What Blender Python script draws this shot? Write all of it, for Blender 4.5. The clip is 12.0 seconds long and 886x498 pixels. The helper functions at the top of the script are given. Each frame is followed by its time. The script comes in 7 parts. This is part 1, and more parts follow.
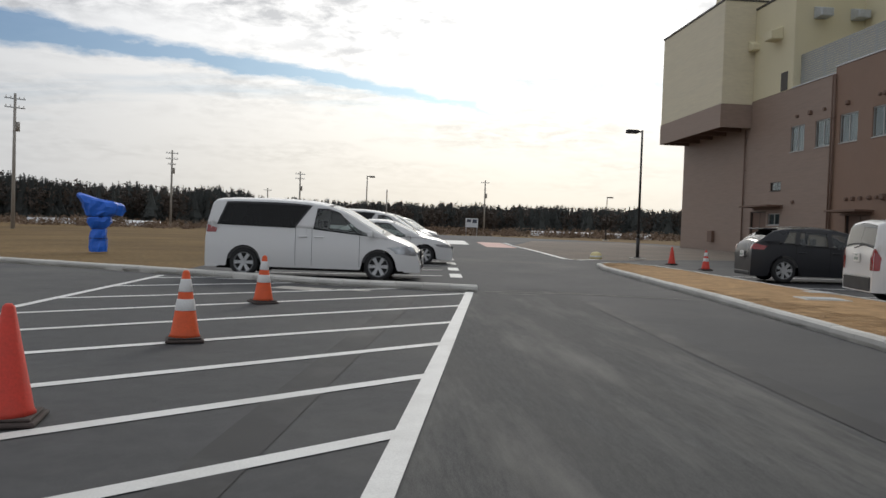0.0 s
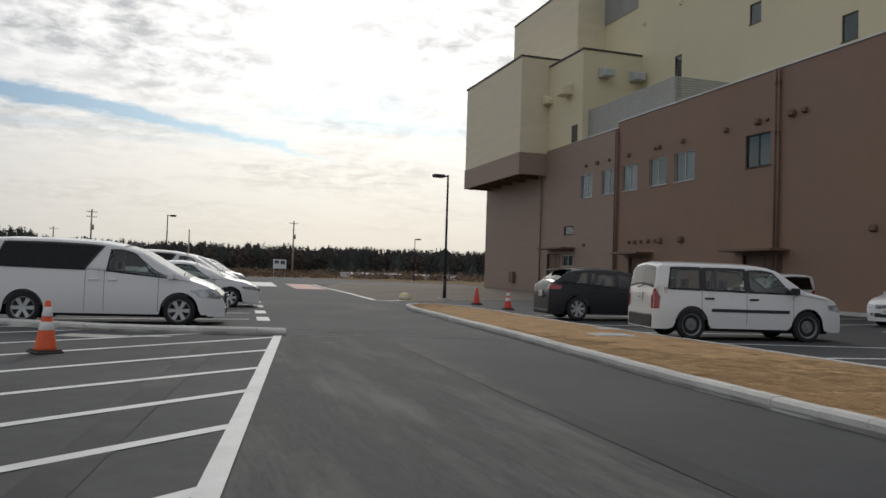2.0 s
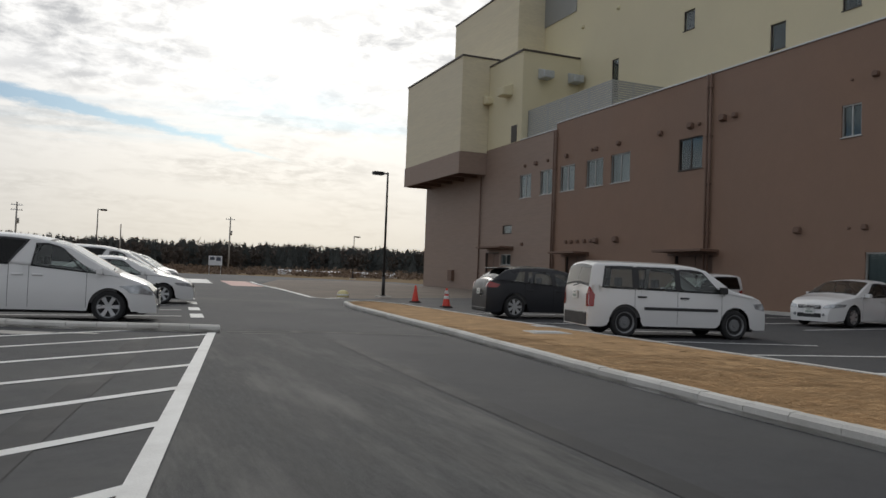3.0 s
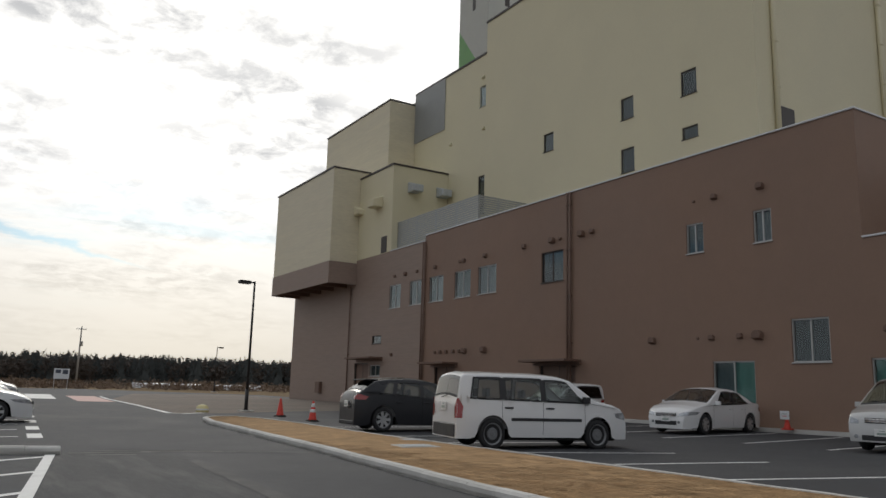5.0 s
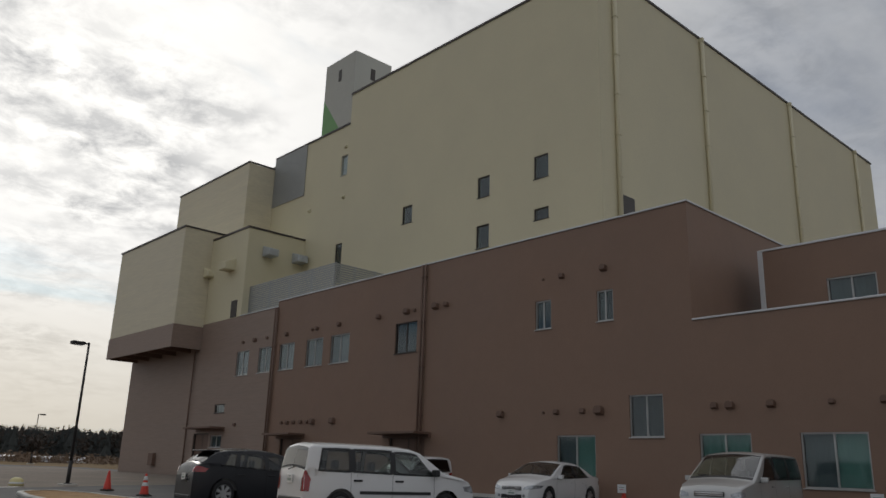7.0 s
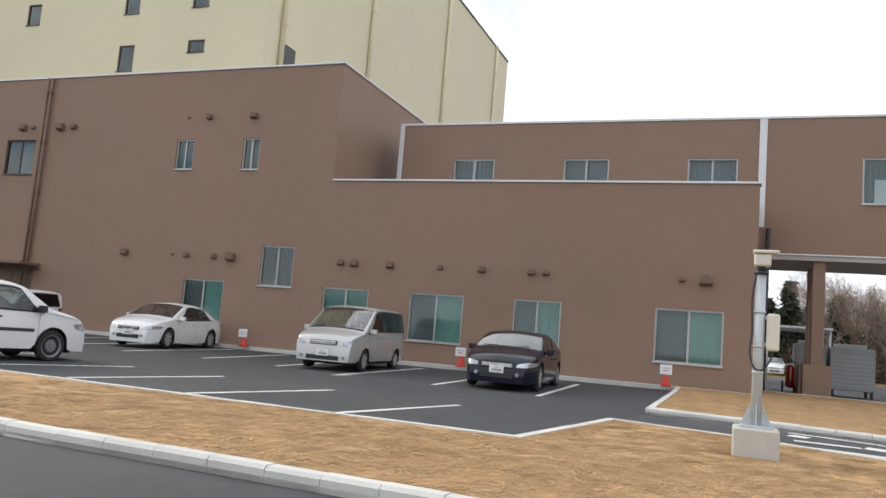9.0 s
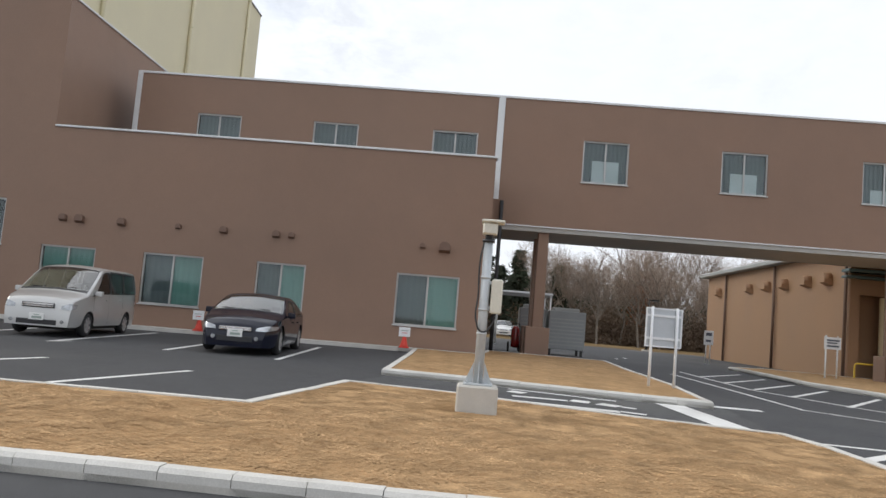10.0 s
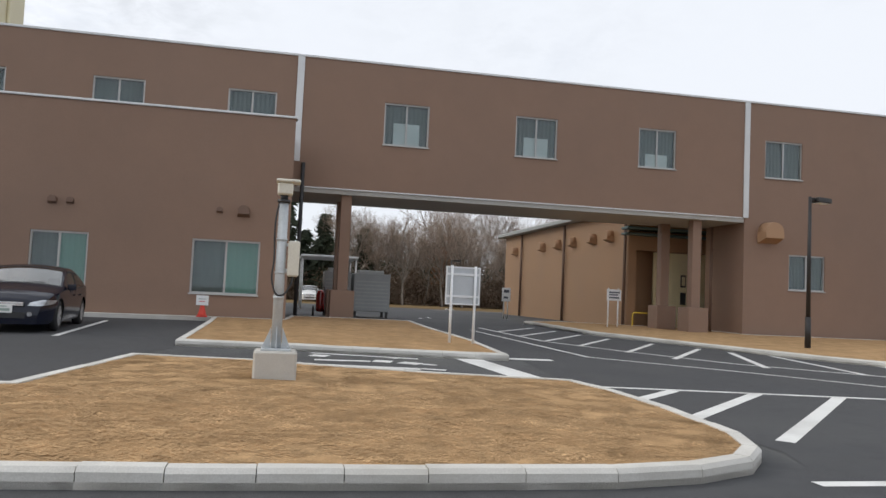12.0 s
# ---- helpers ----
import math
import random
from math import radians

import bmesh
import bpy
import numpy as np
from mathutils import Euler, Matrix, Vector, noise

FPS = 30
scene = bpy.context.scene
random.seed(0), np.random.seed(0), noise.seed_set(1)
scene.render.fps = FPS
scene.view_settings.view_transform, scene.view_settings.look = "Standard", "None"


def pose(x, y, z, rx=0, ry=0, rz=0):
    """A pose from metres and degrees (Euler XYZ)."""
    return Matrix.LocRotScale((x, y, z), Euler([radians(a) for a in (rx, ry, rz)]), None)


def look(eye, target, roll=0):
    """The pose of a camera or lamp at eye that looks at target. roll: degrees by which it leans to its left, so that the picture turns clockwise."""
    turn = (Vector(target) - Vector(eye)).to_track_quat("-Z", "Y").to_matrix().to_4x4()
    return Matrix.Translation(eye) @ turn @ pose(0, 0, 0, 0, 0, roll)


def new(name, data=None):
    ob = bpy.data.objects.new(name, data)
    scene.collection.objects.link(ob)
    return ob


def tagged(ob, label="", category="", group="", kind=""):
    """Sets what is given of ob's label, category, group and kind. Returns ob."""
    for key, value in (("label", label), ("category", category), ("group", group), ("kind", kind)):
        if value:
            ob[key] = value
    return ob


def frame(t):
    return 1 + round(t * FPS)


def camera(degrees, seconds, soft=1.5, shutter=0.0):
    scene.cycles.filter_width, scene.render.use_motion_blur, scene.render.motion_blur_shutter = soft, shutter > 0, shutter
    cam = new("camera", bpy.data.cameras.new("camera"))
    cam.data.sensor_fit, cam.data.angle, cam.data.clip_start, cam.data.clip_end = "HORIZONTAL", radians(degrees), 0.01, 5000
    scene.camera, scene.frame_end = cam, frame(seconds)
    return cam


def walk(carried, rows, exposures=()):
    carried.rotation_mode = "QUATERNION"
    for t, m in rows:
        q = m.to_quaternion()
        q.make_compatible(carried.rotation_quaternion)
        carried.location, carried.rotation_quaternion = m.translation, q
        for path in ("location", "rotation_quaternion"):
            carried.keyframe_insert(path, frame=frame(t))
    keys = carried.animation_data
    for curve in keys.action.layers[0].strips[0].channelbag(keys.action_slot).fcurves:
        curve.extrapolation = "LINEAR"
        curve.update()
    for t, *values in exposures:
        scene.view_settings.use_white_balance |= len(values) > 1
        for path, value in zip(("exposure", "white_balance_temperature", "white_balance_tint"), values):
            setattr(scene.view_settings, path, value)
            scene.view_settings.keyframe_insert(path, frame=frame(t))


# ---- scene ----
cam = camera(58.95, 12.0)
PATH = [
    (0.0, pose(0.035, -0.104, 1.267, 88.52, -1.94, -4.21)),
    (0.5, pose(0.032, -0.082, 1.287, 91.27, -1.65, -6.03)),
    (1.0, pose(0.045, -0.071, 1.270, 92.76, -0.89, -15.37)),
    (1.5, pose(0.036, -0.075, 1.265, 92.26, -1.00, -18.85)),
    (2.0, pose(0.034, -0.053, 1.273, 91.98, -1.76, -18.08)),
    (2.5, pose(0.057, -0.043, 1.270, 91.88, -2.07, -22.16)),
    (2.7, pose(0.053, -0.049, 1.262, 91.96, -2.19, -22.71)),
    (4.3, pose(0.082, -0.124, 1.244, 92.59, -1.92, -20.34)),
    (4.5, pose(0.084, -0.116, 1.249, 94.65, -2.14, -25.33)),
    (5.0, pose(0.089, -0.053, 1.276, 100.33, -1.53, -31.96)),
    (5.5, pose(0.088, -0.017, 1.288, 105.35, -1.27, -35.13)),
    (6.0, pose(0.071, -0.008, 1.270, 109.61, -1.47, -37.69)),
    (6.5, pose(0.044, -0.025, 1.258, 110.84, -1.32, -40.09)),
    (7.0, pose(0.016, -0.018, 1.243, 105.76, -1.77, -42.89)),
    (7.2, pose(0.020, -0.015, 1.251, 100.11, -2.12, -44.79)),
    (8.8, pose(0.029, 0.007, 1.299, 96.34, -4.70, -65.82)),
    (9.0, pose(0.026, 0.020, 1.301, 96.33, -4.72, -69.49)),
    (9.5, pose(0.052, -0.045, 1.311, 96.24, -4.65, -77.83)),
    (10.0, pose(0.140, -0.090, 1.307, 95.21, -4.75, -87.77)),
    (10.5, pose(0.247, -0.190, 1.296, 93.74, -4.14, -94.57)),
    (11.0, pose(0.315, -0.219, 1.285, 94.44, -3.84, -95.44)),
    (11.5, pose(0.331, -0.261, 1.290, 93.19, -3.45, -99.03)),
    (12.0, pose(0.308, -0.213, 1.280, 93.49, -2.58, -101.73)),
]
walk(cam, PATH, exposures=[(0.0, -0.75), (0.5, -0.87), (1.0, -1.02), (1.6, -0.97), (2.7, -0.98), (4.5, -0.98), (5.5, -0.98), (6.5, -1.32), (7.2, -1.2), (8.8, 0.40), (9.5, 0.24), (10.5, 0.07), (12.0, -0.02)])
SUN_YAW, SUN_ELEV = -14.0, 27.0


# ---- world, sun, exposure ----
def make_world():
    w = bpy.data.worlds.new("sky")
    scene.world = w
    w.use_nodes = True
    nt = w.node_tree
    nt.nodes.clear()
    N, L = nt.nodes.new, nt.links.new
    out, bg = N("ShaderNodeOutputWorld"), N("ShaderNodeBackground")
    sky = N("ShaderNodeTexSky")
    sky.sky_type, sky.sun_disc = "NISHITA", False
    sky.sun_elevation, sky.sun_rotation = radians(SUN_ELEV), radians(-SUN_YAW)
    sky.air_density, sky.dust_density = 1.0, 2.0
    co, sep = N("ShaderNodeTexCoord"), N("ShaderNodeSeparateXYZ")
    L(co.outputs["Generated"], sep.inputs[0])

    def m(op, a, b=None, c=None, clamp=False):
        n = N("ShaderNodeMath")
        n.operation, n.use_clamp = op, clamp
        for i, v in enumerate((a, b, c)):
            if v is None:
                continue
            if isinstance(v, (int, float)):
                n.inputs[i].default_value = v
            else:
                L(v, n.inputs[i])
        return n.outputs[0]

    def ramp(v, stops):
        n = N("ShaderNodeValToRGB")
        while len(n.color_ramp.elements) < len(stops):
            n.color_ramp.elements.new(0.5)
        for e, (p, c) in zip(n.color_ramp.elements, stops):
            e.position, e.color = p, (c if isinstance(c, tuple) else (c, c, c)) + (1,)
        L(v, n.inputs[0])
        return n.outputs[0]

    def mix(f, a, b, mode="MIX"):
        n = N("ShaderNodeMix")
        n.data_type, n.blend_type = "RGBA", mode
        for k, v in ((0, f), (6, a), (7, b)):
            if isinstance(v, (int, float)):
                n.inputs[k].default_value = v
            elif isinstance(v, tuple):
                n.inputs[k].default_value = v + (1,)
            else:
                L(v, n.inputs[k])
        return n.outputs[2]

    # a flat cloud deck: the sky's direction laid on a plane
    up = m("MAXIMUM", sep.outputs[2], 0.0)
    k = m("ADD", up, 0.16)
    px, py = m("DIVIDE", sep.outputs[0], k), m("DIVIDE", sep.outputs[1], k)
    deck = N("ShaderNodeCombineXYZ")
    L(px, deck.inputs[0]), L(py, deck.inputs[1])

    def cloud(scale, detail, rough, offset, stretch=(1, 1, 1), dist=0.0):
        mp, nz = N("ShaderNodeMapping"), N("ShaderNodeTexNoise")
        L(deck.outputs[0], mp.inputs[0])
        mp.inputs["Location"].default_value, mp.inputs["Scale"].default_value = offset, stretch
        L(mp.outputs[0], nz.inputs["Vector"])
        nz.inputs["Scale"].default_value, nz.inputs["Detail"].default_value = scale, detail
        nz.inputs["Roughness"].default_value, nz.inputs["Distortion"].default_value = rough, dist
        return nz.outputs[0]

    puffs = cloud(9.0, 8, 0.62, (3.1, 1.7, 0), dist=0.25)
    banks = cloud(1.1, 4, 0.5, (0.4, 5.2, 0), (1, 1.5, 1))
    holes = cloud(0.75, 6, 0.62, (7.3, 2.2, 0), (0.55, 1.7, 1), 0.4)
    sun_dir = Vector((-math.sin(radians(SUN_YAW)) * math.cos(radians(SUN_ELEV)), math.cos(radians(SUN_YAW)) * math.cos(radians(SUN_ELEV)), math.sin(radians(SUN_ELEV))))
    dt = N("ShaderNodeVectorMath")
    dt.operation = "DOT_PRODUCT"
    L(co.outputs["Generated"], dt.inputs[0])
    dt.inputs[1].default_value = sun_dir
    near_sun = m("POWER", m("MAXIMUM", dt.outputs["Value"], 0.0), 6.0)
    # thin veil, thicker grey banks, a few breaks of blue
    grey = m("MULTIPLY", ramp(puffs, [(0.40, 0.0), (0.62, 1.0)]), ramp(banks, [(0.40, 0.05), (0.60, 1.0)]))
    sunward = ramp(dt.outputs["Value"], [(0.35, 0.15), (0.75, 1.0)])
    grey = m("MULTIPLY", m("MULTIPLY", grey, ramp(up, [(0.05, 0.35), (0.3, 1.0)])), sunward)
    bright = mix(near_sun, (0.90, 0.94, 1.01), (2.7, 2.65, 2.55))
    dark = mix(near_sun, (0.58, 0.61, 0.66), (0.86, 0.88, 0.92))
    deck_col = mix(m("MULTIPLY", grey, 0.8), bright, dark)
    warm = ramp(up, [(0.0, 1.0), (0.22, 0.0)])
    deck_col = mix(m("MULTIPLY", warm, 0.8), deck_col, mix(near_sun, (0.86, 0.90, 0.95), (2.2, 1.86, 1.28)))
    blue = mix(1.0, sky.outputs[0], (0.052, 0.078, 0.108), "MULTIPLY")
    gap = m("MULTIPLY", ramp(holes, [(0.56, 0.0), (0.68, 1.0)]), m("MULTIPLY", sunward, 0.4))
    # a long thin break in the deck, low in the north-west
    ragged = cloud(3.2, 6, 0.6, (1.2, 4.4, 0))
    across = m("ADD", m("ADD", m("MULTIPLY", px, -0.408), m("MULTIPLY", py, 0.913)), m("MULTIPLY", m("SUBTRACT", ragged, 0.5), 0.42))
    along = m("ADD", m("MULTIPLY", px, 0.913), m("MULTIPLY", py, 0.408))
    streak = m("SUBTRACT", 1.0, m("DIVIDE", m("ABSOLUTE", m("SUBTRACT", across, 2.725)), m("MAXIMUM", m("SUBTRACT", 0.17, m("MULTIPLY", along, 0.07)), 0.02)), clamp=True)
    ends = m("SUBTRACT", 1.0, m("POWER", m("DIVIDE", m("ABSOLUTE", m("SUBTRACT", along, -0.2)), 2.15), 4.0), clamp=True)
    streak = m("MULTIPLY", m("MULTIPLY", streak, ends), 1.7)
    gap = m("MAXIMUM", m("MULTIPLY", gap, ramp(up, [(0.08, 0.0), (0.16, 1.0)])), m("MINIMUM", streak, 0.9))
    L(mix(gap, deck_col, blue), bg.inputs[0])
    bg.inputs[1].default_value = 1.0
    L(bg.outputs[0], out.inputs[0])
    lamp = bpy.data.lights.new("sun", "SUN")
    lamp.energy, lamp.angle, lamp.color = 1.1, radians(14), (1.0, 0.95, 0.87)
    ob = new("sun", lamp)
    ob.matrix_world = look(sun_dir * 300, (0, 0, 0))


make_world()


# ---- materials ----
def material(name, base, rough=0.7, metal=0.0, var=0.15, scale=3.0, fine=60.0, bump=0.15, bump_dist=0.004, spec=0.5, coat=0.0, dirt=None, dirt_amount=0.0,
             stretch=(1, 1, 1), per_object=0.0, fine_var=0.1, mottle=None, island=0.0):
    """Colour with a coarse and a fine variation, an optional dirt tint, and fine relief, in metres of the object's space."""
    mt = bpy.data.materials.new(name)
    mt.use_nodes = True
    nt = mt.node_tree
    N, L = nt.nodes.new, nt.links.new
    bs = nt.nodes["Principled BSDF"]
    co = N("ShaderNodeTexCoord")
    mp = N("ShaderNodeMapping")
    mp.inputs["Scale"].default_value = stretch
    L(co.outputs["Object"], mp.inputs[0])

    def noise_tex(s, detail=4.0, rough_=0.55):
        n = N("ShaderNodeTexNoise")
        L(mp.outputs[0], n.inputs["Vector"])
        n.inputs["Scale"].default_value, n.inputs["Detail"].default_value, n.inputs["Roughness"].default_value = s, detail, rough_
        return n.outputs[0]

    def remap(v, a, b):
        n = N("ShaderNodeMapRange")
        L(v, n.inputs[0])
        n.inputs[1].default_value, n.inputs[2].default_value, n.inputs[3].default_value, n.inputs[4].default_value = 0.25, 0.75, a, b
        return n.outputs[0]

    def mul(a, b):
        n = N("ShaderNodeMath")
        n.operation = "MULTIPLY"
        L(a, n.inputs[0])
        if isinstance(b, float):
            n.inputs[1].default_value = b
        else:
            L(b, n.inputs[1])
        return n.outputs[0]

    coarse, grain = noise_tex(scale), noise_tex(fine, 3.0)
    value = mul(remap(coarse, 1 - var, 1 + var), remap(grain, 1 - fine_var, 1 + fine_var))
    if mottle:
        value = mul(value, remap(noise_tex(mottle[0], 5.0, 0.7), 1 - mottle[1], 1 + mottle[1]))
    if island:
        geo = N("ShaderNodeNewGeometry")
        n = N("ShaderNodeMapRange")
        L(geo.outputs["Random Per Island"], n.inputs[0])
        n.inputs[3].default_value, n.inputs[4].default_value = 1 - island, 1 + island
        value = mul(value, n.outputs[0])
    if per_object:
        info = N("ShaderNodeObjectInfo")
        n = N("ShaderNodeMapRange")
        L(info.outputs["Random"], n.inputs[0])
        n.inputs[3].default_value, n.inputs[4].default_value = 1 - per_object, 1 + per_object
        value = mul(value, n.outputs[0])
    col = N("ShaderNodeMix")
    col.data_type, col.blend_type = "RGBA", "MULTIPLY"
    col.inputs[0].default_value = 1.0
    col.inputs[6].default_value = tuple(base) + (1,)
    L(value, col.inputs[7])
    result = col.outputs[2]
    if dirt is not None:
        patch = noise_tex(scale * 0.35, 6.0, 0.65)
        n = N("ShaderNodeMapRange")
        L(patch, n.inputs[0])
        n.inputs[1].default_value, n.inputs[2].default_value, n.inputs[3].default_value, n.inputs[4].default_value = 0.48, 0.68, 0.0, dirt_amount
        d = N("ShaderNodeMix")
        d.data_type = "RGBA"
        L(n.outputs[0], d.inputs[0])
        L(result, d.inputs[6])
        d.inputs[7].default_value = tuple(dirt) + (1,)
        result = d.outputs[2]
    L(result, bs.inputs["Base Color"])
    L(remap(coarse, max(rough - 0.08, 0.02), min(rough + 0.08, 1.0)), bs.inputs["Roughness"])
    bs.inputs["Metallic"].default_value = metal
    bs.inputs["Specular IOR Level"].default_value = spec
    bs.inputs["Coat Weight"].default_value = coat
    bs.inputs["Coat Roughness"].default_value = 0.06
    if bump:
        b = N("ShaderNodeBump")
        b.inputs["Strength"].default_value, b.inputs["Distance"].default_value = bump, bump_dist
        L(grain, b.inputs["Height"])
        L(b.outputs[0], bs.inputs["Normal"])
    return mt


def glass(name, tint=(0.8, 0.9, 0.88), rough=0.02):
    mt = bpy.data.materials.new(name)
    mt.use_nodes = True
    bs = mt.node_tree.nodes["Principled BSDF"]
    bs.inputs["Base Color"].default_value = tint + (1,)
    bs.inputs["Roughness"].default_value, bs.inputs["IOR"].default_value = rough, 1.45
    bs.inputs["Transmission Weight"].default_value = 1.0
    return mt


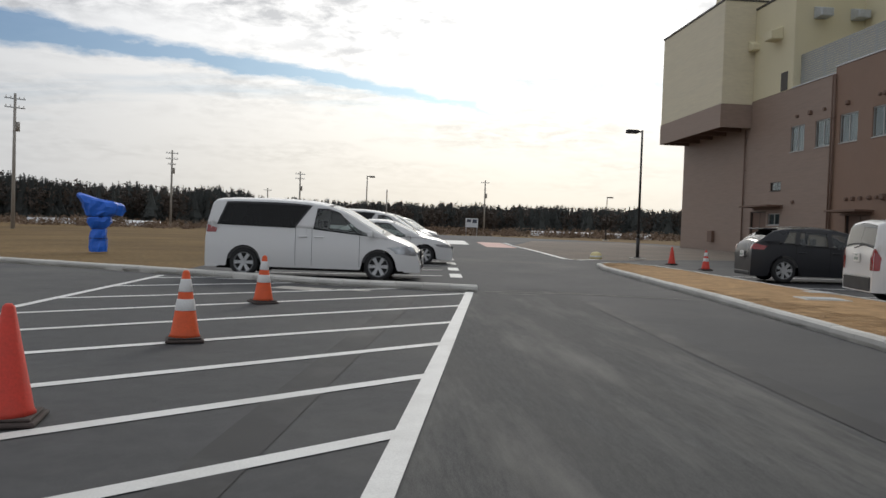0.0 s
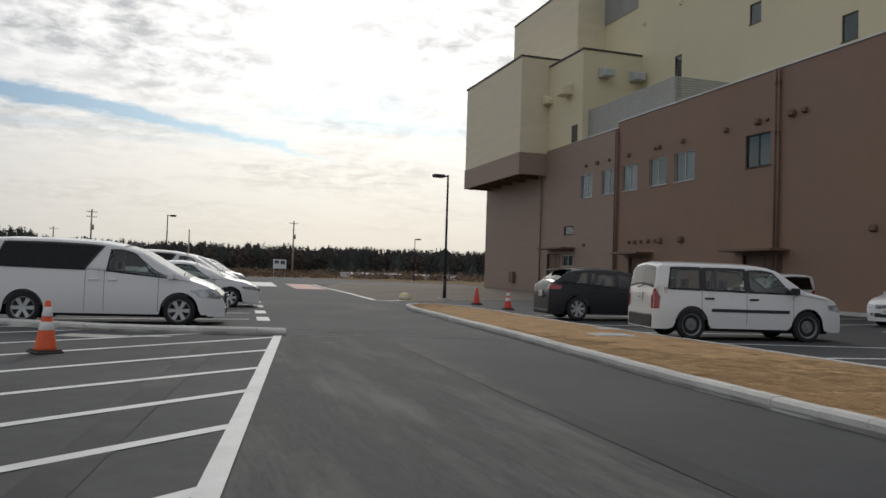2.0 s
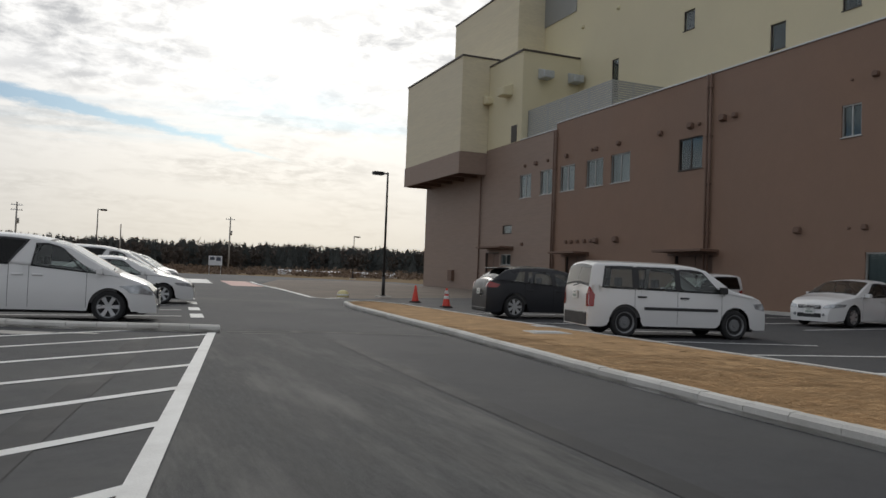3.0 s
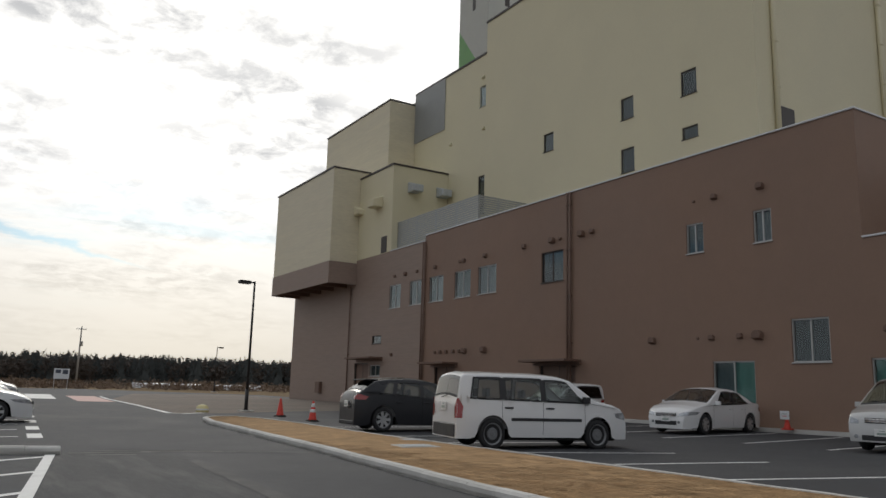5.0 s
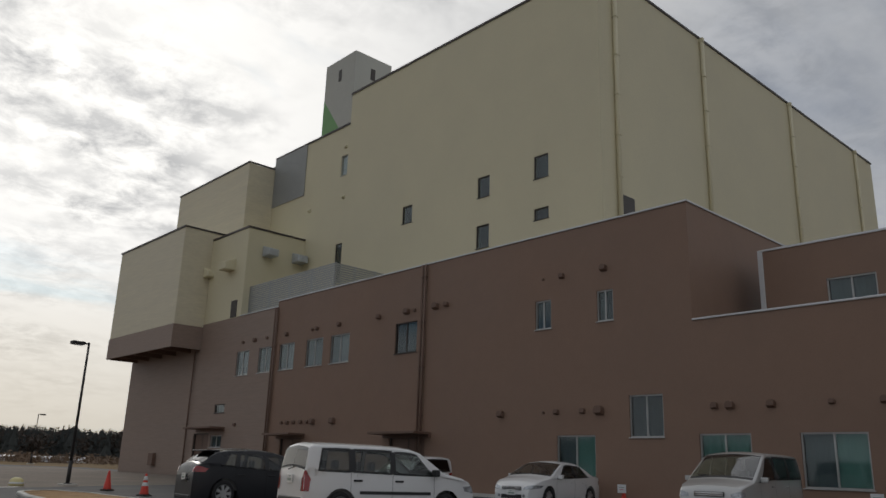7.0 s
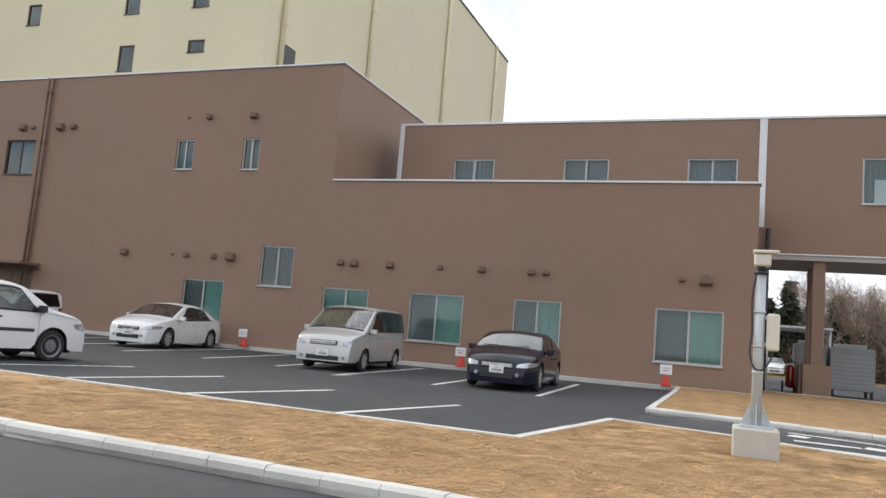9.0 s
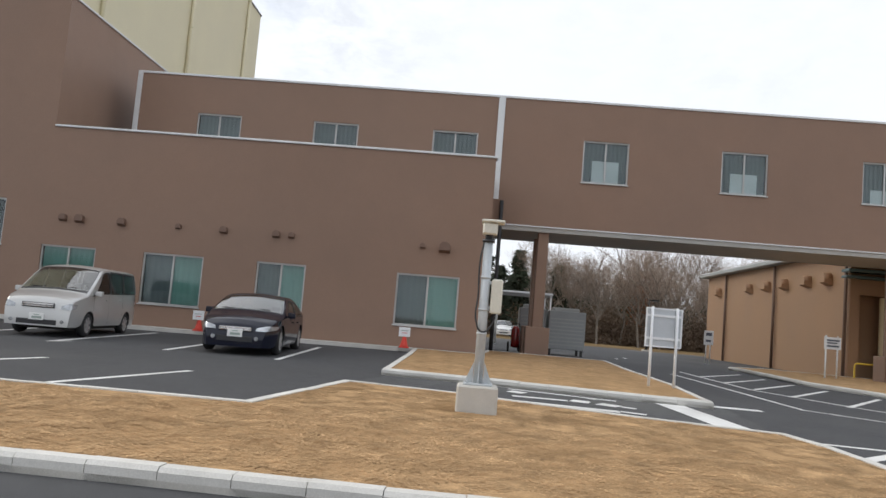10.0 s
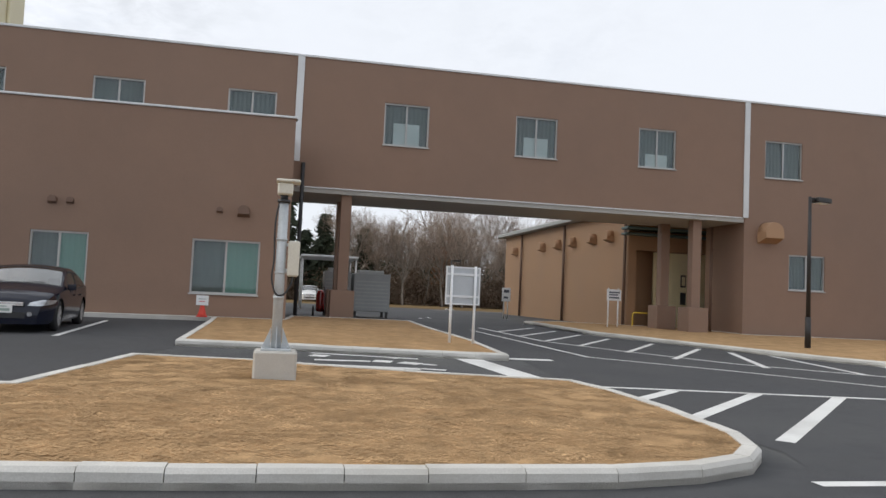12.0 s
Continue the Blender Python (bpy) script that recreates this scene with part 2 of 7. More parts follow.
M = dict(
    asphalt=material("asphalt", (0.060, 0.061, 0.064), 0.86, var=0.25, scale=0.55, fine=220, bump=0.5, bump_dist=0.004, dirt=(0.12, 0.118, 0.11), dirt_amount=0.55, fine_var=0.3, mottle=(4.0, 0.22)),
    asphalt_new=material("asphalt_new", (0.045, 0.046, 0.05), 0.82, var=0.15, scale=0.5, fine=220, bump=0.5, dirt=(0.075, 0.075, 0.075), dirt_amount=0.5, fine_var=0.3, mottle=(4.0, 0.2)),
    worn=material("worn", (0.072, 0.072, 0.071), 0.9, var=0.3, scale=1.3, fine=90, bump=0.4, dirt=(0.205, 0.198, 0.182), dirt_amount=0.62, stretch=(2.6, 0.42, 1), fine_var=0.3, mottle=(9.0, 0.28)),
    seam=material("seam", (0.030, 0.030, 0.032), 0.8, var=0.35, scale=2, fine=90, dirt=(0.07, 0.07, 0.07), dirt_amount=0.8),
    scuff=material("scuff", (0.19, 0.182, 0.165), 0.9, var=0.35, scale=1.4, fine=120, stretch=(3, 0.5, 1), fine_var=0.35),
    paint=material("paint", (0.72, 0.72, 0.70), 0.6, var=0.06, scale=2.0, fine=90, dirt=(0.42, 0.41, 0.39), dirt_amount=0.55, fine_var=0.12),
    red_paint=material("red_paint", (0.55, 0.33, 0.29), 0.7, var=0.1, scale=2.0, fine=60),
    kerb=material("kerb", (0.60, 0.585, 0.55), 0.85, var=0.12, scale=1.5, fine=80, bump=0.3, dirt=(0.40, 0.375, 0.33), dirt_amount=0.6, per_object=0.05),
    concrete=material("concrete", (0.50, 0.48, 0.44), 0.85, var=0.1, scale=2.0, fine=70, bump=0.3, dirt=(0.33, 0.31, 0.27), dirt_amount=0.5),
    turf=material("turf", (0.41, 0.262, 0.135), 0.95, var=0.25, scale=2.2, fine=60, bump=0.4, bump_dist=0.006, dirt=(0.26, 0.155, 0.075), dirt_amount=0.3, fine_var=0.2, spec=0.1, mottle=(5.0, 0.25)),
    field=material("field", (0.185, 0.125, 0.06), 0.95, var=0.4, scale=0.12, fine=6, bump=1.0, bump_dist=0.05, dirt=(0.13, 0.085, 0.04), dirt_amount=0.7, fine_var=0.35, spec=0.1),
    gravel=material("gravel", (0.19, 0.155, 0.125), 0.95, var=0.25, scale=0.3, fine=30, bump=0.6, bump_dist=0.02, fine_var=0.25),
    brown=material("brown", (0.250, 0.157, 0.111), 0.62, var=0.05, scale=0.35, fine=30, bump=0.12, dirt=(0.215, 0.136, 0.097), dirt_amount=0.6, fine_var=0.05, mottle=(1.2, 0.05)),
    # ribbed brown, paled and greyed so its base colour includes the wall's sheen
    brown_north_sheen=material("brown_north_sheen", (0.285, 0.21, 0.17), 0.6, var=0.06, scale=0.4, fine=3, bump=0.1, stretch=(1, 0.3, 4), fine_var=0.08),
    brown_dark=material("brown_dark", (0.165, 0.10, 0.072), 0.6, var=0.06, scale=1.0, fine=40, bump=0.1),
    cream=material("cream", (0.67, 0.615, 0.43), 0.65, var=0.04, scale=0.25, fine=25, bump=0.1, dirt=(0.60, 0.55, 0.39), dirt_amount=0.4, fine_var=0.04),
    cream_panel=material("cream_panel", (0.66, 0.60, 0.445), 0.6, var=0.05, scale=0.5, fine=2.5, bump=0.1, stretch=(1, 0.25, 4), fine_var=0.06),
    tan=material("tan", (0.40, 0.242, 0.14), 0.65, var=0.06, scale=0.5, fine=40, bump=0.1),
    cream_door=material("cream_door", (0.82, 0.74, 0.48), 0.5, var=0.04, scale=1.0, fine=40, bump=0.05),
    louvre=material("louvre", (0.36, 0.37, 0.36), 0.5, metal=0.2, var=0.06, scale=1.0, fine=30, bump=0.05),
    pent=material("pent", (0.50, 0.50, 0.45), 0.6, var=0.06, scale=0.5, fine=20, bump=0.05),
    green=material("green", (0.20, 0.40, 0.16), 0.6, var=0.08, scale=1.0, fine=30, bump=0.05),
    teal_roof=material("teal_roof", (0.10, 0.16, 0.16), 0.5, var=0.1, scale=1.0, fine=30, bump=0.05),
    flashing=material("flashing", (0.62, 0.63, 0.64), 0.4, metal=0.3, var=0.06, scale=1.0, fine=40, bump=0.05),
    aluminium=material("aluminium", (0.47, 0.465, 0.455), 0.4, metal=0.6, var=0.05, scale=3, fine=60, bump=0.03),
    dark_frame=material("dark_frame", (0.06, 0.05, 0.045), 0.5, var=0.1, scale=3, fine=60, bump=0.05),
    blind=material("blind", (0.16, 0.30, 0.275), 0.8, var=0.08, scale=2, fine=12, stretch=(2, 2, 0.3), bump=0, fine_var=0.05),
    curtain=material("curtain", (0.115, 0.132, 0.145), 0.85, var=0.12, scale=2, fine=12, stretch=(2, 2, 0.3), bump=0, fine_var=0.05),
    # lighter grey that stands for sky reflected in the upper panes
    sky_grey_blind=material("sky_grey_blind", (0.24, 0.25, 0.265), 0.8, var=0.1, scale=1.5, fine=40, bump=0),
    white_blind=material("white_blind", (0.55, 0.57, 0.60), 0.8, var=0.1, scale=1.5, fine=40, bump=0.1),
    # near-black backing: the shade of an unlit interior given as colour
    room_shade=material("room_shade", (0.075, 0.08, 0.09), 0.9, var=0.15, scale=1, fine=6, bump=0, fine_var=0.03),
    galv=material("galv", (0.47, 0.50, 0.52), 0.42, metal=0.15, var=0.12, scale=4, fine=60, bump=0.05),
    housing=material("housing", (0.62, 0.60, 0.52), 0.5, var=0.05, scale=3, fine=60, bump=0.05),
    black_metal=material("black_metal", (0.022, 0.020, 0.020), 0.5, var=0.2, scale=3, fine=60, bump=0.05),
    rubber=material("rubber", (0.02, 0.02, 0.021), 0.85, var=0.2, scale=6, fine=80),
    plastic_black=material("plastic_black", (0.025, 0.025, 0.027), 0.55, var=0.15, scale=6, fine=80),
    under=material("under", (0.012, 0.012, 0.012), 0.9, var=0.2, scale=4, fine=40),
    alloy=material("alloy", (0.55, 0.56, 0.57), 0.32, metal=0.8, var=0.08, scale=6, fine=60, bump=0.02),
    steel_rim=material("steel_rim", (0.20, 0.205, 0.21), 0.45, metal=0.5, var=0.15, scale=6, fine=60),
    car_white=material("car_white", (0.74, 0.74, 0.735), 0.2, var=0.0, scale=1, fine=40, bump=0, coat=0.5, fine_var=0.0),
    car_silver=material("car_silver", (0.52, 0.52, 0.51), 0.38, metal=0.45, var=0.0, scale=1, fine=200, bump=0, coat=0.8, fine_var=0.0),
    car_dark=material("car_dark", (0.026, 0.027, 0.031), 0.3, metal=0.0, var=0.0, scale=1, fine=200, bump=0, spec=0.3, coat=0.06, fine_var=0.0),
    car_navy=material("car_navy", (0.005, 0.007, 0.018), 0.14, metal=0.0, var=0.0, scale=1, fine=200, bump=0, spec=0.35, coat=0.1, fine_var=0.0),
    trim_grey=material("trim_grey", (0.11, 0.11, 0.11), 0.8, var=0.1, scale=4, fine=80),
    trim_dark=material("trim_dark", (0.035, 0.035, 0.036), 0.7, var=0.1, scale=4, fine=80),
    seat_cloth=material("seat_cloth", (0.10, 0.10, 0.105), 0.9, var=0.15, scale=5, fine=120),
    chrome=material("chrome", (0.75, 0.75, 0.76), 0.15, metal=1.0, var=0.03, scale=5, fine=60, bump=0),
    lamp_lens=material("lamp_lens", (0.40, 0.42, 0.44), 0.12, metal=0.4, var=0.5, scale=9, fine=60, bump=0, coat=1.0),
    tail_red=material("tail_red", (0.27, 0.010, 0.010), 0.15, var=0.2, scale=15, fine=60, bump=0, coat=1.0),
    plate=material("plate", (0.75, 0.75, 0.73), 0.5, var=0.03, scale=5, fine=50, bump=0),
    plate_bar=material("plate_bar", (0.30, 0.36, 0.32), 0.5, var=0.05, scale=5, fine=50, bump=0),
    cone_orange=material("cone_orange", (0.70, 0.10, 0.025), 0.6, var=0.1, scale=6, fine=60, dirt=(0.45, 0.09, 0.04), dirt_amount=0.5),
    cone_red=material("cone_red", (0.62, 0.05, 0.03), 0.6, var=0.1, scale=6, fine=60, dirt=(0.38, 0.06, 0.04), dirt_amount=0.5),
    cone_white=material("cone_white", (0.75, 0.75, 0.74), 0.45, var=0.06, scale=8, fine=60),
    cone_base=material("cone_base", (0.06, 0.045, 0.04), 0.85, var=0.25, scale=8, fine=60),
    sign_white=material("sign_white", (0.74, 0.75, 0.76), 0.5, var=0.04, scale=3, fine=50, bump=0.03),
    sign_back=material("sign_back", (0.50, 0.52, 0.54), 0.45, metal=0.4, var=0.06, scale=3, fine=50, bump=0.03),
    ink=material("ink", (0.08, 0.09, 0.12), 0.6, var=0.05, scale=3, fine=50, bump=0),
    ink_red=material("ink_red", (0.55, 0.05, 0.05), 0.6, var=0.05, scale=3, fine=50, bump=0),
    tarp=material("tarp", (0.018, 0.15, 0.72), 0.4, var=0.15, scale=3, fine=40, bump=0.3),
    rope=material("rope", (0.02, 0.05, 0.2), 0.7, var=0.1, scale=10, fine=60),
    yellow=material("yellow", (0.72, 0.50, 0.05), 0.45, var=0.06, scale=4, fine=50),
    pale_yellow=material("pale_yellow", (0.68, 0.60, 0.30), 0.6, var=0.08, scale=4, fine=50),
    cabinet=material("cabinet", (0.30, 0.31, 0.31), 0.5, var=0.06, scale=2, fine=40, bump=0.05),
    pole=material("pole", (0.33, 0.31, 0.28), 0.8, var=0.1, scale=1, fine=30),
    bark=material("bark", (0.22, 0.19, 0.16), 0.95, var=0.3, scale=2, fine=20, bump=0.5),
    twig=material("twig", (0.30, 0.235, 0.19), 0.95, var=0.3, scale=0.5, fine=10, bump=0),
    conifer=material("conifer", (0.030, 0.040, 0.022), 0.9, var=0.45, scale=0.35, fine=3, bump=0),
    # paler and bluer than conifer: distance haze mixed into the base colour
    far_wood_hazed=material("far_wood_hazed", (0.052, 0.058, 0.055), 0.95, var=0.45, scale=0.05, fine=0.6, bump=0),
    far_bare=material("far_bare", (0.068, 0.053, 0.043), 0.95, var=0.35, scale=0.06, fine=0.8, bump=0),
    wood_bare=material("wood_bare", (0.15, 0.12, 0.10), 0.95, var=0.35, scale=0.06, fine=0.8, bump=0),
    rust_leaf=material("rust_leaf", (0.22, 0.085, 0.035), 0.9, var=0.3, scale=1, fine=8, bump=0),
    scrub=material("scrub", (0.19, 0.135, 0.095), 0.95, var=0.4, scale=0.3, fine=4, bump=0),
    greenhouse=material("greenhouse", (0.62, 0.64, 0.66), 0.4, var=0.1, scale=0.3, fine=3, bump=0),
    blade=material("blade", (0.45, 0.295, 0.157), 0.95, var=0.25, scale=2.5, fine=20, bump=0, spec=0.1, dirt=(0.31, 0.185, 0.085), dirt_amount=0.5, mottle=(4.0, 0.42), island=0.22),
    ceiling_grey=material("ceiling_grey", (0.40, 0.39, 0.37), 0.7, var=0.06, scale=1, fine=40),
)
M["pane"] = glass("pane")


def sheet_glass(name, tint, base_gloss=0.05):
    """Thin curved car glass: clear or tinted, with a gloss that grows towards grazing."""
    mt = bpy.data.materials.new(name)
    mt.use_nodes = True
    nt = mt.node_tree
    N, L = nt.nodes.new, nt.links.new
    nt.nodes.clear()
    out, mixer, clear, shine, lw = N("ShaderNodeOutputMaterial"), N("ShaderNodeMixShader"), N("ShaderNodeBsdfTransparent"), N("ShaderNodeBsdfGlossy"), N("ShaderNodeLayerWeight")
    clear.inputs[0].default_value = tint + (1,)
    shine.inputs["Roughness"].default_value = 0.03
    lw.inputs["Blend"].default_value = 0.5
    power, scale = N("ShaderNodeMath"), N("ShaderNodeMath")
    power.operation, scale.operation = "POWER", "MULTIPLY_ADD"
    L(lw.outputs["Facing"], power.inputs[0])
    power.inputs[1].default_value = 4.0
    L(power.outputs[0], scale.inputs[0])
    scale.inputs[1].default_value, scale.inputs[2].default_value = 0.85, base_gloss
    L(scale.outputs[0], mixer.inputs[0])
    L(clear.outputs[0], mixer.inputs[1])
    L(shine.outputs[0], mixer.inputs[2])
    L(mixer.outputs[0], out.inputs[0])
    return mt


M["car_glass"] = sheet_glass("car_glass", (0.62, 0.68, 0.66), 0.07)
M["windscreen"] = sheet_glass("windscreen", (0.60, 0.67, 0.64), 0.22)
M["car_tint"] = sheet_glass("car_tint", (0.06, 0.065, 0.07), 0.03)
M["rear_glass"] = sheet_glass("rear_glass", (0.30, 0.34, 0.33), 0.07)


# ---- builders ----
def gz(x, y):
    """The height of the gently falling ground, with a slight dip towards the car park's north end."""
    dip = 0.007 * min(max(y - 2.0, 0.0), 16.0) * min(max(x - 2.0, 0.0), 8.0) / 8
    return 0.011 * min(max(x, -30.0), 30.0) + 0.0035 * min(max(y, -40.0), 110.0) - dip


def box(bm, x0, x1, y0, y1, z0, z1):
    v = [bm.verts.new((x, y, z)) for z in (z0, z1) for x, y in ((x0, y0), (x1, y0), (x1, y1), (x0, y1))]
    for f in ((3, 2, 1, 0), (4, 5, 6, 7), (0, 1, 5, 4), (1, 2, 6, 5), (2, 3, 7, 6), (3, 0, 4, 7)):
        bm.faces.new([v[i] for i in f])
    return v


def bbox(bm, x0, x1, y0, y1, z0, z1, r=0.01, seg=1):
    """A box with bevelled edges."""
    v = box(bm, x0, x1, y0, y1, z0, z1)
    es = {e for a in v for e in a.link_edges}
    bmesh.ops.bevel(bm, geom=list(es), offset=r, segments=seg, affect="EDGES", profile=0.7)


def prism(bm, poly, z0, z1):
    """A column over a plan polygon; z0 and z1 are numbers or functions of x, y."""
    f0 = z0 if callable(z0) else (lambda x, y: z0)
    f1 = z1 if callable(z1) else (lambda x, y: z1)
    a = [bm.verts.new((x, y, f0(x, y))) for x, y in poly]
    b = [bm.verts.new((x, y, f1(x, y))) for x, y in poly]
    n = len(poly)
    bm.faces.new(b)
    bm.faces.new(a[::-1])
    for i in range(n):
        bm.faces.new((a[i], a[(i + 1) % n], b[(i + 1) % n], b[i]))


def tube(bm, p, q, r0, r1=None, n=10, caps=True):
    r1 = r0 if r1 is None else r1
    p, q = Vector(p), Vector(q)
    turn = (q - p).to_track_quat("Z", "Y").to_matrix()
    rings = []
    for c, r in ((p, r0), (q, r1)):
        rings.append([bm.verts.new(c + turn @ Vector((r * math.cos(2 * math.pi * i / n), r * math.sin(2 * math.pi * i / n), 0))) for i in range(n)])
    for i in range(n):
        f = bm.faces.new((rings[0][i], rings[0][(i + 1) % n], rings[1][(i + 1) % n], rings[1][i]))
        f.smooth = n > 6
    if caps:
        bm.faces.new(rings[0][::-1])
        bm.faces.new(rings[1])


def lathe(bm, profile, n=20, centre=(0, 0)):
    """A solid of revolution about z from (radius, z) pairs."""
    rings = [[bm.verts.new((centre[0] + r * math.cos(2 * math.pi * i / n), centre[1] + r * math.sin(2 * math.pi * i / n), z)) for i in range(n)] for r, z in profile]
    for a, b in zip(rings, rings[1:]):
        for i in range(n):
            bm.faces.new((a[i], a[(i + 1) % n], b[(i + 1) % n], b[i])).smooth = True
    bm.faces.new(rings[0][::-1])
    bm.faces.new(rings[-1])


def mesh_of(name, bm, mat, recalc=True):
    if recalc:
        bmesh.ops.recalc_face_normals(bm, faces=bm.faces)
    me = bpy.data.meshes.new(name)
    bm.to_mesh(me)
    bm.free()
    for m in (mat if isinstance(mat, (list, tuple)) else [mat]):
        me.materials.append(m)
    return me


def part(name, bm, mat, parent=None, label="", m=None):
    ob = new(name, mesh_of(name, bm, mat))
    if parent:
        ob.parent = parent
    if m is not None:
        ob.matrix_basis = m
    if label:
        ob["label"] = label
    return ob


def thing(name, label, category, m=None, group="", kind=""):
    ob = new(name)
    ob.empty_display_size = 0.2
    if m is not None:
        ob.matrix_basis = m
    return tagged(ob, label, category, group, kind)


def B():
    return bmesh.new()


# ---- ground, roads, kerbs ----
def sheet(name, poly, lift, mat, label, category="ground", step=3.0):
    """A flat area that follows the ground, cut into a grid so that it keeps to it."""
    bm = B()
    vs = [bm.verts.new((x, y, 0)) for x, y in poly]
    bm.faces.new(vs)
    xs, ys = [p[0] for p in poly], [p[1] for p in poly]
    for lo, hi, axis in ((min(xs), max(xs), 0), (min(ys), max(ys), 1)):
        for cut in (-40.0, -30.0, 0.0, 30.0, 110.0) + ((2.0, 3.0, 4.0, 5.0, 6.0, 7.0, 8.0, 9.0, 10.0) if axis == 0 else (2.0, 6.0, 10.0, 14.0, 18.0)):
            if lo < cut < hi:
                no = (1, 0, 0) if axis == 0 else (0, 1, 0)
                co = (cut, 0, 0) if axis == 0 else (0, cut, 0)
                bmesh.ops.bisect_plane(bm, geom=bm.verts[:] + bm.edges[:] + bm.faces[:], plane_co=co, plane_no=no)
    for v in bm.verts:
        v.co.z = gz(v.co.x, v.co.y) + lift
    bmesh.ops.triangulate(bm, faces=bm.faces)
    for f in bm.faces:
        if f.normal.z < 0:
            f.normal_flip()
    me = bpy.data.meshes.new(name)
    bm.to_mesh(me)
    bm.free()
    me.materials.append(mat)
    return tagged(new(name, me), label, category, kind="structure")


sheet("ground", [(-2600, -2600), (2600, -2600), (2600, 2600), (-2600, 2600)], -0.05, M["field"], "wide dry winter field around the site")
sheet("road", [(-45, -60), (60, -60), (60, 8), (27, 8), (27, 78), (14, 110), (4, 110), (3.2, 60), (-5.0, 60), (-5.0, 18.4), (-45, 44)], -0.004, M["asphalt"],
      "worn grey asphalt access road and yard", "road")
# the parking lot is of darker, newer asphalt
sheet("parking_lot", [(9.2, 2.6), (12.4, 2.2), (15.3, 1.5), (21.3, 1.5), (24.5, 1.5), (24.5, 27.5), (9.75, 27.5), (9.5, 18)], 0.0, M["asphalt_new"], "dark newer asphalt of the parking lot", "parking lot")
sheet("gravel_yard", [(8.2, 33.5), (9.0, 45), (9.7, 58), (15, 79), (24.4, 79), (24.4, 38), (14, 36), (10.5, 34)], 0.0, M["gravel"], "bare brown gravel yard beside the road", "ground")
sheet("inner_lane", [(10.8, -4.4), (14.6, -4.75), (22.8, -4.9), (27, -5), (60, -5.2), (60, -11), (25, -10.4), (21, -11.7), (17.2, -13.0), (14, -15), (8, -20), (4.0, -20), (5.2, -4.2), (6.5, -4.6)],
      0.0, M["asphalt_new"], "dark asphalt lane passing under the bridge", "road")


def strip(bm, pts, width, lift=0.004):
    """A painted band along a polyline."""
    half = width / 2
    rows = []
    for i, p in enumerate(pts):
        a = Vector(pts[max(i - 1, 0)])
        b = Vector(pts[min(i + 1, len(pts) - 1)])
        d = (b - a).normalized()
        n = Vector((-d.y, d.x)) * half
        rows.append([bm.verts.new((q.x, q.y, gz(q.x, q.y) + lift)) for q in (Vector(p) + n, Vector(p) - n)])
    for r, s in zip(rows, rows[1:]):
        bm.faces.new((r[0], r[1], s[1], s[0]))


def marking(name, pts, width, label, mat="paint", group="", lift=0.004):
    bm = B()
    strip(bm, pts, width, lift)
    for f in bm.faces:
        f.normal_update()
        if f.normal.z < 0:
            f.normal_flip()
    me = bpy.data.meshes.new(name)
    bm.to_mesh(me)
    bm.free()
    me.materials.append(M[mat])
    return tagged(new(name, me), label, "road marking", group, "structure")


marking("edge_line", [(-0.30, 1.2), (0.035, 3.47), (1.70, 14.9)], 0.155, "wide white painted line along the hatched area")
marking("hatch_border", [(-5.06, 11.0), (-4.93, 17.9)], 0.15, "white border line of the hatched area")
H_GROUP = "hatching stripes on the asphalt"
for a, b in (((-3.2, 2.1), (0.06, 4.55)), ((-3.4, 3.55), (0.33, 6.38)), ((-3.9, 4.95), (0.60, 8.2)), ((-4.5, 6.55), (0.86, 10.05)), ((-4.95, 8.25), (1.18, 12.2)),
             ((-4.95, 10.3), (1.50, 14.42)), ((-5.0, 12.45), (0.2, 15.31)), ((-5.0, 14.84), (-1.62, 16.47)), ((-4.93, 17.15), (-3.85, 17.56)), ((-3.0, 0.7), (-0.12, 2.85))):
    reach = (Vector(b) - Vector(a)).normalized() * 0.17
    marking("hatch_stripe", [a, (b[0] + reach.x, b[1] + reach.y)], 0.15, "white diagonal hatching stripe on asphalt", group=H_GROUP, lift=0.0025)
for y0 in (18.9, 21.9, 25.3, 28.7, 32.1, 36.0, 40.0, 44.5, 49.0, 54.0, 59.0, 64.0):
    x0 = 1.86 + (y0 - 19.7) * 0.0655
    marking("dash", [(x0, y0), (x0 + 0.09, y0 + 1.5)], 0.3, "white dash of the broken edge line", group="dashes of the broken line")
for x0, x1, y0, y1, mat in ((4.2, 6.0, 55, 70, "paint"), (6.6, 8.6, 50, 66, "red_paint")):
    k = 0.075
    marking("crossing_patch", [((x0 + x1) / 2, y0), ((x0 + x1) / 2 + k * (y1 - y0), y1)], x1 - x0, "broad painted patch across the lane" if mat == "paint" else "faded reddish-white painted patch across the lane", mat)
marking("lane_line", [(10.2, 66), (9.43, 57.7), (8.75, 44.4), (7.97, 34.0), (8.3, 33.0), (9.6, 34.5)], 0.22, "pale line along the gravel yard's edge")

# parking bays beside the facade and beside the verge
BAY = "parking bay lines"
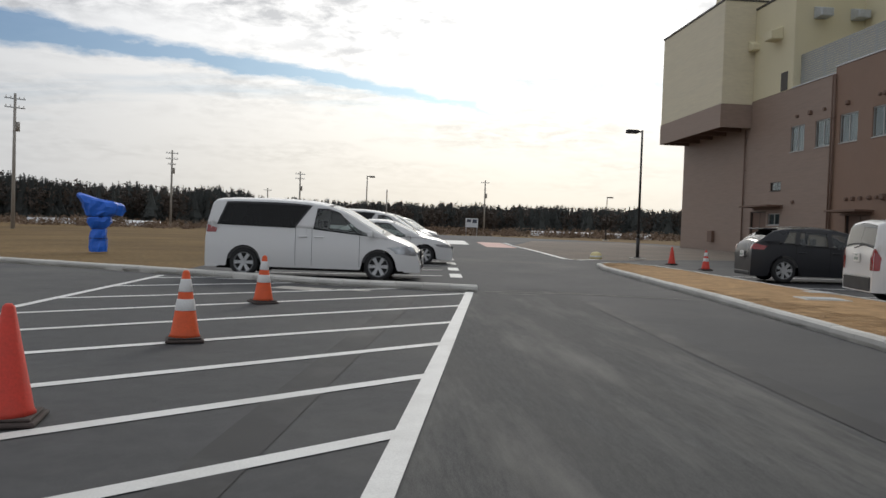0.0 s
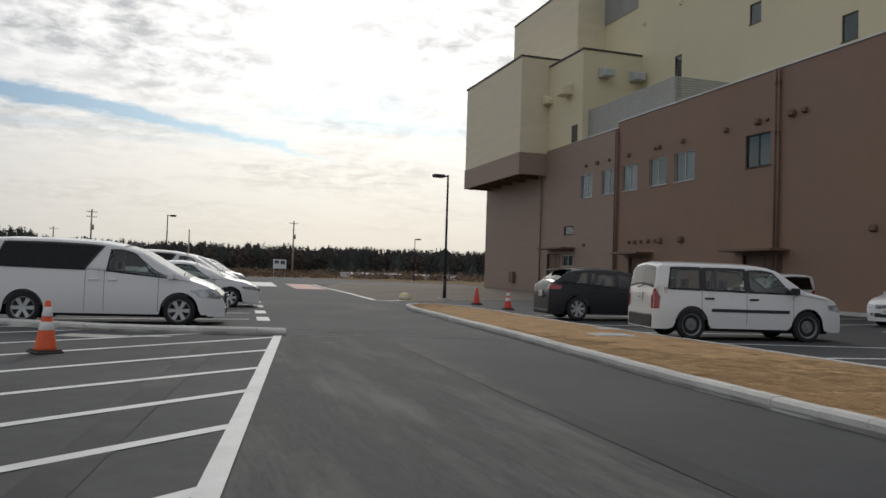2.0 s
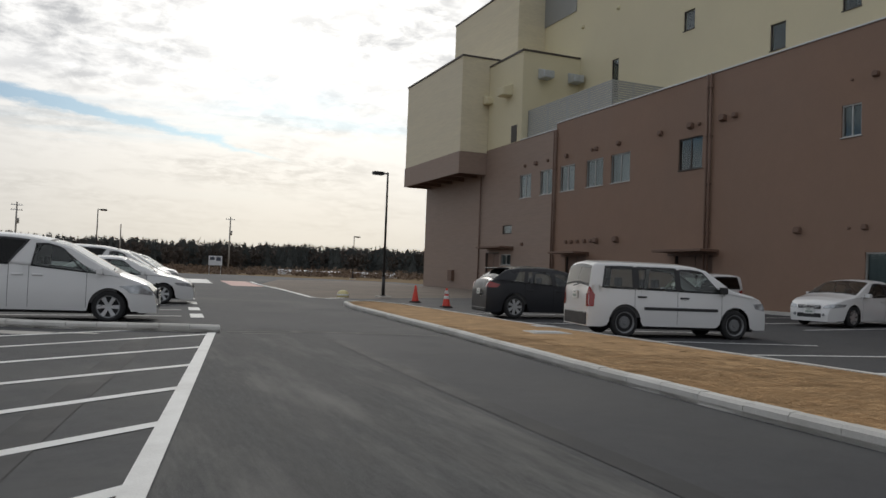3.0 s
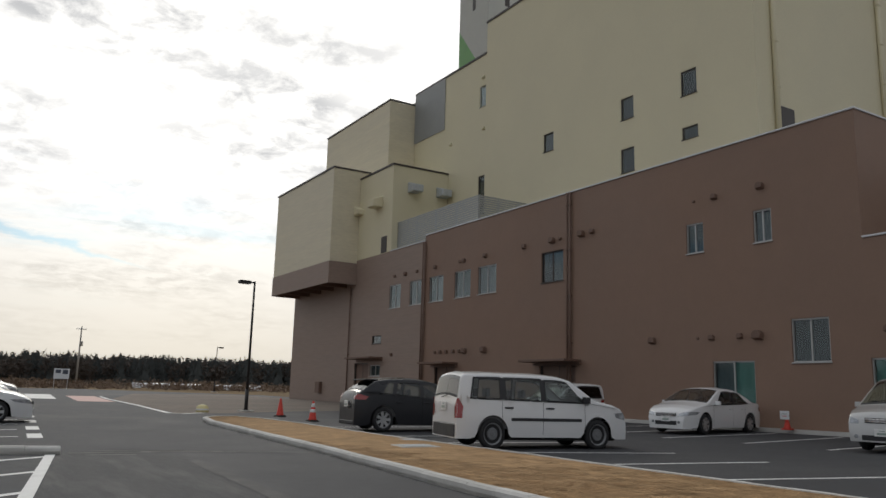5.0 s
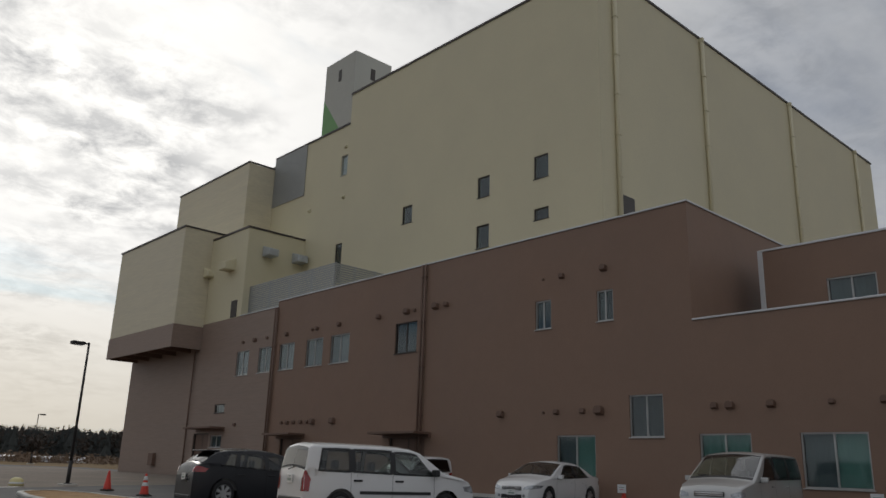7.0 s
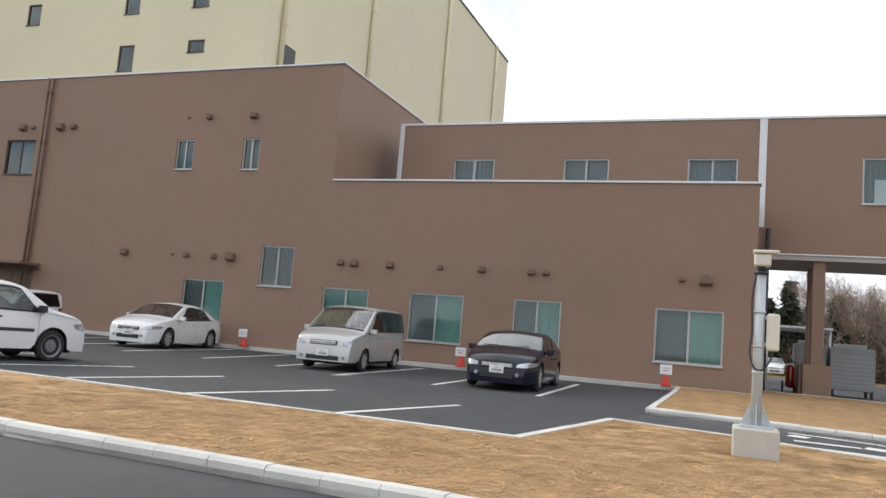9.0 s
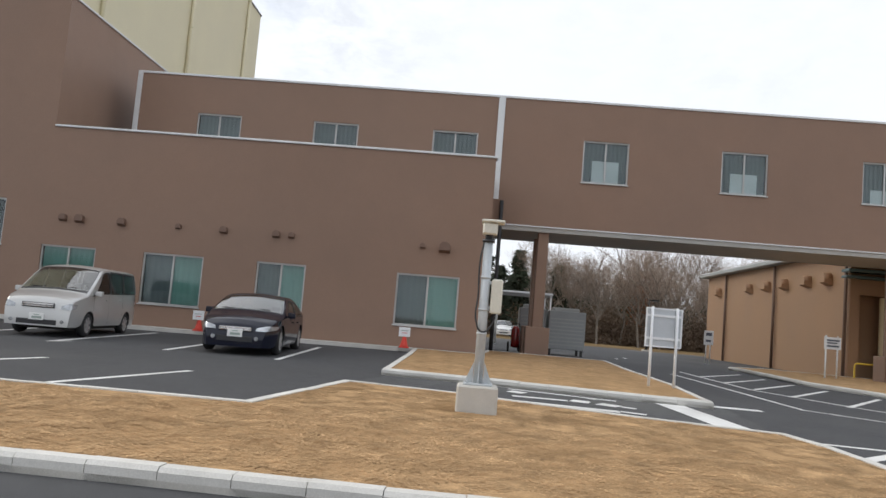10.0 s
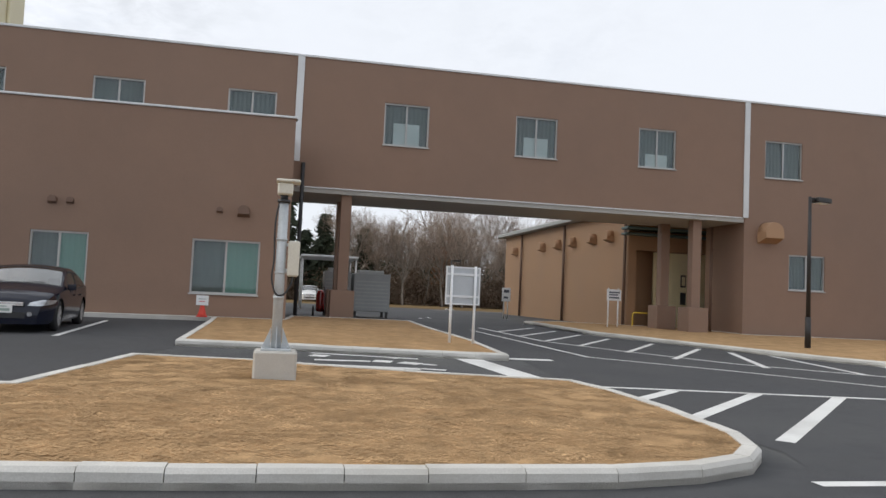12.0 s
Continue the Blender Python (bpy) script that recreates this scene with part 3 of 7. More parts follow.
for a, b in (((16.81, 4.02), (22.6, 4.25)), ((16.94, 6.5), (22.6, 6.75)), ((16.7, 8.95), (23.2, 9.25)), ((17.77, 11.2), (23.2, 11.9)), ((17.89, 13.6), (23.6, 14.4)), ((17.6, 16.1), (23.6, 16.7)), ((17.8, 18.7), (23.6, 19.2)), ((17.9, 21.2), (23.6, 21.8)),
             ((10.05, 5.25), (13.0, 4.48)), ((10.15, 7.95), (13.2, 7.02)), ((10.3, 10.5), (13.45, 9.67)), ((10.1, 13.4), (13.4, 11.9)), ((10.2, 16.4), (14.2, 15.2)), ((10.3, 19.0), (14.3, 18.0)), ((10.4, 23.4), (14.6, 22.6))):
    marking("bay_line", [a, b], 0.13, "white painted parking bay line", group=BAY)
marking("bay_line", [(16.75, 8.95), (17.3, 8.75)], 0.12, "white painted parking bay line", group=BAY)
# bays of the row on the far side of the kerb
for i in range(14):
    y0 = 16.9 + i * 2.55
    marking("bay_line", [(-3.6, y0 + 0.3), (1.35 + i * 0.16, y0)], 0.13, "white painted parking bay line", group=BAY)
# inner lane: stop line, worn lettering, edge lines, hatching
marking("stop_line", [(11.75, -3.95), (14.75, -3.67)], 0.5, "broad white stop line")
marking("lane_end", [(14.9, -4.1), (14.85, -5.45)], 0.32, "short white lane end mark")
for a, b, w in (((14.75, -0.82), (14.21, -2.7), 0.16),
                ((14.31, -0.81), (14.19, -1.09), 0.34),
                ((13.51, -0.83), (13.52, -1.76), 0.2),
                ((13.63, -1.83), (13.54, -2.13), 0.36),
                ((14.43, -2.08), (14.2, -2.35), 0.2),
                ((13.49, -2.27), (13.3, -2.58), 0.36),
                ((13.31, -2.62), (13.19, -2.83), 0.16),
                ((12.7, -0.8), (12.5, -2.44), 0.3),
                ((12.58, -2.46), (12.44, -2.84), 0.16)):
    marking("lettering_bar", [a, b], w, "white bar of worn lettering painted on the lane", group="painted lettering bars")
marking("lane_line", [(34, -6.2), (24, -6.3), (20.6, -6.45), (15.88, -6.61), (13.8, -8.7), (11.85, -10.3), (9.5, -12.6)], 0.10, "thin white curved lane line")
marking("lane_line", [(36, -6.9), (26, -7.0), (20.62, -7.24), (18.0, -8.33), (15.44, -9.73), (13.63, -11.85), (12.2, -14)], 0.12, "thin white curved lane line")
marking("lane_line", [(10.85, -4.6), (10.57, -6.68), (10.24, -8.89), (9.8, -12), (9.3, -15)], 0.13, "white curved line beside the verge")
for a, b, w in (((9.62, -4.74), (10.61, -5.75), 0.18), ((8.27, -4.75), (10.5, -6.99), 0.18), ((6.97, -4.95), (10.37, -8.25), 0.18), ((17.63, -8.3), (21.31, -10.8), 0.13), ((16.19, -8.75), (19.77, -11.38), 0.14), ((14.7, -10.0), (18.85, -11.74), 0.16),
                ((13.9, -11.64), (18.11, -12.43), 0.15), ((19.2, -7.7), (23, -10.2), 0.13), ((20.8, -7.4), (24.6, -9.9), 0.13), ((22.6, -7.2), (26.4, -9.7), 0.13), ((24.6, -7.1), (28.2, -9.5), 0.13), ((13.0, -13.3), (17.0, -13.9), 0.15), ((12.0, -15.2), (16.0, -15.6), 0.15)):
    marking("hatch_stripe", [a, b], w, "white hatching stripe beside the lane", group="hatching stripes beside the lane")
marking("edge_line", [(5.40, -4.1), (5.45, -7.0)], 0.14, "white painted edge line")

# the worn wheel lane, darker tarred seams, and a dusty cross joint
sheet("worn_lane", [(-0.24, 1.0), (0.13, 3.5), (1.80, 14.95), (3.65, 14.95), (3.38, 11.0), (3.14, 7.0), (3.02, 4.0), (2.84, 1.0)], -0.001, M["worn"], "dusty worn wheel lane on the asphalt", "road")
sheet("relaid_lane", [(3.0, -9), (3.06, 1.0), (3.24, 4.0), (3.38, 8.0), (3.65, 13.5), (3.7, 14.8), (6.28, 14.4), (5.87, 10.8), (5.6, 8.2), (5.45, 5.6), (5.32, 1.9), (5.25, -1.2), (5.42, -3.2), (6.1, -4.12), (6.1, -9)], -0.001, M["asphalt_new"],
      "darker relaid asphalt lane along the verge", "road")
marking("asphalt_seam", [(3.06, 1.0), (3.24, 4.0), (3.38, 8.0), (3.65, 13.5)], 0.24, "dark tarred seam between asphalt layers", "seam", lift=0.001)
marking("asphalt_seam", [(-1.05, 2.0), (-0.72, 4.6), (-0.28, 8.0), (0.22, 11.6), (0.55, 14.2)], 0.34, "dark tarred seam between asphalt layers", "seam", lift=0.001)
for i, (a, b, w) in enumerate((((2.0, 15.05), (3.4, 15.0), 0.12), ((3.2, 15.12), (4.6, 14.9), 0.16), ((4.4, 14.85), (6.2, 14.35), 0.08), ((2.4, 15.45), (4.0, 15.3), 0.07), ((2.2, 14.6), (3.0, 14.55), 0.1))):
    marking("joint_dust", [a, ((a[0] + b[0]) / 2, (a[1] + b[1]) / 2 + 0.05), b], w, "pale dust along a cross joint", "scuff", lift=0.001)
marking("manhole_slab", [(-2.05, 15.3), (-1.0, 14.75)], 0.55, "pale concrete slab beside the kerb", "concrete", lift=0.001)
marking("manhole_slab", [(-0.85, 14.95), (-0.2, 14.7)], 0.16, "pale concrete slab beside the kerb", "concrete", lift=0.001)


BEDS = {}


def hump(x, y):
    """The low unevenness of laid sods."""
    return 0.016 * noise.noise(Vector((x * 1.1, y * 1.1, 0.3))) + 0.012 * noise.noise(Vector((x * 2.9, y * 2.9, 4.0)))


def verge_island(name, outline, label, kerb_width=0.15, rise=0.13, pieces=0.6):
    """A raised bed of dry turf inside a ring of kerb stones, each stone a piece of its own."""
    ring = [Vector(p) for p in outline]
    n = len(ring)
    area = sum(ring[i].x * ring[(i + 1) % n].y - ring[(i + 1) % n].x * ring[i].y for i in range(n))
    side = 1 if area > 0 else -1
    inner = []
    for i in range(n):
        d0, d1 = (ring[i] - ring[i - 1]).normalized(), (ring[(i + 1) % n] - ring[i]).normalized()
        n0, n1 = Vector((-d0.y, d0.x)) * side, Vector((-d1.y, d1.x)) * side
        mid = (n0 + n1).normalized()
        inner.append(ring[i] + mid * kerb_width / max(mid.dot(n0), 0.4))
    BEDS[name] = [(p.x, p.y) for p in inner]
    bm = B()
    vs = [bm.verts.new((p.x, p.y, gz(p.x, p.y) + rise - 0.013)) for p in inner]
    f = bm.faces.new(vs)
    for axis in (0, 1):
        lo, hi = min(p[axis] for p in inner), max(p[axis] for p in inner)
        cut = lo + 0.4
        while cut < hi:
            co, no = ((cut, 0, 0), (1, 0, 0)) if axis == 0 else ((0, cut, 0), (0, 1, 0))
            bmesh.ops.bisect_plane(bm, geom=bm.verts[:] + bm.edges[:] + bm.faces[:], plane_co=co, plane_no=no)
            cut += 0.4
    rim = {v for e in bm.edges if e.is_boundary for v in e.verts}
    for v in bm.verts:
        if v not in rim:
            v.co.z += hump(v.co.x, v.co.y)
    for f in bm.faces:
        f.smooth = True
    bed = tagged(new(name, mesh_of(name, bm, M["turf"])), label, "verge", kind="structure")
    # the ring, walked in even steps; the stones butt with a narrow open joint
    base = B()
    prism(base, [(p.x, p.y) for p in ring], lambda x, y: gz(x, y) - 0.1, lambda x, y: gz(x, y) + 0.045)
    part("kerb_footing", base, M["concrete"], bed)
    stones = []
    for i in range(n):
        a0, a1, b0, b1 = ring[i], ring[(i + 1) % n], inner[i], inner[(i + 1) % n]
        count = max(1, round((a1 - a0).length / pieces))
        for k in range(count):
            s, e = k / count, (k + 1) / count
            gap = 0.003 / max((a1 - a0).length, 0.05)
            stones.append((a0.lerp(a1, s + gap), a0.lerp(a1, e - gap), b0.lerp(b1, s + gap), b0.lerp(b1, e - gap)))
    return bed, stones, rise


def lay_kerbs(bed, stones, rise):
    for a0, a1, b0, b1 in stones:
        bm = B()
        j = random.uniform(-0.004, 0.004)
        ch = 0.03
        lo = [bm.verts.new((p.x, p.y, gz(p.x, p.y) - 0.08)) for p in (a0, a1, b1, b0)]
        mid = [bm.verts.new((p.x, p.y, gz(p.x, p.y) + rise - ch + j)) for p in (a0, a1)]
        ta, tb = a0.lerp(b0, 0.2), a1.lerp(b1, 0.2)
        top = [bm.verts.new((p.x, p.y, gz(p.x, p.y) + rise + j)) for p in (ta, tb, b1, b0)]
        bm.faces.new((lo[0], lo[1], mid[1], mid[0]))
        bm.faces.new((mid[0], mid[1], top[1], top[0]))
        bm.faces.new(top)
        bm.faces.new((lo[2], lo[3], top[3], top[2]))
        bm.faces.new((lo[1], lo[2], top[2], top[1], mid[1]))
        bm.faces.new((lo[3], lo[0], mid[0], top[0], top[3]))
        part("kerb_stone", bm, M["kerb"], bed)


VERGE = [(7.55, 27.2), (7.1, 24.8), (6.82, 20.9), (6.3, 14.7), (5.87, 10.8), (5.6, 8.2), (5.45, 5.6), (5.38, 3.4), (5.32, 1.9), (5.26, 0.4), (5.25, -1.2), (5.28, -2.5), (5.42, -3.2), (5.7, -3.78), (6.1, -4.12),
         (6.7, -4.34), (8.2, -4.45), (9.6, -4.4), (10.55, -4.22), (11.0, -2.5), (11.55, -1.0), (12.1, 0.2), (12.4, 1.85), (9.02, 2.42), (9.12, 6.2), (9.2, 9.6), (9.35, 12.5), (9.5, 17.5), (9.66, 23.2), (9.6, 26.6), (9.1, 28.4), (8.2, 28.3)]
verge, verge_stones, verge_rise = verge_island("verge", VERGE, "raised verge of dry straw-coloured turf inside grey kerb stones")
CORNER = [(15.3, 1.6), (15.05, -0.5), (14.65, -2.6), (14.42, -4.45), (18.3, -4.7), (22.7, -4.6), (27.3, -4.7), (27.3, -0.6), (24.4, -0.3), (24.4, 1.7), (21.3, 1.62)]
corner, corner_stones, corner_rise = verge_island("corner_verge", CORNER, "small dry turf verge beside the bridge, kerbed in concrete")
SOUTH = [(27.6, -10.3), (24.85, -10.3), (21.1, -11.55), (17.2, -12.9), (14.2, -14.9), (11.0, -18.0), (8.5, -24), (27.6, -24), (27.6, -17.9), (33, -17.9), (33, -15.6), (34, -12.4), (32, -10.3)]
south, south_stones, south_rise = verge_island("south_verge", SOUTH, "strip of dry turf in front of the brown building")
# long kerb between the hatched area and the far car park
LONG = [(-44, 43.4), (-26, 32), (-10.26, 21.9), (-3.77, 17.75), (-1.31, 15.95), (1.84, 14.8), (1.84, 15.0), (-1.25, 16.12), (-3.7, 17.92), (-10.2, 22.07), (-25.9, 32.2), (-43.9, 43.6)]
long_bm = B()
prism(long_bm, LONG, lambda x, y: gz(x, y) - 0.1, lambda x, y: gz(x, y) + 0.05)
long_kerb = tagged(new("long_kerb", mesh_of("long_kerb", long_bm, M["concrete"])), "grey concrete kerb between hatched area and car park", "kerb", kind="structure")
long_stones = []
for i in range(5):
    a0, a1 = Vector(LONG[i]), Vector(LONG[i + 1])
    b0, b1 = Vector(LONG[11 - i]), Vector(LONG[10 - i])
    c = max(1, round((a1 - a0).length / 0.6))
    for k in range(c):
        g = 0.006 / (a1 - a0).length
        long_stones.append((a0.lerp(a1, k / c + g), a0.lerp(a1, (k + 1) / c - g), b0.lerp(b1, k / c + g), b0.lerp(b1, (k + 1) / c - g)))

# kerb along the facade's foot
foot_bm = B()
prism(foot_bm, [(24.1, 1.7), (24.55, 1.7), (24.55, 10.0), (24.55, 18.0), (24.55, 27.6), (24.1, 27.6), (24.1, 18.0), (24.1, 10.0)], lambda x, y: gz(x, y) - 0.1, lambda x, y: gz(x, y) + 0.12)
tagged(new("facade_kerb", mesh_of("facade_kerb", foot_bm, M["kerb"])), "low grey kerb along the facade's foot", "kerb", kind="structure")


# ---- the brown and cream building ----
F, TW, BR = 24.56, 29.03, 27.8
main = thing("office_building", "large modern building, brown lower storeys under cream upper blocks", "building", kind="")


def wall_with_openings(bm, x0, x1, y0, y1, z0, z1, holes):
    """A slab wall facing -x (front face at x0), with rectangular openings (y0, y1, z0, z1) cut through it."""
    ys = sorted({y0, y1, *(h[0] for h in holes), *(h[1] for h in holes)})
    zs = sorted({z0, z1, *(h[2] for h in holes), *(h[3] for h in holes)})
    solid = lambda y, z: y0 < y < y1 and z0 < z < z1 and not any(h[0] < y < h[1] and h[2] < z < h[3] for h in holes)
    verts = {}

    def v(x, y, z):
        key = (round(x, 4), round(y, 4), round(z, 4))
        if key not in verts:
            verts[key] = bm.verts.new(key)
        return verts[key]

    for i in range(len(ys) - 1):
        for j in range(len(zs) - 1):
            a, b, c, d = ys[i], ys[i + 1], zs[j], zs[j + 1]
            ym, zm = (a + b) / 2, (c + d) / 2
            if not solid(ym, zm):
                continue
            bm.faces.new((v(x0, b, c), v(x0, a, c), v(x0, a, d), v(x0, b, d)))
            bm.faces.new((v(x1, a, c), v(x1, b, c), v(x1, b, d), v(x1, a, d)))
            e = 1e-3
            if not solid(a - e, zm):
                bm.faces.new((v(x0, a, c), v(x1, a, c), v(x1, a, d), v(x0, a, d)))
            if not solid(b + e, zm):
                bm.faces.new((v(x0, b, d), v(x1, b, d), v(x1, b, c), v(x0, b, c)))
            if not solid(ym, c - e):
                bm.faces.new((v(x0, a, c), v(x0, b, c), v(x1, b, c), v(x1, a, c)))
            if not solid(ym, d + e):
                bm.faces.new((v(x0, a, d), v(x1, a, d), v(x1, b, d), v(x0, b, d)))


def sash_window(parent, x, y0, y1, z0, z1, inner="curtain", second=None, frame_mat="aluminium", sashes=2, tall=1.0, film=0.0):
    """A sliding window set into a wall whose face is at x: frame, panes, sill, and the blind behind it."""
    holder = new("window")
    holder.parent = parent
    holder.matrix_basis = Matrix.Translation((x, (y0 + y1) / 2, (z0 + z1) / 2))
    w, h = y1 - y0, z1 - z0
    bm, t = B(), 0.05
    box(bm, 0.05, 0.13, -w / 2, w / 2, h / 2 - t, h / 2)
    box(bm, 0.05, 0.13, -w / 2, w / 2, -h / 2, -h / 2 + t)
    box(bm, 0.05, 0.13, -w / 2, -w / 2 + t, -h / 2 + t, h / 2 - t)
    box(bm, 0.05, 0.13, w / 2 - t, w / 2, -h / 2 + t, h / 2 - t)
    for i in range(1, sashes):
        c = -w / 2 + w * i / sashes
        box(bm, 0.06, 0.12, c - 0.028, c + 0.028, -h / 2 + t, h / 2 - t)
    part("frame", bm, M[frame_mat], holder)
    bm = B()
    bbox(bm, -0.05, 0.05, -w / 2 - 0.03, w / 2 + 0.03, -h / 2 - 0.035, -h / 2 + 0.004, 0.006)
    part("sill", bm, M[frame_mat], holder)
    for i in range(sashes):
        a, b = -w / 2 + t + (w - 2 * t) * i / sashes, -w / 2 + t + (w - 2 * t) * (i + 1) / sashes
        bm = B()
        dx = 0.012 * i
        box(bm, 0.085 + dx, 0.091 + dx, a, b, -h / 2 + t, h / 2 - t)
        pane = part("pane", bm, M["pane"], holder)
        pane.visible_shadow = False
        bm = B()
        # pleated cloth or blind close behind the glass
        n, lo = 10, h / 2 - t - (h - 2 * t) * tall
        cols = [(a + (b - a) * k / n, 0.17 + (0.010 if k % 2 else 0.0)) for k in range(n + 1)]
        rows = [[bm.verts.new((xx, yy, zz)) for yy, xx in cols] for zz in (lo, h / 2 - t)]
        for k in range(n):
            bm.faces.new((rows[0][k], rows[0][k + 1], rows[1][k + 1], rows[1][k]))
        kind = (second or inner) if i == 0 else inner
        part("blind" if "blind" in kind else "curtain", bm, M[kind], holder)
    # white panel painted in as the sky's reflection low in the glass; film sets its height
    if film:
        bm = B()
        box(bm, 0.14, 0.15, -w * 0.30, w * 0.28, -h / 2 + t, -h / 2 + t + (h - 2 * t) * film)
        part("paper_screen", bm, M["white_blind"], holder)
    # dark-coloured panel in place of the shaded interior; no room is modelled
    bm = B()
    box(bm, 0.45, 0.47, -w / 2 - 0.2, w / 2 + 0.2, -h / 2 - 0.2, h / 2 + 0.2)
    part("dark_room", bm, M["room_shade"], holder)
    return holder


def vent_hood(parent, x, y, z, r=0.11, mat="brown_dark", axis="x"):
    """A round weather hood with its mouth turned down."""
    bm = B()
    n = 9
    prof = []
    for i in range(n):
        a = math.pi * i / (n - 1)
        prof.append((r * math.cos(a), r * math.sin(a)))
    d = r * 1.25
    back = [bm.verts.new((0, y_, z_)) for y_, z_ in prof] + [bm.verts.new((0, -r, -r)), bm.verts.new((0, r, -r))]
    front = [bm.verts.new((-d, y_ * 0.92, z_ * 0.9)) for y_, z_ in prof] + [bm.verts.new((-d, -r * 0.92, -r * 0.55)), bm.verts.new((-d, r * 0.92, -r * 0.55))]
    k = len(back)
    for i in range(k):
        bm.faces.new((back[i], back[(i + 1) % k], front[(i + 1) % k], front[i])).smooth = i < n - 1
    bm.faces.new(front)
    bm.faces.new(back[::-1])
    m = Matrix.Translation((x, y, z)) if axis == "x" else Matrix.Translation((x, y, z)) @ Matrix.Rotation(math.pi / 2, 4, "Z")
    return part("vent_hood", bm, M[mat], parent, m=m)


def downpipe(parent, x, y, z0, z1, r=0.06, mat="brown_dark", head=True):
    bm = B()
    tube(bm, (x, y, z0), (x, y, z1), r, n=10)
    if head:
        bbox(bm, x - 0.13, x + 0.09, y - 0.14, y + 0.14, z1 - 0.3, z1, 0.02)
    z = z0 + 1.2
    while z < z1 - 0.5:
        box(bm, x - r - 0.012, x + 0.12, y - r - 0.015, y + r + 0.015, z, z + 0.04)
        z += 2.2
    return part("downpipe", bm, M[mat], parent)


UP = [(44.72, 46.3), (41.9, 43.55), (39.45, 41.1), (36.53, 38.22), (34.05, 35.8)]
LOW = [(18.12, 19.96), (12.08, 13.88), (8.58, 10.53), (5.3, 6.87), (0.45, 2.42)]
holes = [(a, b, 6.64, 8.2) for a, b in UP] + [(28.55, 30.2, 6.7, 8.22), (20.2, 21.05, 6.93, 8.13), (17.17, 17.93, 6.93, 8.14), (15.2, 16.6, 2.58, 4.07), (47.25, 48.6, 4.37, 4.93), (47.25, 48.75, 2.2, 2.95)]
holes += [(a, b, 1.06, 2.68) for a, b in LOW]
holes += [(49.0, 51.2, 0.4, 3.1), (38.0, 40.2, 0.4, 2.75), (27.7, 30.3, 0.4, 2.7)]
bm = B()
wall_with_openings(bm, F, F + 0.4, 13.9, 41.66, -0.5, 10.9, [h for h in holes if h[0] > 13.9 and h[1] < 41.5])
part("wall", bm, M["brown"], main, "smooth brown painted wall")
bm = B()
wall_with_openings(bm, F, F + 0.4, 41.66, 63.5, -0.5, 10.55, [h for h in holes if h[0] > 41.7 and h[1] < 63])
part("wall", bm, M["brown_north_sheen"], main, "brown panelled wall with fine level ribs")
bm = B()
wall_with_openings(bm, F, F + 0.4, -0.4, 13.9, -0.5, 6.52, [h for h in holes if h[1] < 13.9])
part("wall", bm, M["brown"], main)
bm = B()  # end walls, return wall and roof deck
box(bm, F + 0.4, 40, 63.1, 63.5, -0.5, 10.55)
part("wall", bm, M["brown"], main)
bm = B()
box(bm, F + 0.4, 36.0, 13.9, 14.3, 6.3, 10.9)
part("wall", bm, M["brown"], main)
bm = B()
box(bm, F + 0.4, 34.0, -0.4, 0.0, -0.5, 6.5)
part("wall", bm, M["brown"], main)
bm = B()
box(bm, F + 0.4, TW + 9, 14.3, 63.1, 10.2, 10.4)
part("roof", bm, M["concrete"], main)
bm = B()
box(bm, F + 0.4, 34.0, 0.0, 13.9, 6.0, 6.2)
part("roof", bm, M["concrete"], main)
# parapet flashings, one strip a straight run
for x0, x1, y0, y1, z in ((F - 0.05, F + 0.45, 13.85, 41.66, 10.9), (F - 0.05, F + 0.45, 41.66, 46.4, 10.55), (F + 0.45, 36.0, 13.85, 14.35, 10.9), (F - 0.05, F + 0.45, -0.45, 13.9, 6.52)):
    bm = B()
    bbox(bm, x0, x1, y0, y1, z, z + 0.07, 0.012)
    part("flashing", bm, M["flashing"], main, "pale metal parapet flashing")

# one sash of every other upper window carries the sky's reflection as a paler backing
for i, (a, b) in enumerate(UP):
    sash_window(main, F, a, b, 6.64, 8.2, "curtain", "sky_grey_blind" if i in (0, 2, 4) else "curtain")
sash_window(main, F, 28.55, 30.2, 6.7, 8.22, "room_shade", "curtain", "dark_frame", 2)
sash_window(main, F, 20.2, 21.05, 6.93, 8.13, "curtain")
sash_window(main, F, 17.17, 17.93, 6.93, 8.14, "curtain")
sash_window(main, F, 15.2, 16.6, 2.58, 4.07, "room_shade")
sash_window(main, F, 47.25, 48.6, 4.37, 4.93, "room_shade", None, "dark_frame", 1)
sash_window(main, F, 47.25, 48.75, 2.2, 2.95, "curtain")
for i, (a, b) in enumerate(LOW):
    sash_window(main, F, a, b, 1.06, 2.68, "curtain" if i % 2 == 0 or i == 3 else "blind", "blind")
for a, b, top in ((49.0, 51.2, 3.1), (38.0, 40.2, 2.75), (27.7, 30.3, 2.7)):
    bm = B()
    z0 = gz(F, a)
    bbox(bm, F + 0.16, F + 0.22, a, b, z0, top, 0.01)
    d = part("door", bm, M["brown_dark"], main, "flush brown steel door")
    bm = B()
    box(bm, F + 0.06, F + 0.16, a, a + 0.06, z0, top)
    box(bm, F + 0.06, F + 0.16, b - 0.06, b, z0, top)
    box(bm, F + 0.06, F + 0.16, a + 0.06, b - 0.06, top - 0.06, top)
    box(bm, F + 0.14, F + 0.16, (a + b) / 2 - 0.01, (a + b) / 2 + 0.01, z0, top - 0.06)
    part("door_frame", bm, M["dark_frame"], d)
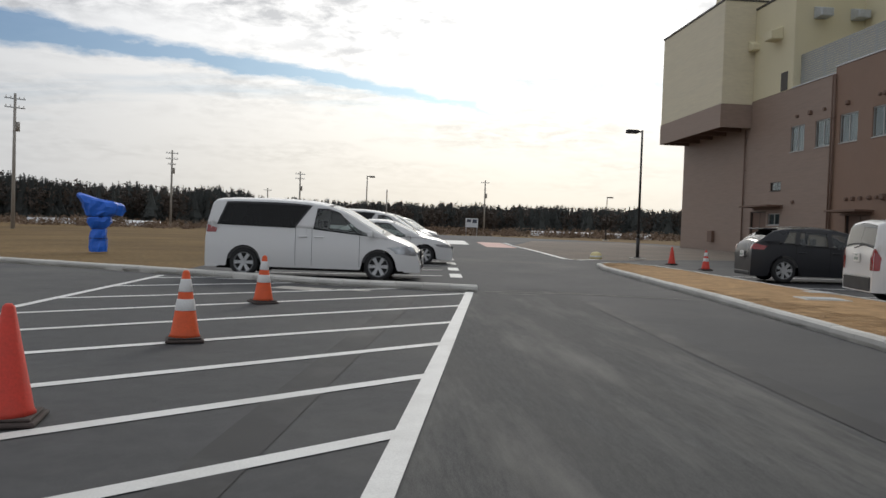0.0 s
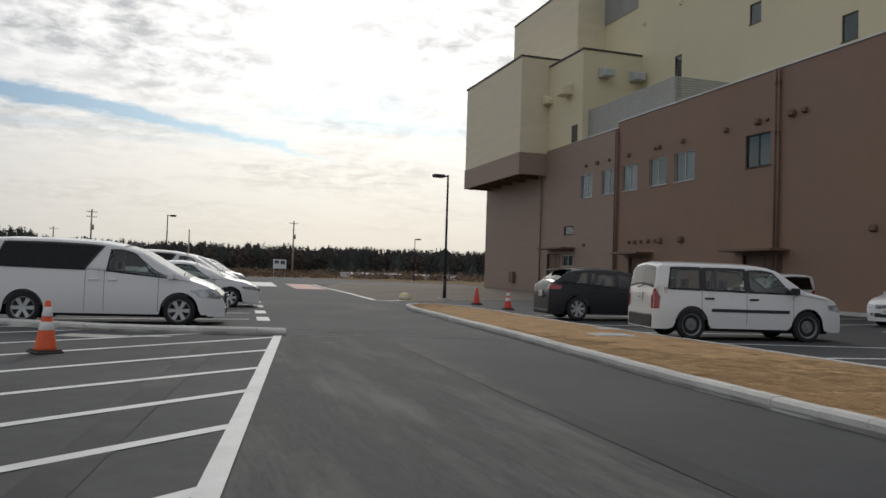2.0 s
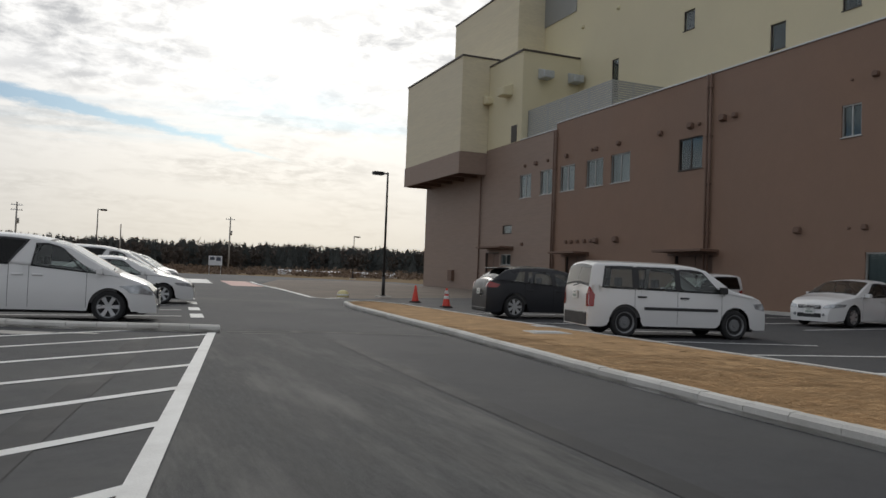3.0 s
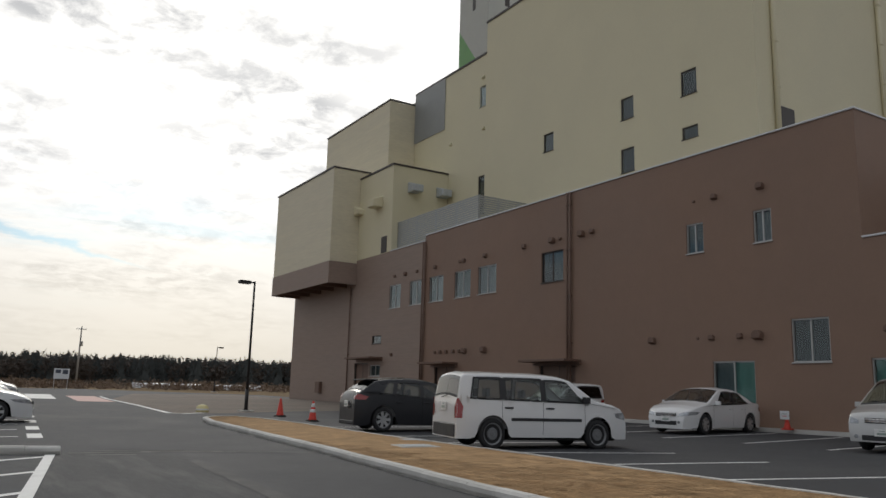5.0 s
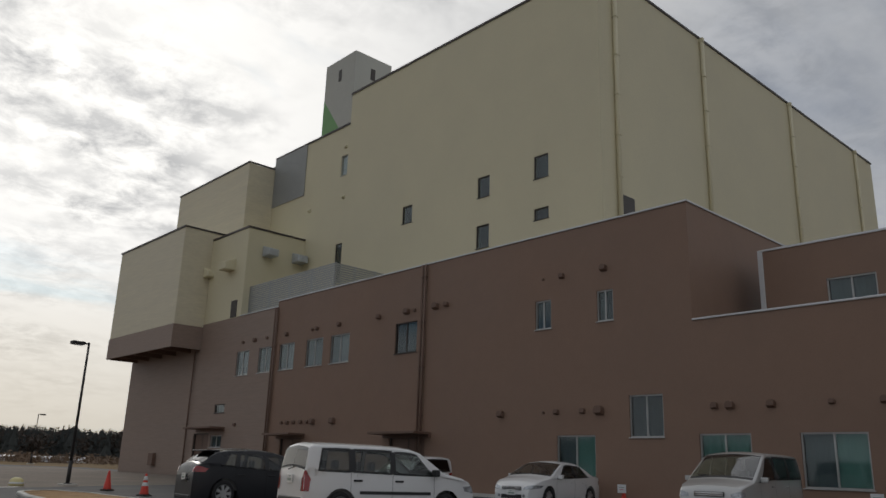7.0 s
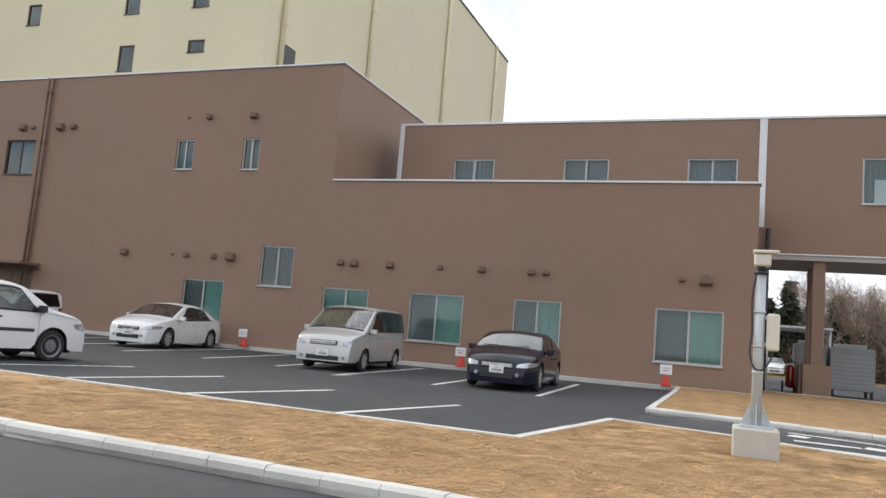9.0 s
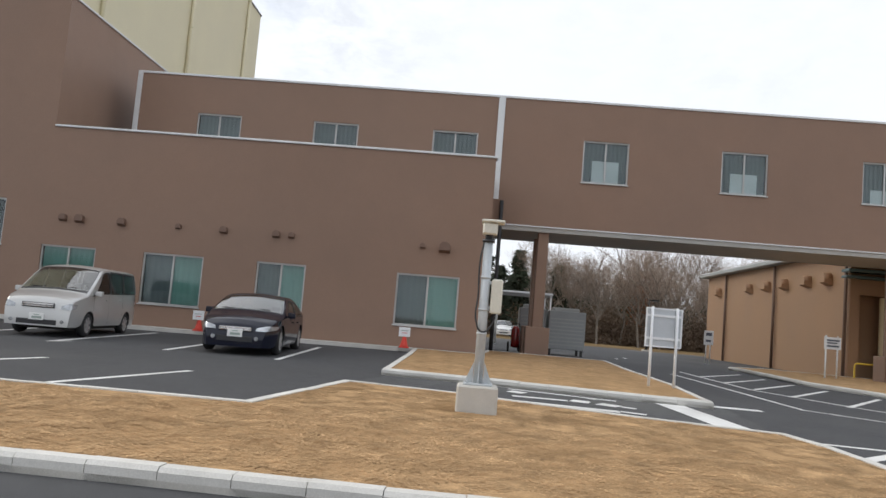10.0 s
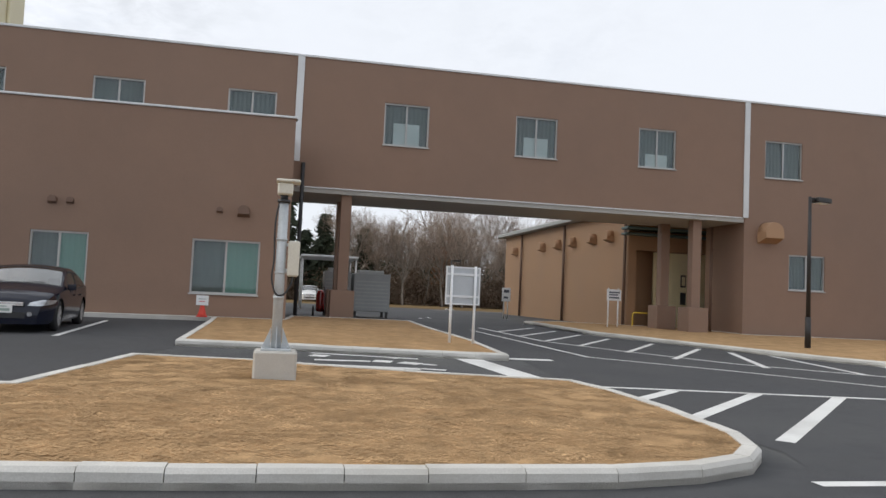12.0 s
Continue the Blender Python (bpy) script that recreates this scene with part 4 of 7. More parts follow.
for a, b, z in ((46.9, 50.7, 3.4), (37.7, 40.5, 2.9), (27.3, 30.7, 2.85)):
    bm = B()
    bbox(bm, F - 1.05, F, a, b, z - 0.06, z + 0.06, 0.015)
    box(bm, F - 0.12, F, a, b, z - 0.2, z - 0.06)
    part("canopy", bm, M["brown_dark"], main, "thin flat steel door canopy")

for y, r in ((45.55, .1), (44.06, .14), (42.6, .1), (40.35, .13), (37.63, .09), (37.19, .12), (35.04, .13), (31.56, .13), (29.32, .16), (28.75, .08), (27.19, .17), (26.47, .13)):
    vent_hood(main, F, y, 8.75, r)
for y, r in ((40.07, .1), (39.46, .12), (38.81, .11), (38.06, .12), (37.44, .1), (36.89, .17), (34.98, .18), (45.58, .11), (22.85, .15), (20.55, .05), (19.88, .11), (18.6, .11), (17.82, .18), (13.18, .12), (12.63, .14), (11.26, .13), (9.42, .09), (7.95, .12), (6.26, .12), (5.78, .1), (1.62, .09), (.92, .18)):
    vent_hood(main, F, y + 0.07, 3.58, r)
for y, r in ((20.6, .05), (19.6, .12), (17.54, .14)):
    vent_hood(main, F, y, 9.02, r)
for y, top in ((28.17, 10.9), (27.95, 10.9), (41.78, 10.5), (41.55, 10.5), (52.2, 8.7)):
    downpipe(main, F - 0.1, y, gz(F, y), top, 0.05, head=False)
bm = B()
bbox(bm, F - 0.25, F, 56.8, 57.6, 0.95, 1.8, 0.02)
part("meter_box", bm, M["brown_dark"], main, "small brown steel service box")

# cream overhang at the north end, its brown soffit band and ribs
bm = B()
bbox(bm, 22.4, TW + 0.4, 51.6, 63.2, 10.35, 17.3, 0.03)
part("upper_block", bm, M["cream_panel"], main, "cream panelled box hanging out over the wall")
for x0, x1, y0, y1 in ((22.36, 22.5, 51.56, 63.24), (22.5, F + 0.05, 51.56, 51.7), (22.5, F + 0.05, 63.1, 63.24)):
    bm = B()
    box(bm, x0, x1, y0, y1, 8.78, 10.35)
    part("soffit_band", bm, M["brown_north_sheen"], main, "brown band under the overhang")
bm = B()
box(bm, 22.5, F, 51.7, 63.1, 9.75, 10.35)
part("soffit", bm, M["brown_dark"], main)
for y in (53.2, 55.6, 58.0, 60.4, 62.6):
    bm = B()
    box(bm, 22.5, F, y - 0.1, y + 0.1, 8.7, 9.75)
    part("soffit_rib", bm, M["brown_dark"], main)
bm = B()
bbox(bm, F + 0.02, TW + 0.4, 46.4, 51.6, 10.55, 16.68, 0.03)
part("upper_block", bm, M["cream"], main, "cream rendered block")
for x0, x1, y0, y1, z in ((22.34, TW, 51.54, 51.62, 17.3), (22.34, 22.46, 51.62, 63.26, 17.3), (F - 0.04, TW, 46.34, 46.42, 16.68), (F - 0.04, F + 0.08, 46.42, 51.54, 16.68), (26.7, TW, 51.44, 51.52, 23.45), (26.7, 26.8, 51.52, 63.54, 23.45)):
    bm = B()
    box(bm, x0, x1, y0, y1, z, z + 0.12)
    part("coping", bm, M["dark_frame"], main)
bm = B()
bbox(bm, 26.75, TW + 6, 51.5, 63.5, 17.0, 23.45, 0.03)
part("upper_block", bm, M["cream_panel"], main)
# the tall cream block
bm = B()
wall_with_openings(bm, TW, TW + 0.5, 20.7, 41.75, 10.3, 26.55, [(24.0, 24.97, 15.83, 17.1), (28.15, 29.08, 15.77, 16.98), (34.65, 35.58, 15.63, 16.76), (28.15, 29.12, 12.86, 14.17), (24.0, 24.97, 13.6, 14.22)])
part("tall_block", bm, M["cream"], main, "tall windowless-looking cream rendered block")
bm = B()
wall_with_openings(bm, TW, TW + 0.5, 41.75, 51.5, 10.3, 24.3, [(41.8, 42.55, 20.6, 22.1), (41.8, 42.55, 13.0, 15.7)])
part("tall_block", bm, M["cream"], main)
bm = B()
box(bm, TW + 0.5, 66.3, 20.7, 21.2, 9.5, 26.55)
part("tall_block", bm, M["cream"], main)
bm = B()
box(bm, 65.8, 66.3, 21.2, 60, 9.5, 26.55)
box(bm, TW + 0.5, 65.8, 41.25, 41.75, 24, 26.55)
part("tall_block", bm, M["cream"], main)
bm = B()
box(bm, TW + 0.5, 65.8, 21.2, 41.25, 26.1, 26.3)
part("roof", bm, M["concrete"], main)
bm = B()
box(bm, TW + 0.5, 65.8, 41.75, 63.0, 24.0, 24.2)
part("roof", bm, M["concrete"], main)
for x0, x1, y0, y1, z in ((TW - 0.06, TW + 0.1, 20.64, 41.8, 26.55), (TW + 0.1, 66.36, 20.64, 20.8, 26.55), (TW - 0.06, TW + 0.1, 41.8, 51.5, 24.3)):
    bm = B()
    box(bm, x0, x1, y0, y1, z, z + 0.14)
    part("coping", bm, M["dark_frame"], main)
for y0, y1, z0, z1 in ((24.0, 24.97, 15.83, 17.1), (28.15, 29.08, 15.77, 16.98), (34.65, 35.58, 15.63, 16.76), (28.15, 29.12, 12.86, 14.17), (24.0, 24.97, 13.6, 14.22), (41.8, 42.55, 13.0, 15.7)):
    sash_window(main, TW, y0, y1, z0, z1, "room_shade", None, "dark_frame", 1)
sash_window(main, TW, 41.8, 42.55, 20.6, 22.1, "white_blind", None, "pent", 1)
for x in (30.3, 39.2, 51.0, 62.6):
    downpipe(main, x, 20.58, 9.6, 26.6, 0.13, "cream", head=True)
bm = B()
bbox(bm, 30.55, 31.55, 20.6, 20.72, 13.3, 14.4, 0.02)
part("louvre_vent", bm, M["dark_frame"], main)
# penthouse with a painted green wedge
bm = B()
bbox(bm, TW + 0.15, 32.5, 41.9, 45.6, 24.0, 30.25, 0.03)
pent = part("penthouse", bm, M["pent"], main, "pale grey rooftop lift tower")
bm = B()
v = [bm.verts.new((TW + 0.142, *p)) for p in ((45.58, 24.3), (43.2, 24.3), (45.58, 27.4))] + [bm.verts.new((TW + 0.16, *p)) for p in ((45.58, 24.3), (43.2, 24.3), (45.58, 27.4))]
for f in ((0, 1, 2), (5, 4, 3), (0, 3, 4, 1), (1, 4, 5, 2), (2, 5, 3, 0)):
    bm.faces.new([v[i] for i in f])
part("painted_wedge", bm, M["green"], pent, "green painted wedge")
for slot in ((TW + 0.13, TW + 0.2, 43.52, 43.88), (30.6, 31.0, 41.88, 41.95)):
    bm = B()
    box(bm, *slot, 28.4, 29.3)
    part("vent_slot", bm, M["dark_frame"], pent)
# grey louvred panel beside the upper block, and the plant screen on the brown roof: slat by slat
bm = B()
for i in range(30):
    y = 47.05 + i * 0.148
    box(bm, TW - 0.08, TW, y, y + 0.11, 20.3, 24.28)
part("louvre_panel", bm, M["louvre"], main, "grey vertical louvre panel")
screen = thing("plant_screen", "grey louvred screen round rooftop plant", "screen")
for i in range(16):
    z = 10.5 + i * 0.135
    bm = B()
    box(bm, 25.06, 25.10, 36.63, 46.38, z, z + 0.1)
    box(bm, 25.10, TW, 36.63, 36.67, z, z + 0.1)
    part("slat", bm, M["louvre"], screen)
for y in (36.7, 39.1, 41.5, 43.9, 46.3):
    bm = B()
    box(bm, 25.10, 25.2, y - 0.05, y + 0.05, 10.4, 12.65)
    part("post", bm, M["galv"], screen)
for x in (26.5, 28.0):
    bm = B()
    box(bm, x, x + 0.1, 36.67, 36.77, 10.4, 12.65)
    part("post", bm, M["galv"], screen)
for x, z in ((26.12, 15.2), (28.45, 15.2)):
    bm = B()
    bbox(bm, x - 0.4, x + 0.4, 45.5, 46.4, z - 0.35, z + 0.4, 0.05)
    for vv in bm.verts:
        if vv.co.y < 45.7 and vv.co.z > z:
            vv.co.z -= 0.25
    hood = part("hood_vent", bm, M["galv"], main, "galvanised box vent hood")
bm = B()
bbox(bm, F - 0.75, F + 0.1, 47.8, 48.8, 13.9, 14.75, 0.05)
for vv in bm.verts:
    if vv.co.x < F - 0.5 and vv.co.z > 14.3:
        vv.co.z -= 0.3
part("hood_vent", bm, M["cream"], main)
bm = B()
bbox(bm, 24.1, 25.1, 50.85, 51.6, 13.9, 14.6, 0.05)
for vv in bm.verts:
    if vv.co.y < 51.1 and vv.co.z > 14.2:
        vv.co.z -= 0.3
part("hood_vent", bm, M["cream"], main)
bm = B()
box(bm, F - 0.01, F + 0.1, 47.0, 47.8, 10.6, 11.75)
part("service_door", bm, M["dark_frame"], main)
for y, z in ((42.05, 22.7), (41.95, 18.97), (46.1, 18.9)):
    vent_hood(main, TW, y, z, 0.13, "cream")

# ---- bridge wing and the south block ----
wing = thing("bridge_wing", "brown upper-storey bridge on square columns, white flashings", "building")
BH = [(8.9, 10.53, 6.56, 8.1), (4.6, 6.25, 6.56, 8.1), (0.27, 1.9, 6.56, 8.1), (-5.13, -3.5, 6.58, 8.1), (-10.0, -8.38, 6.56, 8.07), (-14.82, -13.27, 6.55, 8.06), (-20.3, -18.65, 6.53, 8.02), (-27.0, -25.3, 6.53, 8.02)]
LH = [(-21.4, -19.78, 2.15, 3.55), (-27.2, -25.5, 2.15, 3.55)]
bm = B()
wall_with_openings(bm, BR, BR + 0.35, -17.8, 12.85, 4.88, 9.45, [h for h in BH if h[0] > -17])
part("wall", bm, M["brown"], wing)
bm = B()
wall_with_openings(bm, BR, BR + 0.35, -48, -17.8, -0.3, 9.45, [h for h in BH + LH if h[1] < -18])
part("wall", bm, M["brown"], wing)
bm = B()
box(bm, BR + 0.35, 31.2, 12.5, 12.85, 4.88, 9.45)
part("wall", bm, M["brown"], wing)
bm = B()
box(bm, 30.85, 31.2, -17.8, 12.5, 4.88, 9.45)
part("wall", bm, M["brown"], wing)
bm = B()
box(bm, BR + 0.35, 30.6, -18.15, -17.8, -0.3, 9.45)
part("wall", bm, M["brown"], wing)
bm = B()
box(bm, BR + 0.02, 31.18, -17.78, 0.2, 4.7, 4.88)
part("soffit", bm, M["ceiling_grey"], wing, "grey painted bridge soffit")
bm = B()
box(bm, BR + 0.35, 31.2, -17.8, 12.5, 9.2, 9.3)
box(bm, BR + 0.35, 45, -48, -18.15, 9.2, 9.3)
part("roof", bm, M["concrete"], wing)
for x0, x1, y0, y1, z0, z1 in ((BR - 0.04, BR + 0.4, -48, 12.9, 9.45, 9.53), (BR - 0.05, BR, -0.62, -0.38, 5.75, 9.45), (BR - 0.05, BR, -17.95, -17.72, 4.88, 9.45), (BR - 0.03, BR + 0.02, -17.7, -0.6, 4.85, 4.9), (BR - 0.05, BR + 0.08, 12.72, 12.9, 6.4, 9.45)):
    bm = B()
    bbox(bm, x0, x1, y0, y1, z0, z1, 0.01)
    part("flashing", bm, M["flashing"], wing, "white metal flashing")
# film: how much of each window the white reflected-sky panel fills
for i, (a, b, z0, z1) in enumerate(BH):
    sash_window(wing, BR, a, b, z0, z1, "curtain", film=(0, 0, 0.35, 0.55, 0.5, 0.35, 0, 0)[i])
for a, b, z0, z1 in LH:
    sash_window(wing, BR, a, b, z0, z1, "curtain")
for x, y in ((28.15, -2.33), (30.35, -2.35), (28.3, -15.98), (30.3, -15.7)):
    bm = B()
    g = gz(x, y)
    bbox(bm, x - 0.19, x + 0.19, y - 0.19, y + 0.19, g, 4.7, 0.02)
    col = part("column", bm, M["brown"], wing)
    bm = B()
    bbox(bm, x - 0.42, x + 0.42, y - 0.42, y + 0.42, g - 0.2, g + 1.05, 0.02)
    part("plinth", bm, M["brown"], col)
vent_hood(wing, BR, -18.8, 4.35, 0.42, "tan")
downpipe(wing, BR - 0.1, -0.75, gz(BR, -0.7), 5.7, 0.07, "plastic_black", head=False)
downpipe(wing, 29.3, -17.3, gz(29, -17), 4.6, 0.06, "brown_dark", head=False)

# ---- the hall behind the bridge ----
hall = thing("hall", "tan single-storey hall with a shallow grey eave and hooded vents", "building")
for x0, x1, y0, y1, z0, z1, mat in ((33.2, 53, -15.9, -15.5, -0.3, 5.6, "tan"), (33.2, 33.6, -22, -20.6, -0.3, 5.6, "brown"), (33.2, 33.6, -20.6, -15.9, 3.78, 4.6, "tan"), (52.6, 53, -30, -15.9, -0.3, 5.6, "tan"),
                                    (34.2, 34.6, -22, -15.9, -0.3, 5.6, "tan"), (33.6, 34.2, -20.9, -20.6, -0.3, 5.6, "brown")):
    bm = B()
    box(bm, x0, x1, y0, y1, z0, z1)
    part("wall", bm, M[mat], hall)
bm = B()
bbox(bm, 32.9, 53.6, -30, -15.05, 5.55, 5.8, 0.04)
part("roof", bm, M["louvre"], hall, "grey metal eave")
bm = B()
for z0, z1, x0 in ((4.42, 4.52, 32.7), (4.66, 4.78, 32.5), (4.92, 5.04, 32.3)):
    bbox(bm, x0, 33.19, -19.5, -15.1, z0, z1, 0.02)
part("canopy", bm, M["teal_roof"], hall, "dark green-grey entrance canopy")
bm = B()
bbox(bm, 33.42, 33.55, -20.55, -16.86, 0.2, 3.74, 0.01)
for i in range(1, 4):
    y = -20.55 + 3.69 * i / 4
    box(bm, 33.405, 33.42, y - 0.02, y + 0.02, 0.25, 3.7)
dr = part("sliding_door", bm, M["cream_door"], hall, "cream steel sliding door with two dark panes")
for z0, z1 in ((1.4, 1.96), (2.2, 2.76)):
    bm = B()
    box(bm, 33.39, 33.42, -18.46, -18.2, z0, z1)
    part("door_pane", bm, M["plastic_black"], dr)
bm = B()
box(bm, 33.375, 33.39, -18.41, -18.25, 2.27, 2.69)
part("pane_frame", bm, M["cream_door"], dr)
for x in (50.4, 44.9, 42.2, 39.9, 37.2, 35.1):
    vent_hood(hall, x, -15.5, 4.5, 0.29, "tan", "y").matrix_basis = Matrix.Translation((x, -15.5, 4.5)) @ Matrix.Rotation(-math.pi / 2, 4, "Z")
for x in (49.0, 41.2, 33.35):
    bm = B()
    tube(bm, (x, -15.38, 0.2), (x, -15.38, 5.5), 0.07)
    part("downpipe", bm, M["brown_dark"], hall)


# ---- cars ----
def lerp_line(pts, x):
    if x <= pts[0][0]:
        return pts[0][1]
    for (xa, za), (xb, zb) in zip(pts, pts[1:]):
        if x <= xb:
            return za + (zb - za) * (x - xa) / max(xb - xa, 1e-6)
    return pts[-1][1]


def make_wheel(parent, x, y, r, side, spokes=6, rim_mat="alloy"):
    m = Matrix.Translation((x, y, r)) @ Matrix.Rotation(-side * math.pi / 2, 4, "X")
    w = 0.19
    bm = B()
    lathe(bm, [(r * 0.66, -w / 2 + 0.01), (r * 0.86, -w / 2), (r * 0.97, -w * 0.36), (r, -w * 0.2), (r, w * 0.2), (r * 0.97, w * 0.36), (r * 0.88, w / 2), (r * 0.70, w / 2), (r * 0.66, w * 0.3)], 28)
    wheel = part("tyre", bm, M["rubber"], parent, m=m)
    bm = B()
    n = 28
    rings = []
    for rr, z in ((r * 0.70, w * 0.50), (r * 0.64, w * 0.50), (r * 0.60, w * 0.20), (0.06, w * 0.12)):
        rings.append([bm.verts.new((rr * math.cos(2 * math.pi * i / n), rr * math.sin(2 * math.pi * i / n), z)) for i in range(n)])
    for a, b in zip(rings, rings[1:]):
        for i in range(n):
            bm.faces.new((a[i], a[(i + 1) % n], b[(i + 1) % n], b[i])).smooth = True
    bm.faces.new(rings[-1])
    part("rim", bm, M["steel_rim"] if spokes else M[rim_mat], wheel)
    bm = B()
    if spokes:
        for i in range(spokes):
            a = 2 * math.pi * i / spokes
            c, s = math.cos(a), math.sin(a)
            pts = []
            for rr, hw, z in ((0.04, 0.030, w * 0.46), (r * 0.64, 0.042, w * 0.49)):
                for q in (-hw, hw):
                    pts.append((rr * c - q * s, rr * s + q * c, z))
            lo = [bm.verts.new((p[0], p[1], p[2] - 0.04)) for p in pts]
            hi = [bm.verts.new(p) for p in pts]
            bm.faces.new((hi[0], hi[2], hi[3], hi[1]))
            bm.faces.new((lo[0], lo[2], hi[2], hi[0]))
            bm.faces.new((lo[1], hi[1], hi[3], lo[3]))
        tube(bm, (0, 0, w * 0.3), (0, 0, w * 0.5), 0.055, 0.045, 12)
    else:
        tube(bm, (0, 0, w * 0.15), (0, 0, w * 0.42), r * 0.45, r * 0.36, 20)
        tube(bm, (0, 0, w * 0.42), (0, 0, w * 0.5), 0.05, 0.04, 12)
    part("spokes" if spokes else "hub_cap", bm, M[rim_mat], wheel)


def make_car(label, m, L, W, H, top, belt, windows, shield, rear, paint, axles, wheel_r=0.31, tumble=0.2, taper=(0.24, 0.12), sill=0.24, head=(0.62, 0.78, 0.6), tail=(0.75, 1.05, 0.3),
             grille=(0.5, 0.62, 0.55), plates="front rear", moulding=False, spokes=6, rim="alloy", group="parked cars", dark_lower=False, bars=(), door_x=(), handle_z=0.0, wiper=False, spoiler=False, dark=()):
    """A car of its own shape: x runs from its tail (0) to its nose (L). top, belt: side outlines; windows: side panes (x rear foot, x rear head, x front foot, x front head)."""
    car = thing("car", label, "car", m, group)
    off = Matrix.Translation((-L / 2, 0, 0))

    def plan(x):
        d0, d1 = min(x / 0.75, 1.0), min((L - x) / 0.95, 1.0)
        return (1 - taper[1] * (1 - d0) ** 2.3) * (1 - taper[0] * (1 - d1) ** 2.3)

    def half(x, z):
        zb = lerp_line(belt, x)
        s = 1.0
        if z < 0.55:
            s = 1 - 0.10 * ((0.55 - z) / 0.55) ** 1.6
        elif z > zb:
            s = 1 - tumble * ((z - zb) / max(H - zb, 0.1)) ** 1.25
        else:
            s = 1 - 0.025 * ((z - 0.55) / max(zb - 0.55, 0.1)) ** 2
        return W / 2 * plan(x) * s

    def foot(x):
        z = sill if 0.35 < x < L - 0.35 else sill - 0.03 + 0.0
        for ax in axles:
            ra = wheel_r + 0.055
            if abs(x - ax) < ra:
                z = max(z, wheel_r + math.sqrt(max(ra * ra - (x - ax) ** 2, 0)))
        return z

    screens = [shield] + ([rear] if rear else [])
    cabin = (min(windows[0][:2]) - 0.06, windows[-1][2] + 0.05)
    xs = {0.0, L, *(p[0] for p in top), *cabin, *(q for sc in screens for q in sc)}
    xs |= {L * i / 40 for i in range(41)}
    for ax in axles:
        ra = wheel_r + 0.055
        xs |= {ax + ra * math.cos(math.pi * k / 14) * 0.999 for k in range(15)}
    xs |= {0.03, 0.08, 0.16, L - 0.03, L - 0.08, L - 0.16}
    xs = sorted(x for x in xs if 0 <= x <= L)
    xs = [x for i, x in enumerate(xs) if i == 0 or x - xs[i - 1] > 0.004]
    crown = 0.045
    EDGE = ((0.98, -0.03), (0.92, -0.012), (0.78, 0.004), (0.42, crown * 0.7), (0.0, crown))

    def section(x):
        zt, z0 = lerp_line(top, x), foot(x)
        ze = max(zt - 0.055, z0 + 0.02)
        zb = min(lerp_line(belt, x), ze - 0.012)
        zs = [z0 + (zb - z0) * i / 7 for i in range(8)] + [zb + (ze - zb) * i / 6 for i in range(1, 7)]
        pts = [(half(x, z), z) for z in zs]
        e = half(x, ze)
        return pts + [(e * a, zt + b) for a, b in EDGE]

    def side_hole(x, z):
        """True inside one of the side windows."""
        for x00, x01, x10, x11 in windows:
            zlo, zhi = pane_z(x00, x01, x10, x11)
            a, b = zlo(x), zhi(x)
            u = (z - a) / max(b - a, 0.01)
            if 0.0 < u < 1.0 and x00 + (x01 - x00) * u < x < x10 + (x11 - x10) * u:
                return True
        return False

    def pane_z(x00, x01, x10, x11):
        zroof = lerp_line(top, (x01 + x11) / 2)
        return (lambda x: lerp_line(belt, x) + 0.005), (lambda x: max(min(zroof, lerp_line(top, x)) - 0.085, lerp_line(belt, x) + 0.03))

    bm = B()
    rows = []
    for x in xs:
        s = section(x)
        rows.append([bm.verts.new((x, y, z)) for y, z in s] + [bm.verts.new((x, -y, z)) for y, z in s[-2::-1]])
    full = len(rows[0]) - 1
    for a, b in zip(rows, rows[1:]):
        xm = (a[0].co.x + b[0].co.x) / 2
        glazed = any(min(sc) < xm < max(sc) for sc in screens)
        for i in range(full):
            h = min(i, full - 1 - i)
            if (7 <= h <= 12 and cabin[0] < xm < cabin[1]) or (h >= 15 and glazed):
                continue
            bm.faces.new((a[i], a[i + 1], b[i + 1], b[i])).smooth = True
    bm.faces.new(rows[0])
    bm.faces.new(rows[-1][::-1])
    # the band of pillars between belt and roof, open at the windows
    nx, nv = 130, 16
    for sd in (1, -1):
        grid = []
        for i in range(nx + 1):
            x = cabin[0] + (cabin[1] - cabin[0]) * i / nx
            ze = max(lerp_line(top, x) - 0.055, foot(x) + 0.02)
            zb = min(lerp_line(belt, x), ze - 0.012)
            grid.append([bm.verts.new((x, sd * half(x, zb + (ze - zb) * j / nv), zb + (ze - zb) * j / nv)) for j in range(nv + 1)])
        for a, b in zip(grid, grid[1:]):
            for j in range(nv):
                c = (a[j].co + b[j + 1].co) / 2
                if not side_hole(c.x, c.z):
                    q = (a[j], b[j], b[j + 1], a[j + 1])
                    bm.faces.new(q if sd < 0 else q[::-1]).smooth = True
    bmesh.ops.remove_doubles(bm, verts=[v for v in bm.verts if not v.link_faces or cabin[0] - 0.01 < v.co.x < cabin[1] + 0.01], dist=0.0015)
    bmesh.ops.recalc_face_normals(bm, faces=bm.faces)
    me = mesh_of("body", bm, M[paint], recalc=False)
    me.set_sharp_from_angle(angle=radians(38))
    body = new("body", me)
    body.parent, body.matrix_basis = car, off

    def put(name, bm, mat, lab=""):
        ob = part(name, bm, M[mat], car, lab, off)
        ob.visible_shadow = mat not in ("car_glass", "windscreen", "rear_glass")
        return ob

